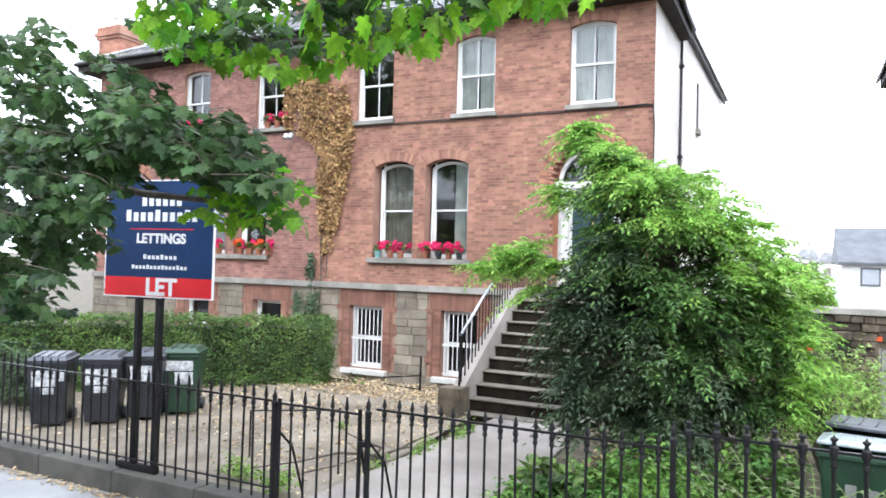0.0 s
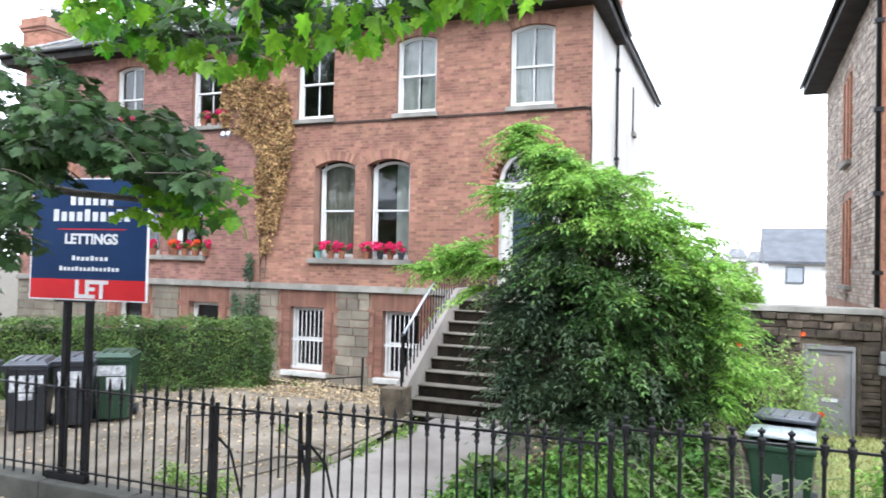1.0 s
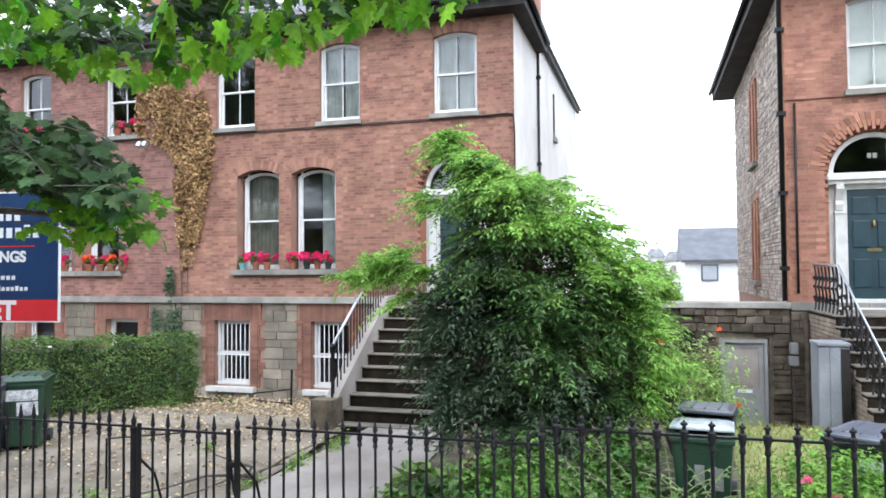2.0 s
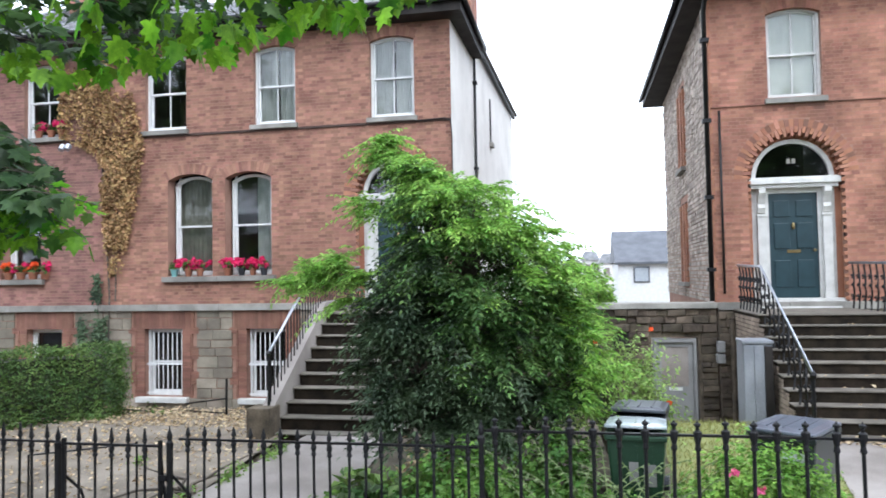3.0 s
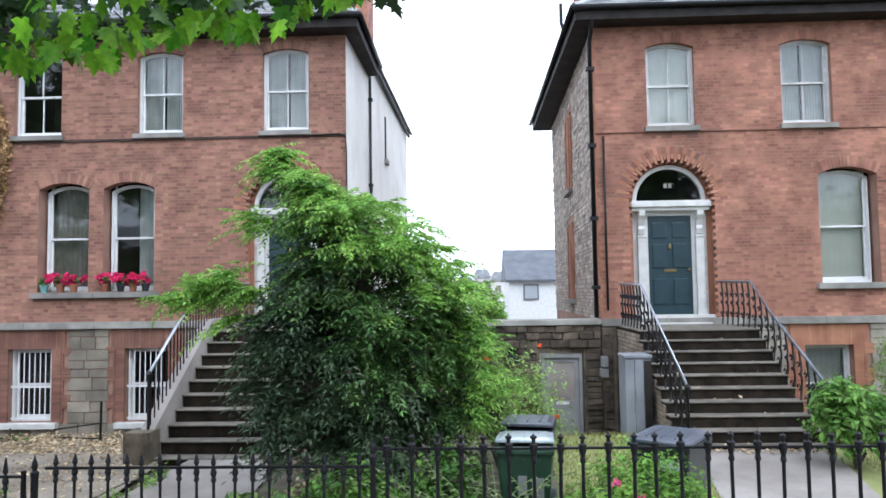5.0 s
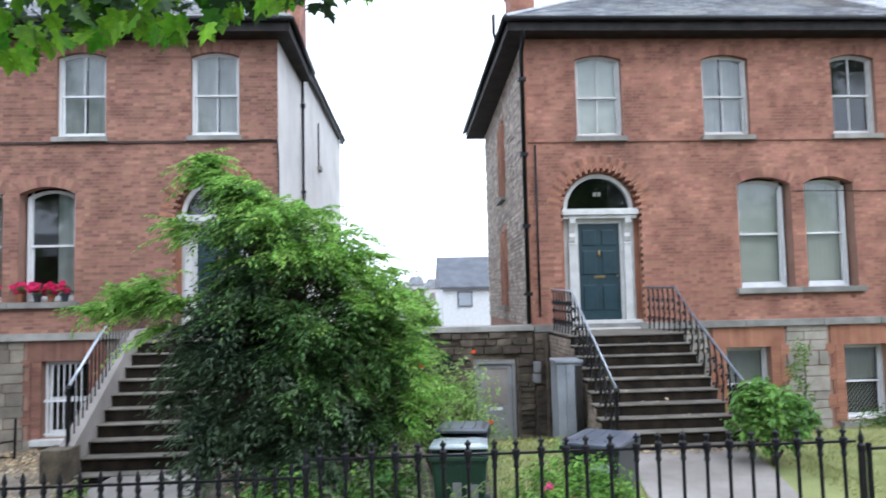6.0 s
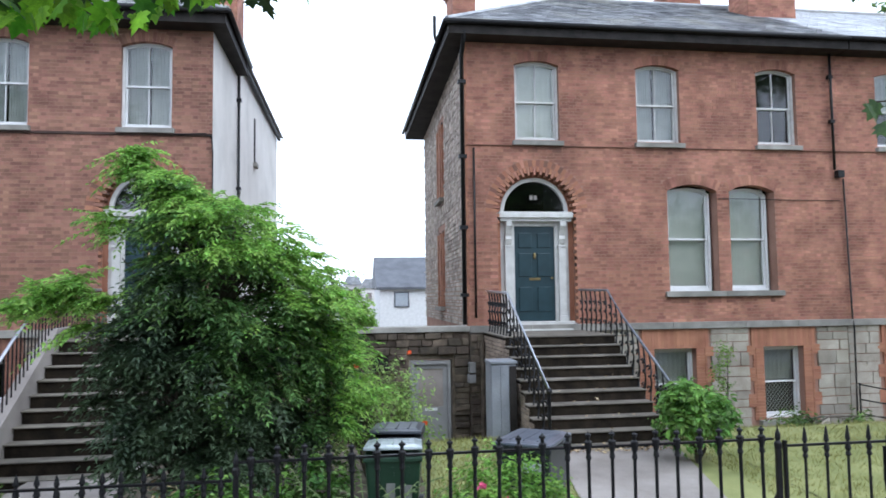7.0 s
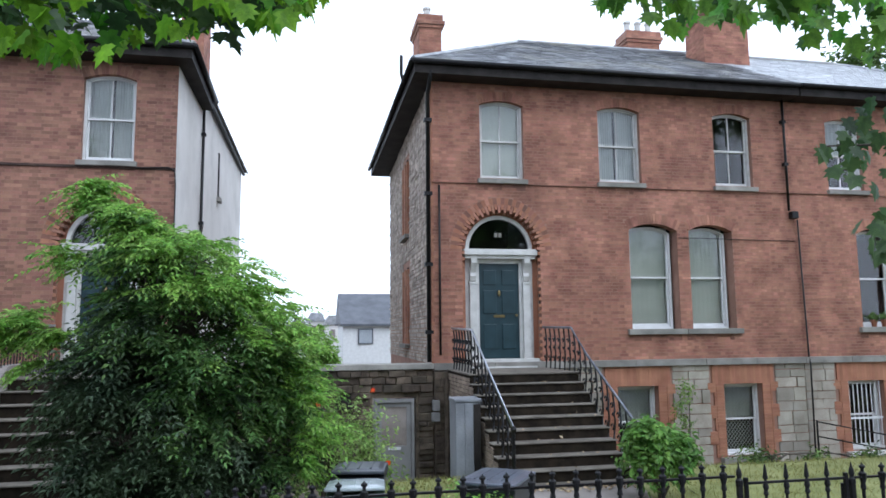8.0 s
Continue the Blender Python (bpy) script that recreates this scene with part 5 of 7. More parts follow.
def wheelie_bin(label, mat, lid_mat, x, y, turn, sticker, lid_tilt=0.0, flat=1.0, size=1.0):
    b = thing("wheelie_bin", label, "bin", group="wheelie bins")
    s = Shape().add([(-0.22, -0.27, 0.04), (0.22, -0.27, 0.04), (0.22, 0.22, 0.04), (-0.22, 0.22, 0.04), (-0.285, -0.36, 0.97), (0.285, -0.36, 0.97), (0.285, 0.34, 0.97), (-0.285, 0.34, 0.97)],
                    [(0, 3, 2, 1), (4, 5, 6, 7), (0, 1, 5, 4), (1, 2, 6, 5), (2, 3, 7, 6), (3, 0, 4, 7)])
    body = part("body", s, mat, b, bevel=0.03)
    part("rim", Shape().box(-0.30, 0.30, -0.38, 0.35, 0.93, 0.98), mat, body, bevel=0.012)
    for q in (-0.15, 0.0, 0.15):
        part("rib", Shape().add([(q - 0.015, -0.285, 0.1), (q + 0.015, -0.285, 0.1), (q + 0.015, -0.362, 0.88), (q - 0.015, -0.362, 0.88), (q - 0.015, -0.25, 0.1), (q + 0.015, -0.25, 0.1), (q + 0.015, -0.33, 0.88), (q - 0.015, -0.33, 0.88)],
                                 [(0, 1, 2, 3), (0, 4, 5, 1), (1, 5, 6, 2), (3, 2, 6, 7), (0, 3, 7, 4)]), mat, body)
    ld = Shape().box(-0.30, 0.30, -0.40, 0.36, 0.0, 0.035).add([(-0.27, -0.36, 0.035), (0.27, -0.36, 0.035), (0.27, 0.33, 0.035), (-0.27, 0.33, 0.035), (-0.22, -0.28, 0.085), (0.22, -0.28, 0.085), (0.22, 0.28, 0.095), (-0.22, 0.28, 0.095)],
                                                              [(4, 5, 6, 7), (0, 1, 5, 4), (1, 2, 6, 5), (2, 3, 7, 6), (3, 0, 4, 7)])
    for q in (-0.14, 0.0, 0.14):
        ld.box(q - 0.012, q + 0.012, -0.30, 0.30, 0.06, 0.103)
    ld.v = [(x_, y_, z_ * (flat if z_ > 0.04 else 1.0)) for x_, y_, z_ in ld.v]
    c, sn = math.cos(lid_tilt), math.sin(lid_tilt)
    ld.v = [(x_, 0.36 + (y_ - 0.36) * c + z_ * sn, 0.985 - (y_ - 0.36) * sn + z_ * c) for x_, y_, z_ in ld.v]
    lid = part("lid", ld, lid_mat, b, bevel=0.015)
    part("handle", Shape().tube([(-0.25, 0.34, 0.93), (-0.25, 0.42, 0.95), (0.25, 0.42, 0.95), (0.25, 0.34, 0.93)], 0.018, 8), mat, b)
    for q in (-0.25, 0.25):
        w = part("wheel", Shape().tube([(q - 0.03, 0.22, 0.1), (q + 0.03, 0.22, 0.1)], 0.1, 14), M["bin_black"], b)
    if sticker:
        tilt = lambda z: -0.27 - 0.09 * (z - 0.04) / 0.93 - 0.017
        for a0, a1, z0, z1 in sticker:
            part("sticker", Shape().add([(a0, tilt(z0), z0), (a1, tilt(z0), z0), (a1, tilt(z1), z1), (a0, tilt(z1), z1)], [(0, 1, 2, 3)]), M["label_paper"] if len(sticker) != 2 or size != 1.0 or lid_tilt == 0 else M["grey_paint"], body, "pale paper sticker")
    b.matrix_basis = pose(x, y, ground_z(y) + 0.02, 0, 0, turn) @ Matrix.Diagonal((size, size, size, 1))
    return b


big = [(-0.2, 0.12, 0.62, 0.86), (-0.08, 0.1, 0.5, 0.6), (0.15, 0.24, 0.7, 0.86)]
wheelie_bin("black wheelie bin with white stickers, lid shut", M["bin_black"], M["bin_lid"], -10.15, 7.15, 40, big)
wheelie_bin("black wheelie bin with white stickers, lid shut", M["bin_black"], M["bin_lid"], -9.55, 7.6, 38, big)
wheelie_bin("black wheelie bin with white stickers, lid shut", M["bin_black"], M["bin_lid"], -9.18, 8.1, 36, [(-0.2, 0.12, 0.62, 0.86)])
wheelie_bin("dark green wheelie bin with a pale sticker", M["bin_green"], M["bin_green"], -8.92, 8.6, 34, [(-0.22, 0.2, 0.72, 0.88), (-0.08, 0.2, 0.5, 0.7)])
wheelie_bin("dark green wheelie bin with lid ajar on full sacks", M["bin_green"], M["lid_pale"], 0.55, 7.65, -6, [(-0.07, 0.02, 0.52, 0.72), (0.07, 0.19, 0.48, 0.70)], 0.09, 0.55)
wheelie_bin("black wheelie bin beside the rose bush, lid shut", M["bin_black"], M["lid_slate"], 2.05, 7.55, -34, [(-0.05, 0.2, 0.74, 0.84)], 0.0, 0.6, 1.06)
wheelie_bin("black wheelie bin standing close behind the green one", M["bin_black"], M["bin_lid"], 0.66, 8.45, -10, None, 0.05, 0.6)

# ---- distance between the houses ----
fh = thing("far_house", "white rendered house with dark slate roof in the lane", "house", (5.4, 46, 0))
part("wall", Shape().box(2.40, 9.0, 45.0, 52.0, -1, 3.5), M["paint"], fh)
part("roof", Shape().add([(2.2, 44.7, 3.45), (9.3, 44.7, 3.45), (9.3, 48.5, 5.55), (2.2, 48.5, 5.55), (2.2, 52.3, 3.45), (9.3, 52.3, 3.45), (2.2, 44.7, 3.3), (9.3, 44.7, 3.3)], [(0, 1, 2, 3), (3, 2, 5, 4), (6, 7, 1, 0), (0, 3, 4)]), M["far_slate"], fh, "dark slate roof")
fw = part("window", Shape().box(3.32, 4.27, 44.93, 45.0, 2.18, 3.16), M["far_slate"], fh, "small grey-framed window")
# opaque pane; the reflection in it is only this pale grey
part("pane", Shape().box(3.40, 4.19, 44.915, 44.93, 2.26, 3.08), surf("reflection_grey_pane", (0.30, 0.33, 0.36), (0.40, 0.43, 0.46), 0.2, 1.0, 0.0, 10), fw, "opaque grey pane in the tone of its reflection")
for i, (a, b, h, d) in enumerate(((-4.5, 0.4, 3.8, 80), (0.4, 2.3, 4.9, 85), (2.3, 6.0, 4.4, 78))):
    ob = thing("far_terrace", "hazy grey rendered buildings beyond the lane", "building", ((a + b) / 2, d, 0))
    part("wall", Shape().box(a, b, d, d + 8, -1, h - 0.5), M["render"], ob)
    part("roof", Shape().prism([(a - 0.2, h - 0.5), (b + 0.2, h - 0.5), (b - 0.3, h + 0.5), (a + 0.3, h + 0.5)], d - 0.2, d + 8), M["slate"], ob)
    for k in range(2):
        part("window", Shape().box(a + 0.5 + k * 1.2, a + 1.0 + k * 1.2, d - 0.05, d + 0.1, h - 2, h - 1.0), M["frosted"], ob)


# ---- planting ----
def foliage_mat(name, a, b, trans=0.35, vary=0.3, rough=0.5):
    return surf(name, a, b, rough, 2.0, 0.0, 30, vary=vary, island=True, trans=trans, spec=0.3)


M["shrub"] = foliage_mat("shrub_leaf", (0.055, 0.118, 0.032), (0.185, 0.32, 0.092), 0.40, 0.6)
M["hedge"] = foliage_mat("hedge_leaf", (0.040, 0.082, 0.022), (0.15, 0.235, 0.058), 0.28, 0.55)
# one maple leaf in lit, middling and shaded tones, light put into the colour
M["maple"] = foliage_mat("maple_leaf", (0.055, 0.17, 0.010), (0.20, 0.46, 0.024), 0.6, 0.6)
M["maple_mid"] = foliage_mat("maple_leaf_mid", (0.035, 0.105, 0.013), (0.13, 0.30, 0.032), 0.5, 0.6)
M["maple_dark"] = foliage_mat("maple_leaf_shaded", (0.024, 0.056, 0.019), (0.074, 0.138, 0.042), 0.35, 0.55)
M["ivy_dry"] = foliage_mat("dry_golden_creeper", (0.22, 0.128, 0.055), (0.46, 0.30, 0.14), 0.12, 0.5, 0.8)
M["litter"] = foliage_mat("dry_fallen_leaf", (0.32, 0.225, 0.12), (0.57, 0.46, 0.30), 0.1, 0.35, 0.8)
M["round_leaf"] = foliage_mat("glossy_green_leaf", (0.075, 0.17, 0.035), (0.22, 0.39, 0.085), 0.4, 0.5, 0.4)
M["rose_leaf"] = foliage_mat("rose_leaf", (0.14, 0.25, 0.05), (0.30, 0.44, 0.12), 0.45, 0.4)
M["rose_bright"] = foliage_mat("pale_rose_leaf", (0.19, 0.30, 0.075), (0.37, 0.50, 0.165), 0.45, 0.45)
M["fern"] = foliage_mat("fern_frond", (0.13, 0.19, 0.07), (0.27, 0.34, 0.15), 0.35)
M["bark"] = surf("grey_brown_bark", (0.06, 0.05, 0.04), (0.14, 0.115, 0.09), 0.9, 5.0, 0.6, 40)
M["pink"] = foliage_mat("pink_petal", (0.62, 0.05, 0.16), (0.78, 0.16, 0.30), 0.3, 0.15)
M["crimson"] = foliage_mat("geranium_petal", (0.60, 0.012, 0.09), (0.80, 0.05, 0.20), 0.3, 0.15)
M["scarlet"] = foliage_mat("orange_rose_petal", (0.75, 0.09, 0.02), (0.85, 0.16, 0.04), 0.3, 0.1)
M["terracotta"] = surf("terracotta_pot", (0.20, 0.075, 0.04), (0.30, 0.12, 0.065), 0.85, 6.0, 0.15, 60)
M["blue_pot"] = surf("pale_teal_glazed_pot", (0.16, 0.34, 0.33), (0.22, 0.42, 0.41), 0.3, 6.0, 0.05, 60)


def leaves(points, normals, sizes, rng, ratio=0.45, droop=0.25):
    """Many small folded leaves as one shape; arrays of places, rough facing and lengths."""
    n = len(points)
    d = rng.normal(size=(n, 3))
    d[:, 2] -= droop
    d -= normals * np.sum(d * normals, axis=1)[:, None] * 0.7
    d /= np.linalg.norm(d, axis=1)[:, None] + 1e-9
    w = np.cross(d, normals + rng.normal(scale=0.35, size=(n, 3)))
    w /= np.linalg.norm(w, axis=1)[:, None] + 1e-9
    up = np.cross(w, d)
    L, W = sizes[:, None], (sizes * ratio)[:, None]
    a, b = points, points + d * L - up * L * 0.12
    m = points + d * L * 0.45
    p, q = m + w * W * 0.5 + up * W * 0.18, m - w * W * 0.5 + up * W * 0.18
    v = np.stack([a, p, b, q], axis=1).reshape(-1, 3)
    s = Shape()
    s.v = v.tolist()
    s.f = [f for i in range(n) for f in ((4 * i, 4 * i + 1, 4 * i + 2), (4 * i, 4 * i + 2, 4 * i + 3))]
    return s


def blob_points(blobs, n, rng, shell=0.55, lump=0.25, sprig=7, spread=0.10):
    """Places of sprigs in and on uneven ellipsoids, each with some leaflets about it."""
    vol = np.array([b[3] * b[4] * b[5] for b in blobs]) ** 0.75
    pick = rng.choice(len(blobs), size=n // sprig, p=vol / vol.sum())
    B = np.array(blobs)[pick]
    d = rng.normal(size=(len(pick), 3))
    d /= np.linalg.norm(d, axis=1)[:, None]
    r = shell + (1 - shell) * rng.random(len(pick)) ** 0.6
    bump = np.array([noise.noise((p[0] * 2.3 + i, p[1] * 2.3, p[2] * 2.3)) for p, i in zip(d, pick)])
    r *= 1 + lump * bump * 1.6
    P = B[:, :3] + d * B[:, 3:6] * r[:, None]
    dirs = rng.normal(size=(len(pick), 3)) * 0.6 + d
    dirs /= np.linalg.norm(dirs, axis=1)[:, None]
    t = np.linspace(-1, 1, sprig)
    pts = P[:, None, :] + dirs[:, None, :] * t[None, :, None] * spread + rng.normal(scale=spread * 0.22, size=(len(pick), sprig, 3))
    nn = d * 0.6 + np.array([0, 0, 0.8]) + rng.normal(scale=0.3, size=d.shape)
    nn /= np.linalg.norm(nn, axis=1)[:, None]
    return pts.reshape(-1, 3), np.repeat(nn, sprig, axis=0)


def branchy(root, tips, rng, r0=0.03):
    s = Shape()
    for t in tips:
        a, b = Vector(root), Vector(t)
        pts = [Vector((a.x + (b.x - a.x) * (k / 5) ** 2.4, a.y + (b.y - a.y) * (k / 5) ** 2.4, a.z + (b.z - a.z) * k / 5)) + Vector((rng.normal() * 0.05, rng.normal() * 0.05, 0.12 * math.sin(math.pi * k / 5))) * (0 if k in (0,) else 1) for k in range(6)]
        s.tube(pts, r0, 6, 0.006)
    return s


def shrub(name, label, category, root, blobs, n, size, mat, seed, stems=8, ratio=0.45, shell=0.5, lump=0.25, spread=0.10):
    rng = np.random.default_rng(seed)
    b = thing(name, label, category, root)
    tips = [(B[0] + rng.normal() * B[3] * 0.4, B[1] + rng.normal() * B[4] * 0.4, B[2] + B[5] * 0.1) for B in blobs for _ in range(max(1, stems // len(blobs)))]
    for t in tips:
        part("stem", branchy(root, [t], rng), M["bark"], b)
    pts, nn = blob_points(blobs, n, rng, shell, lump, 7, spread)
    keep = pts[:, 2] > ground_z(root[1]) + 0.02
    pts, nn = pts[keep], nn[keep]
    ob = part("leaves", leaves(pts, nn, size * (0.7 + 0.6 * rng.random(len(pts))), rng, ratio), mat, b)
    tagged(ob, kind="stuff")
    return b


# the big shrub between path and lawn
# the shrub's light and shade are put into its separate leaf tones
M["shrub_light"] = foliage_mat("light_lime_leaf", (0.15, 0.30, 0.050), (0.39, 0.60, 0.140), 0.5, 0.5)
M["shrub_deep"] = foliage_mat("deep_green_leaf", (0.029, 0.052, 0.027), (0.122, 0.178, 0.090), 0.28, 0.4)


def fan_leaves(pads, rng, length, size, ratio=0.40, pairs=5, droop=0.5, per=9, fan=0.75):
    """Flat fans of feathered twigs. pads: rows of place and outward direction; each twig carries two rows of leaflets and an end leaflet."""
    m = len(pads)
    P = np.repeat(np.array([p[0] for p in pads]), per, axis=0)
    D = np.repeat(np.array([p[1] for p in pads]), per, axis=0)
    n = m * per
    az = np.arctan2(D[:, 1], D[:, 0]) + rng.normal(scale=fan, size=n)
    tilt = np.repeat(rng.normal(0.05, 0.22, m), per) + rng.normal(scale=0.14, size=n)
    out = np.stack([np.cos(az) * np.cos(tilt), np.sin(az) * np.cos(tilt), np.sin(tilt)], axis=1)
    P = P + rng.normal(size=(n, 3)) * np.array([0.07, 0.07, 0.03])
    side = np.cross(out, np.array([0, 0, 1.0]) + rng.normal(scale=0.22, size=(n, 3)))
    side /= np.linalg.norm(side, axis=1)[:, None] + 1e-9
    top = np.cross(side, out)
    L = length * (0.45 + 1.0 * rng.random(n) ** 1.3)
    v = []
    for k in range(pairs + 1):
        t = (k + 1) / (pairs + 1)
        mid = P + out * (L * t)[:, None] - np.array([0, 0, 1.0]) * (L * droop * t * t)[:, None]
        for sg in ((-1, 1) if k < pairs else (0,)):
            sz = size * (0.7 + 0.5 * rng.random(n)) * (1.12 - 0.3 * t)
            ax = out * (0.6 if sg else 1.0) + side * sg * 0.8 - np.array([0, 0, 0.2 + 0.4 * t]) + rng.normal(scale=0.15, size=(n, 3))
            ax /= np.linalg.norm(ax, axis=1)[:, None]
            wd = np.cross(ax, top + rng.normal(scale=0.2, size=(n, 3)))
            wd /= np.linalg.norm(wd, axis=1)[:, None] + 1e-9
            c = mid + ax * (sz * 0.42)[:, None] + np.array([0, 0, 0.012])
            v.append(np.stack([mid, c + wd * (sz * ratio * 0.5)[:, None], mid + ax * sz[:, None], c - wd * (sz * ratio * 0.5)[:, None]], axis=1))
    v = np.concatenate(v).reshape(-1, 3)
    s = Shape()
    s.v = v.tolist()
    s.f = [f for i in range(len(v) // 4) for f in ((4 * i, 4 * i + 1, 4 * i + 2), (4 * i, 4 * i + 2, 4 * i + 3))]
    return s


rng = np.random.default_rng(131)
tall = thing("tall_shrub", "tall loose shrub, lit lime leaves over dark shaded drooping ones", "shrub", (-1.7, 8.5, 0.2))
# half-open crown: its edges by height
CZ = [0.75, 1.1, 1.5, 1.9, 2.25, 2.6, 3.0, 3.4, 3.8, 4.1, 4.35, 4.55]
CL = [-2.32, -2.70, -2.90, -2.85, -2.72, -2.54, -2.34, -2.24, -2.18, -2.20, -2.31, -2.38]
CR = [-0.15, 0.08, 0.22, 0.20, 0.14, 0.00, -0.22, -0.50, -0.90, -1.45, -2.12, -2.34]
kinds = {"shrub_light": [], "shrub": [], "shrub_deep": []}
twigs = Shape()
made = 0
while made < 610:
    z = rng.uniform(0.8, 4.5)
    l, r = float(np.interp(z, CZ, CL)), float(np.interp(z, CZ, CR))
    if rng.random() > (r - l + 0.8) / 3.4:
        continue
    f = rng.uniform(-1, 1)
    half = (r - l) / 2
    inset = min(0.24, half * 0.6)
    x = (l + r) / 2 + f * (half - inset)
    deep = 0.8 * math.sqrt(max(0.05, 1 - f * f)) * min(1.0, half / 0.7)
    q = -1 + 2 * rng.random() ** 1.5
    y = 8.55 + deep * q
    # hollows between the boughs
    if noise.noise((x * 1.9, y * 1.9, z * 2.6 + 4)) < (-0.2 if f < 0.35 else 0.03) and q < 0.5:
        continue
    made += 1
    d = Vector((x + 1.6 - 0.25 * (z - 2), y - 8.7, 0.0)) + Vector((rng.normal() * 0.3, rng.normal() * 0.3, 0))
    d.normalize()
    # leaf tone by place: bright for lit top and right, dark for shaded lower left
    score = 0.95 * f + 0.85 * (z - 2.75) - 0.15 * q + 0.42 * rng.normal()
    kind = "shrub_light" if score > 0.5 else ("shrub" if score > -0.42 else "shrub_deep")
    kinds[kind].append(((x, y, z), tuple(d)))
    base = Vector((-1.7 + 0.35 * (x + 1.7), 8.6 + 0.3 * (y - 8.6), max(0.3, z - 0.55)))
    twigs.tube([base, Vector((x, y, z)) * 0.5 + base * 0.5 + Vector((0, 0, 0.12)), (x, y, z)], 0.010, 4, 0.003)
# the long arm towards the steps, and the tip sprigs
for k in range(36):
    t = rng.random() ** 0.8
    kinds["shrub_light"].append(((-2.45 - 0.95 * t, 8.4 + rng.normal() * 0.16, 2.72 + 0.12 * t + rng.normal() * 0.19 * (1.2 - t)), (-0.9, rng.normal() * 0.6, 0)))
for k in range(9):
    kinds["shrub_light"].append(((-2.40 + rng.normal() * 0.05, 8.5 + rng.normal() * 0.05, 4.25 + 0.32 * rng.random()), (rng.normal(), rng.normal(), 0)))
for k in range(5):
    kinds["shrub_light"].append(((-2.58 + rng.normal() * 0.08, 8.45 + rng.normal() * 0.08, 3.62 + 0.12 * rng.normal()), (-1.0, rng.normal() * 0.5, 0)))
twigs.tube([(-1.9, 8.5, 2.0), (-2.4, 8.42, 2.6), (-3.3, 8.4, 2.84)], 0.016, 5, 0.004)
twigs.tube([(-1.8, 8.5, 2.6), (-2.2, 8.5, 3.8), (-2.40, 8.5, 4.5)], 0.014, 5, 0.003)
for k in range(44):
    z = rng.uniform(1.2, 4.0)
    x = float(np.interp(z, CZ, CR)) - 0.15 + rng.normal() * 0.08
    kinds["shrub_light"].append(((x, 8.6 + 0.4 * rng.normal(), z), (0.8, rng.normal() * 0.5, 0)))
    twigs.tube([(x - 0.5, 8.6, z - 0.35), (x - 0.2, 8.6, z - 0.08), (x, 8.6, z)], 0.008, 4, 0.003)
for k in range(9):
    a = k * 0.7
    tip = (-1.7 + 0.8 * math.cos(a), 8.6 + 0.4 * math.sin(a), 2.0 + 0.25 * k)
    part("stem", branchy((-1.7 + 0.16 * math.cos(a * 2), 8.45 + 0.12 * math.sin(a * 2), 0.15), [tip], rng), M["bark"], tall)
tagged(part("twiggy_growth", twigs, M["bark"], tall), kind="stuff")
tagged(part("leaves", fan_leaves(kinds["shrub_light"], rng, 0.32, 0.092, 0.38, 6, 0.35), M["shrub_light"], tall, "lime-green leaves of the lit top and right"), kind="stuff")
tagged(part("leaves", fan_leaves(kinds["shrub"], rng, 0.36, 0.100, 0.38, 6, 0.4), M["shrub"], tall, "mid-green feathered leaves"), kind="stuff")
tagged(part("leaves", fan_leaves(kinds["shrub_deep"], rng, 0.38, 0.105, 0.36, 6, 0.6), M["shrub_deep"], tall, "dark feathered drooping leaves of the shaded side"), kind="stuff")
shrub("climbing_rose", "straggling climbing rose against the stone wall", "rose", (0.35, 10.0, 0.3),
      [(0.1, 10.0, 1.2, 0.7, 0.5, 0.75), (0.75, 10.1, 1.25, 0.45, 0.4, 0.75), (-0.5, 9.9, 1.7, 0.6, 0.5, 0.8), (1.05, 10.1, 0.8, 0.3, 0.3, 0.5), (-0.1, 10, 2.35, 0.35, 0.3, 0.35)], 6500, 0.07, M["rose_bright"], 103, 15, 0.5, 0.2, 0.4, 0.14)
shrub("rose_bush", "low pink rose bush behind the railings", "rose", (1.5, 6.7, 0.1),
      [(1.5, 6.7, 0.78, 0.55, 0.35, 0.5), (1.1, 6.7, 0.55, 0.35, 0.3, 0.42), (1.9, 6.65, 0.65, 0.35, 0.3, 0.45)], 7500, 0.062, M["shrub_light"], 104, 9, 0.5, 0.3, 0.3, 0.09)
shrub("round_shrub", "rounded leafy green shrub beside the villa steps", "shrub", (5.2, 10.0, 0.28),
      [(5.15, 10.0, 0.92, 0.52, 0.45, 0.40), (4.98, 9.95, 1.2, 0.32, 0.35, 0.30), (5.45, 10.0, 0.95, 0.33, 0.35, 0.34)], 3000, 0.125, M["round_leaf"], 105, 9, 0.5, 0.45, 0.25, 0.09)
shrub("window_creeper", "thin green climber by the basement window", "climber", (8.35, 14.6, -0.4),
      [(8.3, 14.8, 0.9, 0.25, 0.25, 0.6), (8.45, 14.8, 1.45, 0.2, 0.2, 0.25), (8.0, 14.7, 0.3, 0.45, 0.2, 0.35)], 900, 0.07, M["rose_leaf"], 106, 4, 0.5, 0.2)
shrub("far_garden_tree", "sunlit rounded tree in the back gardens", "tree", (0.72, 30, 0),
      [(0.72, 30, 2.3, 0.55, 0.6, 0.85), (0.5, 30.2, 1.7, 0.5, 0.5, 0.6), (1.1, 30.3, 1.6, 0.42, 0.5, 0.6)], 2200, 0.16, M["shrub_light"], 107, 6, 0.6, 0.5)
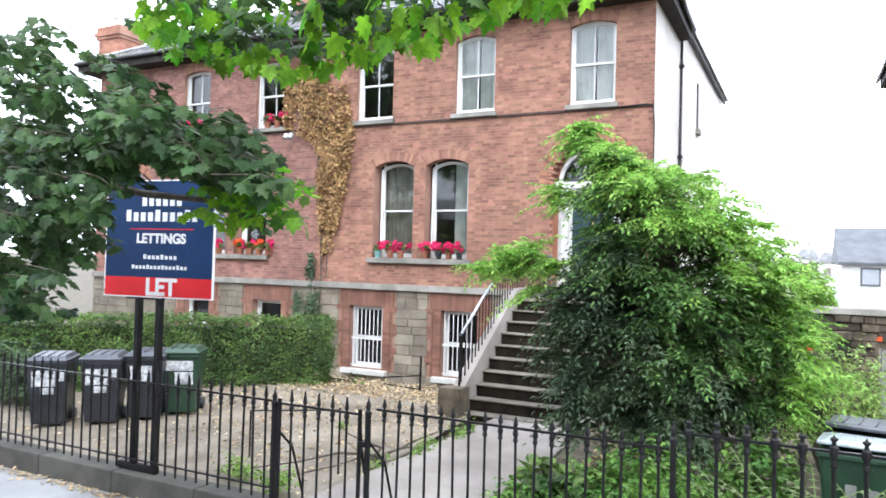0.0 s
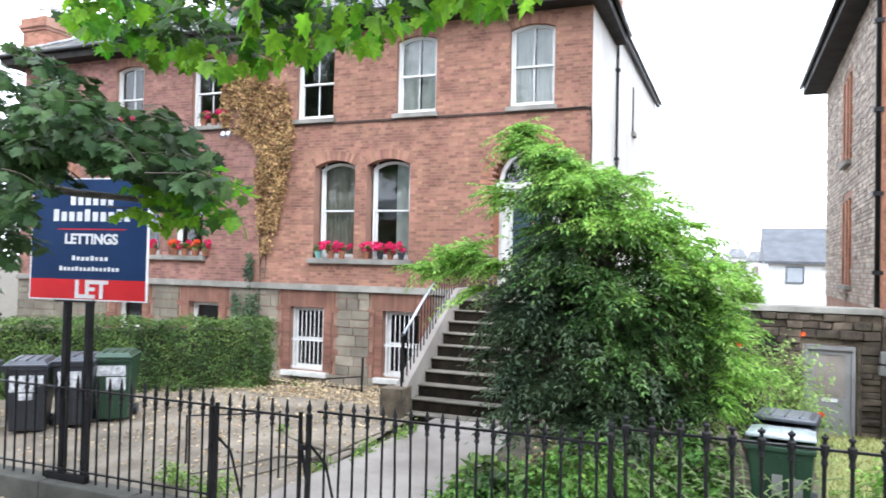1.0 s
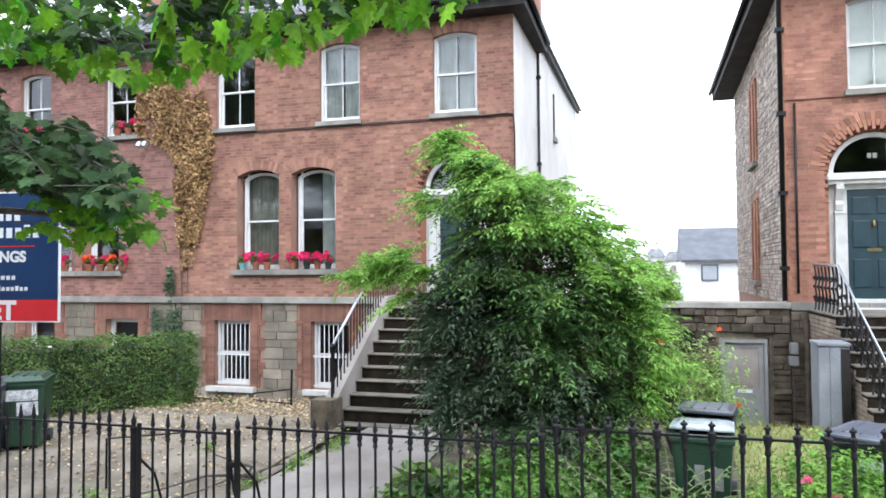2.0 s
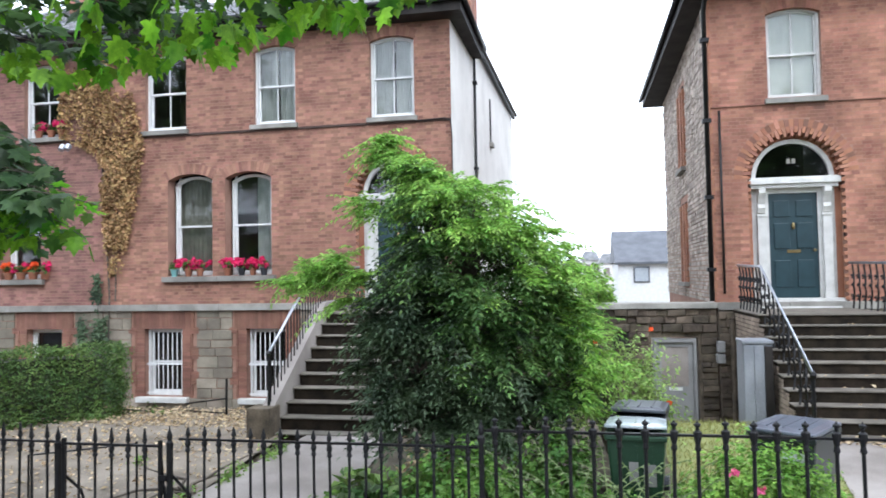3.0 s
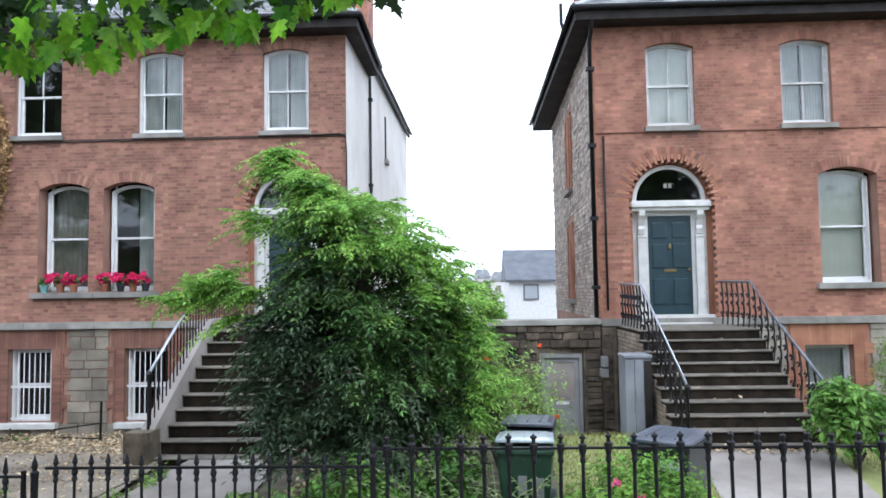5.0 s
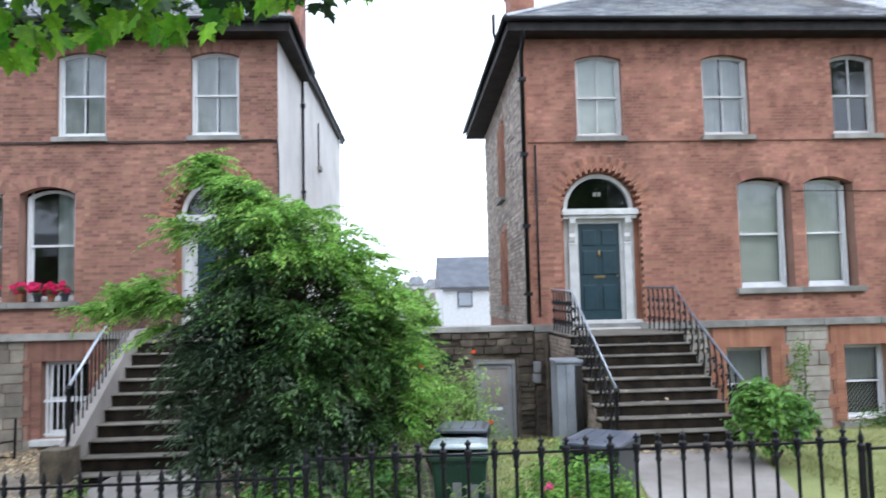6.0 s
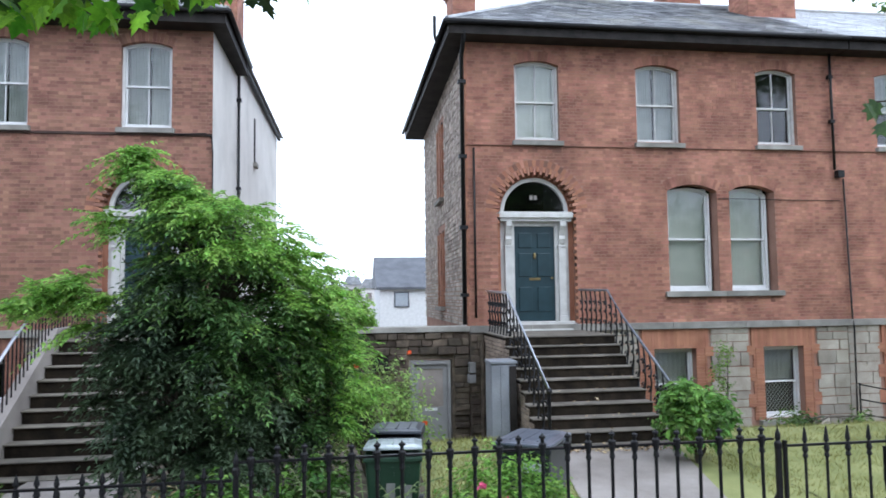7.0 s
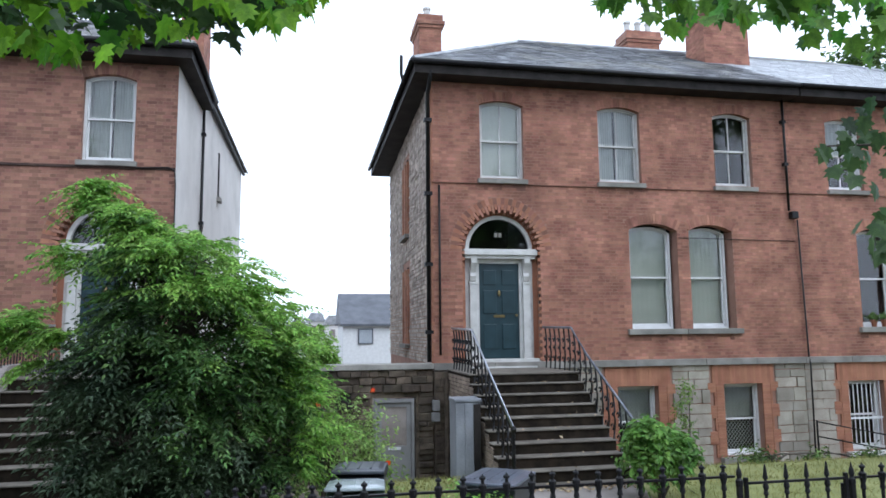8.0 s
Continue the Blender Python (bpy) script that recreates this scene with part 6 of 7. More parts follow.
shrub("far_garden_tree", "pale grey-green trees beyond the lane", "tree", (-1.5, 45, 0),
      [(-1.5, 45, 3.2, 1.8, 1.5, 1.4), (-3.5, 46, 3.6, 1.6, 1.5, 1.6)], 2600, 0.28, M["hedge"], 108, 6, 0.6, 0.5)
shrub("distant_tree", "tall tree behind the joined villa's roof", "tree", (31, 34, 0),
      [(30, 34, 16.5, 3.0, 2.5, 2.2), (33, 34, 17.5, 3.0, 2.5, 2.6), (35.5, 34, 16.0, 2.5, 2.5, 2.5), (31, 34, 12.5, 4, 3, 4)], 5000, 0.42, M["hedge"], 109, 8, 0.6, 0.4, 0.35, 0.5)

shrub("dry_fern_clump", "brown withered leaves at the shrub's foot", "shrub", (-1.75, 7.75, 0.15),
      [(-1.75, 7.7, 0.62, 0.22, 0.15, 0.35), (-1.35, 7.75, 0.5, 0.2, 0.15, 0.3)], 700, 0.11, M["litter"], 115, 4, 0.35, 0.1)

# low plants along the railings
shrub("ground_cover", "dense low green plants behind the railings", "plants", (-1.6, 6.7, 0.1),
      [(-2.3, 6.75, 0.32, 0.45, 0.4, 0.28), (-1.6, 6.7, 0.36, 0.5, 0.4, 0.35), (-0.9, 6.75, 0.3, 0.5, 0.45, 0.35), (-0.2, 6.9, 0.35, 0.45, 0.4, 0.4), (0.3, 7.0, 0.3, 0.3, 0.3, 0.35), (0.75, 6.6, 0.3, 0.35, 0.3, 0.3), (-0.3, 7.7, 0.6, 0.5, 0.35, 0.5), (1.0, 7.2, 0.3, 0.25, 0.4, 0.3), (-1.3, 7.3, 0.5, 0.8, 0.4, 0.45)],
      13000, 0.08, M["round_leaf"], 110, 6, 0.6, 0.3, 0.3, 0.1)
shrub("ground_cover", "broad pale-veined leafy plants beside the path", "plants", (-2.1, 6.9, 0.1),
      [(-2.3, 7.1, 0.45, 0.35, 0.3, 0.3), (-1.8, 6.95, 0.5, 0.35, 0.3, 0.3)], 420, 0.16, M["hedge"], 111, 4, 0.7, 0.5)
shrub("weeds", "fresh weeds along the path edge", "plants", (-4.7, 7.9, 0.15),
      [(-4.6, 7.6, 0.17, 0.16, 0.35, 0.12), (-4.45, 8.6, 0.22, 0.14, 0.5, 0.12), (-4.3, 9.6, 0.28, 0.14, 0.5, 0.12), (-5.9, 6.5, 0.2, 0.3, 0.25, 0.2), (-5.2, 6.4, 0.2, 0.3, 0.2, 0.18), (-6.0, 8.9, 0.28, 0.1, 0.1, 0.1)], 1300, 0.075, M["rose_leaf"], 112, 6, 0.5, 0.2)
shrub("area_plants", "low green plants along the area edge", "plants", (-8.6, 11.6, 0.28),
      [(-8.6, 11.3, 0.35, 0.5, 0.3, 0.2), (-9.6, 10.6, 0.35, 0.6, 0.3, 0.22), (-7.9, 11.9, 0.3, 0.4, 0.2, 0.15)], 1500, 0.07, M["hedge"], 113, 3, 0.5, 0.2)
shrub("area_plants", "low green plants along the lawn edge", "plants", (8.8, 12.4, 0.28),
      [(8.4, 12.4, 0.35, 0.5, 0.25, 0.22), (9.7, 12.4, 0.32, 0.3, 0.2, 0.2), (10.8, 12.3, 0.3, 0.4, 0.2, 0.18)], 1300, 0.08, M["hedge"], 114, 3, 0.5, 0.2)

# ferns by the green bin
rng = np.random.default_rng(120)
for fx, fy in ((-0.12, 6.75), (0.25, 6.65), (0.8, 6.85)):
    f = thing("fern", "arching pale green fern by the bin", "fern", (fx, fy, 0.1))
    for i in range(9):
        a = i * 0.7 + fx
        L = 1.15 + 0.3 * rng.random()
        s = Shape()
        ln = [(fx + math.cos(a) * L * t * 0.75, fy + math.sin(a) * L * t * 0.6, 0.1 + L * (1.25 * t - 0.55 * t * t)) for t in np.linspace(0, 1, 13)]
        s.tube(ln, 0.005, 4)
        for k in range(2, 13):
            p = Vector(ln[k])
            w = 0.15 * (1 - k / 14)
            for sg in (-1, 1):
                e = p + Vector((-math.sin(a) * sg * w, math.cos(a) * sg * w, -0.02))
                t = Vector((math.cos(a), math.sin(a), 0.3)) * 0.014
                s.add([p - t, p + t, e + t * 0.3], [(0, 1, 2)])
        part("frond", s, M["fern"], f)

# the corner's shade is put into this bush's dark leaf colour
shrub("dark_bush", "dark shaded bush between the bins and the hedge", "shrub", (-11.6, 7.6, 0.15),
      [(-11.3, 7.6, 0.7, 0.4, 0.4, 0.55), (-12.0, 7.5, 0.7, 0.5, 0.4, 0.6)], 2600, 0.085, M["shrub_deep"], 116, 6, 0.5, 0.2)

# hedge beside the bins
hp = [Vector((-8.12, 11.52, 0)), Vector((-13.2, 7.6, 0))]
hd = (hp[1] - hp[0]).normalized()
hn = Vector((hd.y, -hd.x, 0))
if hn.y < 0:
    hn = -hn
hlen = (hp[1] - hp[0]).length
hedge = thing("clipped_hedge", "dense clipped green hedge, square topped", "hedge", tuple(hp[0] + Vector((0, 0, 0.25))))
# plain block whose dark colour stands for the hedge's shaded inside
core = Shape()
for a, b in ((0.3, hlen),):
    q = [hp[0] + hd * a + hn * 0.26, hp[0] + hd * b + hn * 0.26, hp[0] + hd * b + hn * 0.85, hp[0] + hd * a + hn * 0.85]
    core.slab([(p.x, p.y) for p in q], 0.1, 1.40)
part("twiggy_core", core, surf("hedge_inner_shade", (0.02, 0.028, 0.012), (0.05, 0.06, 0.028), 0.95, 8.0, 0.5, 40), hedge, "solid dark inside")
rng = np.random.default_rng(121)
n = 19000
face = rng.choice(3, size=n, p=(0.60, 0.28, 0.12))
s_, h_, d_ = rng.random(n) * hlen, 0.2 + rng.random(n) * 1.40, rng.random(n) * 0.95
pts = np.zeros((n, 3))
nn = np.zeros((n, 3))
for i in range(n):
    wob = 0.24 * noise.noise((s_[i] * 1.7, h_[i] * 1.9, 5)) + 0.13 * noise.noise((s_[i] * 5, h_[i] * 5, 9)) + 0.045 * rng.normal() - 0.22 * max(0.0, 0.7 - h_[i])
    if face[i] == 0:
        p, m = hp[0] + hd * s_[i] + hn * (0.02 - wob), -hn
        p.z = h_[i] * (1 if h_[i] > 0.3 else 1)
    elif face[i] == 1:
        p, m = hp[0] + hd * s_[i] + hn * d_[i], Vector((0, 0, 1))
        p.z = 1.57 + wob * 0.5
    else:
        p, m = hp[0] + hd * (0.03 - wob) + hn * d_[i], -hd
        p.z = h_[i]
    pts[i], nn[i] = p, m
tagged(part("leaves", leaves(pts, nn, 0.062 * (0.7 + 0.6 * rng.random(n)), rng, 0.55), M["hedge"], hedge), kind="stuff")

# golden dry creeper and green ivy on the front
cr = thing("dry_creeper", "dead golden-brown creeper clinging to the brick", "creeper", (-11.4, 15.4, 2.2))
part("stem", Shape().tube([(-11.3, 15.46, 0.4), (-11.25, 15.46, 2.4), (-11.35, 15.46, 4.2), (-11.5, 15.46, 6.3), (-11.9, 15.46, 8.0)], 0.025, 6, 0.01).tube([(-11.1, 15.47, 2.3), (-11.05, 15.47, 4.4), (-10.75, 15.47, 6.2)], 0.018, 6, 0.008), M["bark"], cr, "bare woody stem")
zs = [2.3, 3.5, 4.2, 5.0, 5.9, 6.15, 6.4, 7.3, 8.2, 8.5]
xl = [-11.15, -11.3, -11.35, -11.45, -11.55, -12.1, -12.6, -12.6, -12.55, -12.5]
xr = [-10.95, -10.8, -10.65, -10.45, -10.35, -10.3, -10.35, -10.6, -11.0, -11.3]
n = 12500
z = 2.9 + rng.random(n) * 5.6
l, r = np.interp(z, zs, xl), np.interp(z, zs, xr)
x = l + (r - l) * rng.random(n)
dens = np.array([noise.noise((a * 1.6, b * 1.1, 7)) for a, b in zip(x, z)])
keep = (dens + 0.45 * rng.random(n) + np.where(z < 6.0, 0.0, 0.16) + np.where(z > 8, -0.2, 0) > 0.05) & ((z > 3.6) | (rng.random(n) < 0.15))
x, z = x[keep], z[keep]
pts = np.stack([x, 15.47 - 0.13 * rng.random(len(x)), z], axis=1)
tagged(part("leaves", leaves(pts, np.tile((0.0, -1.0, 0.3), (len(x), 1)) + rng.normal(scale=0.5, size=(len(x), 3)), 0.085 * (0.6 + 0.7 * rng.random(len(x))), rng, 0.75, 0.8), M["ivy_dry"], cr), kind="stuff")
iv = thing("green_ivy", "dark green ivy spreading over the basement wall", "ivy", (-11.4, 15.4, 0.5))
part("stem", Shape().tube([(-11.5, 15.45, -0.3), (-11.55, 15.43, 1.2), (-11.5, 15.40, 2.9)], 0.02, 6, 0.008), M["bark"], iv)
pts, nn = blob_points([(-11.55, 15.42, 2.5, 0.14, 0.05, 0.5), (-11.45, 15.38, 1.3, 0.3, 0.05, 0.85), (-12.0, 15.42, 1.4, 0.12, 0.05, 0.5), (-11.3, 15.42, 0.2, 0.5, 0.08, 0.4)], 1700, rng, 0.1, 0.2, 5, 0.08)
tagged(part("leaves", leaves(pts, np.tile((0.0, -1.0, 0.4), (len(pts), 1)), 0.08 * (0.6 + 0.7 * rng.random(len(pts))), rng, 0.8), M["shrub_deep"], iv), kind="stuff")

# fallen leaves on the gravel and the steps
n = 3200
x = -11.0 + rng.random(n) * 6.4
y = 6.3 + 6.2 * rng.random(n) ** 0.7
pts = np.stack([x, y, np.array([ground_z(q) for q in y]) + 0.045], axis=1)
m2 = 170
ks = rng.integers(1, 10, m2)
pts2 = np.stack([3.2 + rng.random(m2) * 2.0, 13.4 - ks * 0.28 + rng.random(m2) * 0.22, 1.995 - ks * 0.178 + 0.01], axis=1)
bank = np.stack([-10.5 + rng.random(2600) * 5.3, 10.9 + rng.random(2600) * 1.6, np.full(2600, 0.335)], axis=1)
pts3 = np.stack([3.0 + rng.random(220) * 2.2, 10.6 + rng.random(220) * 0.35, np.full(220, 0.36)], axis=1)
kerbside = np.stack([-10.5 + rng.random(420) * 5.5, 5.70 - np.abs(rng.normal(size=420)) * 0.10, np.full(420, 0.012)], axis=1)
allp = np.concatenate([pts, bank, pts2[:40], pts3, kerbside])
lone("leaf_litter", leaves(allp, np.tile((0.0, 0.0, 1.0), (len(allp), 1)), 0.06 * (0.6 + 0.8 * rng.random(len(allp))), rng, 0.7, 0.0), M["litter"], "dry tan leaves scattered over gravel and steps", "leaves", "stuff")

# grass blades on both lawns
n = 26000
x = np.concatenate([1.1 + rng.random(7000) * 2.0, 5.4 + rng.random(n - 7000) * 6.5])
y = 6.2 + rng.random(n) * 6.3
ok = (x < 2.5 + (y - 6) * 0.163) | (x > 4.3 + (y - 6) * 0.245)
x, y = x[ok], y[ok]
h = 0.03 + 0.05 * rng.random(len(x))
g0 = np.array([ground_z(q) for q in y]) + 0.02
lean = rng.normal(scale=0.025, size=(len(x), 2))
v = np.stack([np.stack([x - 0.006, y, g0], 1), np.stack([x + 0.006, y, g0], 1), np.stack([x + lean[:, 0], y + lean[:, 1], g0 + h], 1)], axis=1).reshape(-1, 3)
gr = Shape()
gr.v, gr.f = v.tolist(), [(3 * i, 3 * i + 1, 3 * i + 2) for i in range(len(x))]
lone("grass", gr, foliage_mat("dry_grass_blade", (0.19, 0.20, 0.05), (0.34, 0.33, 0.12), 0.3), "short dry yellow-green grass on the lawns", "grass", "stuff")


# ---- flowers ----
def bloom(points, r, mat, parent, seed):
    """Flower heads of many petals, one mesh each."""
    rg = np.random.default_rng(seed)
    for p in points:
        k = 16
        d = rg.normal(size=(k, 3))
        d[:, 2] = np.abs(d[:, 2]) * 0.8
        d /= np.linalg.norm(d, axis=1)[:, None]
        part("flower_head", leaves(np.array(p) + d * r * 0.4, d, np.full(k, r * 1.1), rg, 0.9, 0.0), mat, parent)


def flower_pot(label, x, y, z, mat, flower, seed, r=0.10, heads=7):
    pt = thing("flower_pot", label, "plant pot", group="potted flowers")
    part("pot", Shape().turned(0, 0, [(r * 0.7, 0), (r * 0.95, 0.14), (r * 1.08, 0.14), (r * 1.08, 0.18), (r * 0.9, 0.18), (r * 0.85, 0.15)], 14), mat, pt)
    rg = np.random.default_rng(seed)
    p, nn = blob_points([(0, 0, 0.26, 0.15, 0.10, 0.10)], 84, rg, 0.2, 0.2, 7, 0.05)
    tagged(part("leaves", leaves(p, nn, np.full(len(p), 0.07), rg, 0.8), M["hedge"], pt), kind="stuff")
    bloom([(rg.normal() * 0.11, rg.normal() * 0.05 - 0.05, 0.20 + 0.19 * rg.random()) for _ in range(heads + 5 if heads else 0)], 0.07, flower, pt, seed + 1)
    pt.matrix_basis = pose(x, y, z, 0, 0, seed * 37)
    return pt


zs_ = 2.86
for i, (x, m, c) in enumerate(((-9.52, "blue_pot", 3), (-9.15, "terracotta", 9), (-8.85, "terracotta", 7), (-8.15, "terracotta", 5), (-7.78, "bin_black", 9), (-7.50, "terracotta", 10), (-7.22, "bin_black", 6))):
    flower_pot("pot of crimson geraniums on the stone sill", x, FACE - 0.02, zs_, M[m], M["crimson"], 130 + i, 0.09, c)
for i, (x, c) in enumerate(((-13.05, 5), (-13.4, 6), (-13.75, 5), (-14.1, 4), (-14.9, 5))):
    flower_pot("terracotta pot of red geraniums on the stone sill", x, FACE - 0.02, zs_, M["terracotta"], M["scarlet" if i % 2 else "crimson"], 140 + i, 0.12, c)
for i, x in enumerate((-13.25, -12.9, -12.6, -15.7, -16.1)):
    flower_pot("window pot of red and pale flowers", x, FACE - 0.02, 6.40, M["terracotta"], M["pink" if i % 2 else "crimson"], 150 + i, 0.10, 5)
for i, x in enumerate((14.05, 14.35, 14.7)):
    flower_pot("small pot with a leafy plant on the sill", x, FACE - 0.02, 2.83, M["terracotta"], M["pink"], 160 + i, 0.08, 0)
rb = thing("rose_blooms", "pink and orange roses in bloom among the leaves", "roses", (1.5, 7.3, 0.3))
bloom([(1.25, 6.40, 1.05), (1.65, 6.35, 0.80), (1.85, 6.38, 0.62), (1.05, 6.42, 0.68), (1.45, 6.35, 0.92)], 0.045, M["pink"], rb, 170)
cb = thing("rose_blooms", "orange-red climbing roses by the stone wall", "roses", (0.6, 9.7, 1.5))
bloom([(0.92, 9.75, 2.0), (0.2, 9.6, 1.85), (1.12, 9.7, 1.05)], 0.036, M["scarlet"], cb, 171)


# ---- street trees: maple boughs hanging over the pavement ----
def maple_shape(rng, size):
    """A five-lobed leaf with a slight fold, stalk at the origin, tip along y."""
    lobes = [(0.0, 0.02), (0.16, -0.06), (0.42, 0.02), (0.30, 0.20), (0.58, 0.38), (0.34, 0.48), (0.44, 0.72), (0.22, 0.66), (0.0, 1.05)]
    out = [(x, y) for x, y in lobes] + [(-x, y) for x, y in lobes[-2:0:-1]]
    v = [(0, 0.38 * size, 0)] + [(x * size, y * size, (-0.16 * abs(x) - 0.12 * max(0, y - 0.5)) * size + rng.uniform(-0.01, 0.01) * size) for x, y in out]
    n = len(out)
    return Shape().add(v, [(0, i + 1, (i + 1) % n + 1) for i in range(n)])


def twig_bough(tree, region, y0, y1, n, mat, seed, size, singles, per=13):
    """Leaves in flat tiers along drooping twigs between depths y0 and y1; region as below."""
    rg = random.Random(seed)
    protos = [maple_shape(rg, 1.0) for _ in range(5)]
    meshes = []
    for p in protos:
        me = p.mesh("leaf")
        me.materials.append(mat)
        meshes.append(me)
    rest, wood, k = Shape(), Shape(), 0
    for _ in range(n // per):
        u, w = region(rg)
        y = rg.uniform(y0, y1)
        a = rg.gauss(0.2, 0.9)
        d = Vector((math.cos(a), math.sin(a) * 0.6, rg.gauss(-0.12, 0.12)))
        c = Vector((u * y, y, EYE + w * y)) - d * 0.16
        wood.tube([c - d * 0.1, c + d * 0.2, c + d * 0.38 + Vector((0, 0, -0.03))], 0.004, 4, 0.002)
        for i in range(per):
            t = i / per
            side = 1 if i % 2 else -1
            p = c + d * (0.42 * t) + Vector((-d.y, d.x, 0)) * side * rg.uniform(0.02, 0.07) + Vector((0, 0, rg.gauss(-0.02, 0.025) - 0.05 * t * t))
            s = size * rg.uniform(0.65, 1.2)
            e = Euler((rg.gauss(-0.75, 0.38), rg.gauss(0, 0.35), a - math.pi / 2 + side * rg.uniform(0.3, 1.5)))
            m = Matrix.LocRotScale(p, e, (s, s, s))
            if k < singles and y < (y0 + y1) / 2:
                ob = part("leaf", meshes[k % 5], None, tree)
                ob.matrix_basis = Matrix.Translation(-tree.location) @ m
                k += 1
            else:
                q = protos[i % 5]
                rest.add([m @ Vector(v) for v in q.v], q.f)
    tagged(part("leaves", rest, mat, tree), kind="stuff")
    tagged(part("twiggy_growth", wood, M["bark"], tree), kind="stuff")


def leafy_bough(tree, region, y0, y1, n, mat, seed, size, singles):
    """Leaves filling a slanting bough between depths y0 and y1. region(rng) gives slopes (x/y, z/y) seen from the road."""
    rg = random.Random(seed)
    protos = [maple_shape(rg, 1.0) for _ in range(5)]
    meshes = []
    for p in protos:
        me = p.mesh("leaf")
        me.materials.append(mat)
        meshes.append(me)
    rest = Shape()
    k = 0
    made = 0
    while made < n:
        made += 1
        u, w = region(rg)
        y = rg.uniform(y0, y1)
        p = Vector((u * y, y, EYE + w * y))
        s = size * rg.uniform(0.65, 1.2)
        e = Euler((rg.uniform(-2.3, -0.9), rg.uniform(-0.5, 0.5), rg.uniform(-3.1, 3.1)))
        m = Matrix.LocRotScale(p, e, (s, s, s))
        if k < singles and y < (y0 + y1) / 2:
            ob = part("leaf", meshes[k % 5], None, tree)
            ob.matrix_basis = Matrix.Translation(-tree.location) @ m
            k += 1
        else:
            q = protos[made % 5]
            rest.add([m @ Vector(c) for c in q.v], q.f)
    tagged(part("leaves", rest, mat, tree), kind="stuff")


def outline(pu, pw, top, hug=1.1, rise=0.0):
    """Region above a lower edge; leaves thin out towards it."""
    def pick(rg):
        u = rg.uniform(pu[0], pu[-1])
        lo = float(np.interp(u, pu, pw)) + 0.03 * noise.noise((u * 14, 3.0, 0))
        return u, lo + rise + (top - lo - rise) * rg.random() ** hug
    return pick


tree = thing("street_maple", "street maple with bright green overhanging leafy boughs", "tree", (-7.4, 3.9, 0))
part("trunk", Shape().tube([(-7.4, 3.9, -0.1), (-7.4, 3.9, 0.5), (-7.35, 3.85, 2.0), (-7.2, 3.8, 3.6), (-7.0, 3.8, 5.2)], 0.27, 14, 0.15), M["bark"], tree, "grey-brown trunk", smooth=True)
for pts in ([(-7.15, 3.8, 4.6), (-6.4, 3.8, 5.7), (-3.4, 3.6, 5.5), (-1.8, 3.5, 5.0), (-0.6, 3.3, 4.55)], [(-7.2, 3.9, 3.4), (-6.4, 4.5, 3.5), (-5.2, 4.5, 3.3), (-4.1, 4.4, 3.2), (-3.7, 4.3, 3.15)],
            [(-7.0, 3.8, 5.0), (-7.2, 2.5, 6.0), (-7.4, 1.0, 6.6)], [(-7.2, 3.8, 3.2), (-6.6, 3.6, 3.0), (-5.6, 3.6, 2.6)], [(-3.4, 3.6, 5.5), (-2.6, 3.2, 4.6), (-2.3, 3.1, 4.1)]):
    part("limb", Shape().tube(pts, 0.055, 8, 0.010), M["bark"], tree, smooth=True)
up = outline([-1.2, -1.11, -0.98, -0.85, -0.71, -0.59, -0.43, -0.33, -0.26, -0.2, -0.05, 0.03], [0.47, 0.41, 0.37, 0.345, 0.335, 0.36, 0.385, 0.40, 0.385, 0.44, 0.465, 0.50], 0.66, 2.2)
up_inner = outline([-1.2, -1.11, -0.98, -0.85, -0.71, -0.59, -0.43, -0.33, -0.26, -0.2, -0.05, 0.03], [0.47, 0.41, 0.37, 0.345, 0.335, 0.36, 0.385, 0.40, 0.385, 0.44, 0.465, 0.50], 0.66, 0.9, 0.025)
# bright tone on the lit lower fringe, dark tone for the shaded leaves behind
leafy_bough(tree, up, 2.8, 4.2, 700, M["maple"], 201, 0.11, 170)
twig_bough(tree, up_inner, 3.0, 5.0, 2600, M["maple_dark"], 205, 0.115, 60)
edge = [(-1.75, 0.52, -0.22), (-1.5, 0.47, -0.13), (-1.33, 0.41, -0.02), (-1.26, 0.38, 0.215), (-1.1, 0.27, 0.215), (-0.98, 0.24, 0.195), (-0.9, 0.20, 0.145), (-0.82, 0.155, 0.125)]


def left_mass(rg):
    for _ in range(20):
        u = -0.87 - 0.88 * rg.random() ** 0.75
        f = rg.random()
        if noise.noise((u * 7, f * 5, 2.0)) > -0.22 and rg.random() < 1.3 - abs(f - 0.5) * 1.7:
            break
    hi, lo = float(np.interp(u, [e[0] for e in edge], [e[1] for e in edge])), float(np.interp(u, [e[0] for e in edge], [e[2] for e in edge]))
    return u, lo + (hi - lo) * f + rg.gauss(0, 0.028)


# shaded mass in the dark tone, with some lit leaves at its tip
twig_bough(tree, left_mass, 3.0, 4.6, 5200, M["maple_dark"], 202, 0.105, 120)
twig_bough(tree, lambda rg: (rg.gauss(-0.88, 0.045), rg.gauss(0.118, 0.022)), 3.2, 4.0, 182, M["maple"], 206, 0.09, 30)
tree2 = thing("street_maple", "street maple reaching in with a few leafy twigs", "tree", (6.6, 3.9, 0))
part("trunk", Shape().tube([(6.6, 3.9, -0.1), (6.6, 3.9, 0.5), (6.55, 3.9, 2.4), (6.4, 3.9, 5.2)], 0.24, 14, 0.15), M["bark"], tree2, "grey-brown trunk", smooth=True)
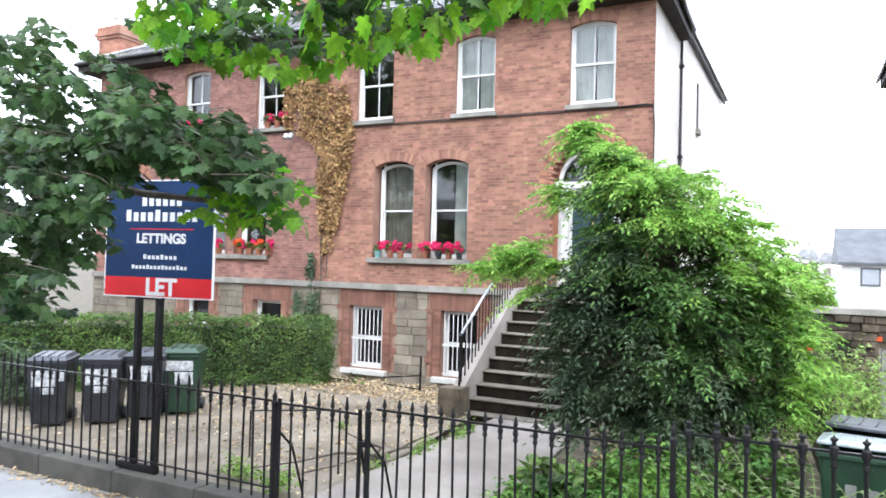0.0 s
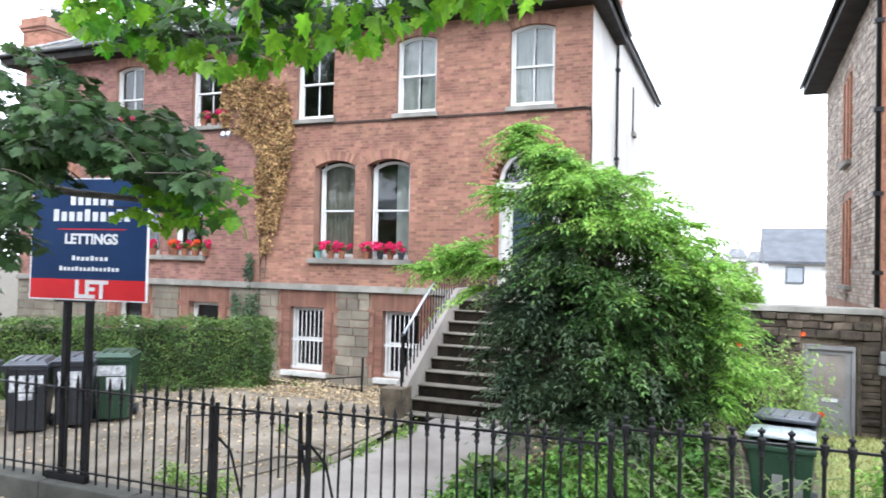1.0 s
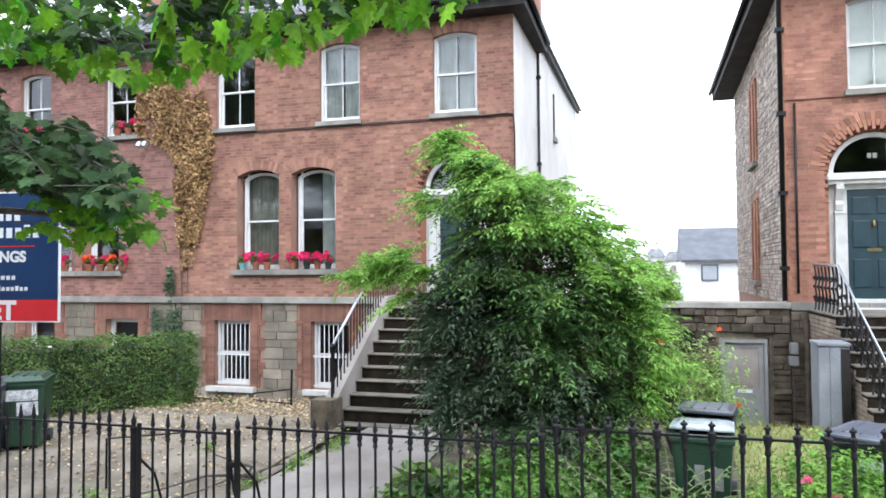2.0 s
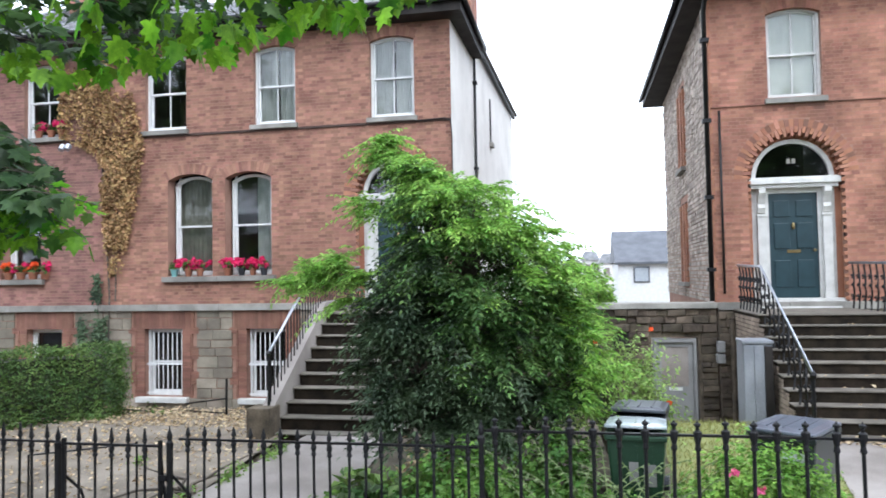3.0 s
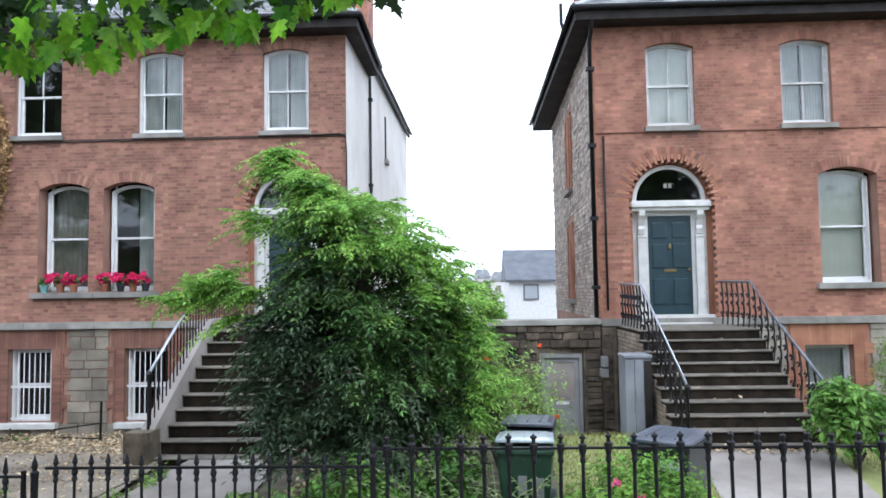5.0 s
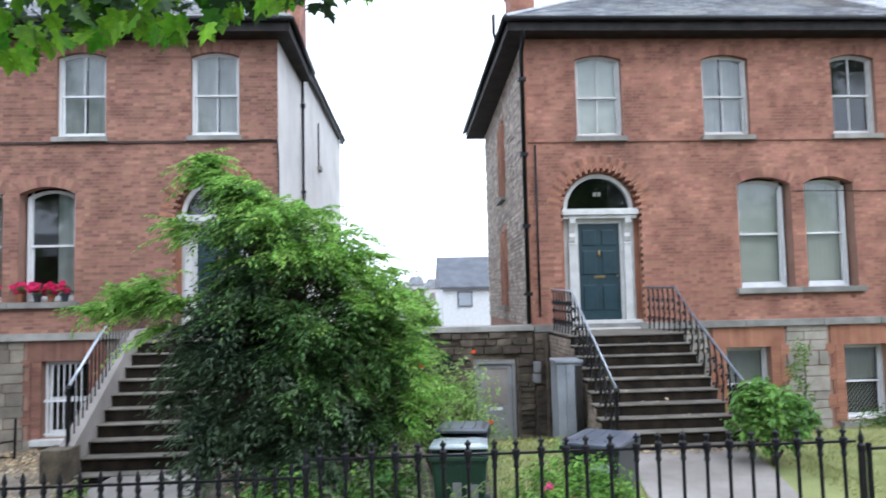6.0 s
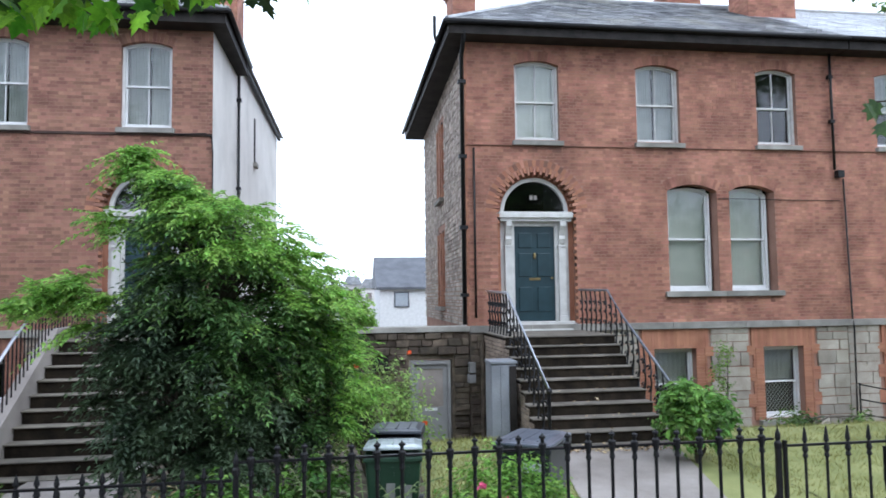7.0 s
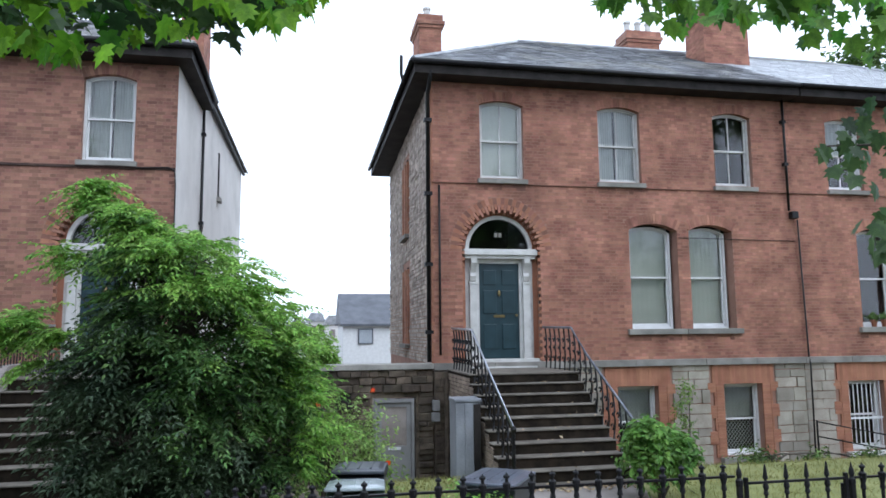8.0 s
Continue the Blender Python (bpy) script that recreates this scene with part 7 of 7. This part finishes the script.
for pts in ([(6.5, 3.9, 4.4), (5.0, 3.8, 5.5), (3.6, 3.7, 5.3), (1.9, 3.6, 4.95)], [(6.5, 3.9, 3.6), (5.0, 3.8, 4.1), (3.9, 3.8, 3.95), (3.2, 3.8, 3.9)], [(6.5, 3.9, 3.2), (4.6, 3.8, 3.6), (3.5, 3.8, 3.4)]):
    part("limb", Shape().tube(pts, 0.028, 8, 0.005), M["bark"], tree2, smooth=True)
leafy_bough(tree2, outline([0.46, 0.52, 0.6, 0.66, 0.73, 0.78, 0.82, 0.88, 0.97, 1.13], [0.53, 0.51, 0.485, 0.52, 0.50, 0.54, 0.50, 0.49, 0.45, 0.42], 0.62), 3.3, 4.4, 330, M["maple_mid"], 203, 0.13, 100)


def twig_leaves(rg):
    c = rg.choice(((0.88, 0.30, 0.02), (0.95, 0.34, 0.03), (0.99, 0.30, 0.035), (0.94, 0.16, 0.02), (1.02, 0.38, 0.05), (1.04, 0.2, 0.05)))
    return c[0] + rg.gauss(0, c[2]), c[1] + rg.gauss(0, c[2])


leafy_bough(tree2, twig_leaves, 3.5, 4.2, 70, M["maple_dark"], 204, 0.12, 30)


# ---- the other side of the street, unseen behind the viewer ----
# terrace and trees are added, and sized, to darken what the window glass reflects
opp = thing("opposite_terrace", "plain unseen brick terrace across the road", "building", (0, -22, 0))
part("wall", Shape().box(-45, 45, -30, -22, -0.2, 6.5), M["brick_piece"], opp)
part("roof", Shape().add([(-45.3, -21.7, 6.5), (45.3, -21.7, 6.5), (45.3, -26, 8.6), (-45.3, -26, 8.6), (-45.3, -30.3, 6.5), (45.3, -30.3, 6.5)], [(0, 3, 2, 1), (3, 4, 5, 2)]), M["slate"], opp)
for i, (x, k) in enumerate(((-36, 1.9), (-27, 2.0), (-18, 1.7), (-9, 1.0), (3, 1.0), (12.5, 1.45), (24, 1.0))):
    shrub("opposite_tree", "unseen leafy tree across the road, mirrored in the windows", "tree", (x, -13, 0),
          [(x, -13, 6.0 * k, 2.8 * k, 2.5 * k, 2.6 * k), (x + 1.6 * k, -13, 7.6 * k, 2.0 * k, 2.0 * k, 1.8 * k), (x - 1.5 * k, -13.3, 7.0 * k, 2.0 * k, 2.0 * k, 2.0 * k), (x + 0.3, -13.2, 4.6, 4.2, 2.4, 3.4)], int(2600 * k), 0.5 * k ** 0.5, M["hedge"], 300 + i, 6, 0.6, 0.3, 0.3, 0.5)
shrub("street_maple", "tall street maple mirrored in an upstairs window", "tree", (17.6, 3.9, 0),
      [(17.4, 3.9, 12.6, 2.6, 1.6, 1.7), (19.4, 4.1, 12.9, 1.8, 1.5, 1.8), (15.6, 3.8, 13.4, 1.6, 1.4, 1.4)], 2600, 0.24, M["hedge"], 320, 6, 0.8, 0.3, 0.4, 0.3)


# ---- single bricks ----
for name, wall, rows, mat in PIECES:
    meshes = {}
    for w in (LONG, SHORT):
        meshes[w] = Shape().front(0, w, 0, 0.02, 0, COURSE - JOINT).mesh(name)
        meshes[w].materials.append(mat)
    for x, y, z, w in rows:
        ob = part(name, meshes[w], None, wall)
        ob.location = (x, y, z)
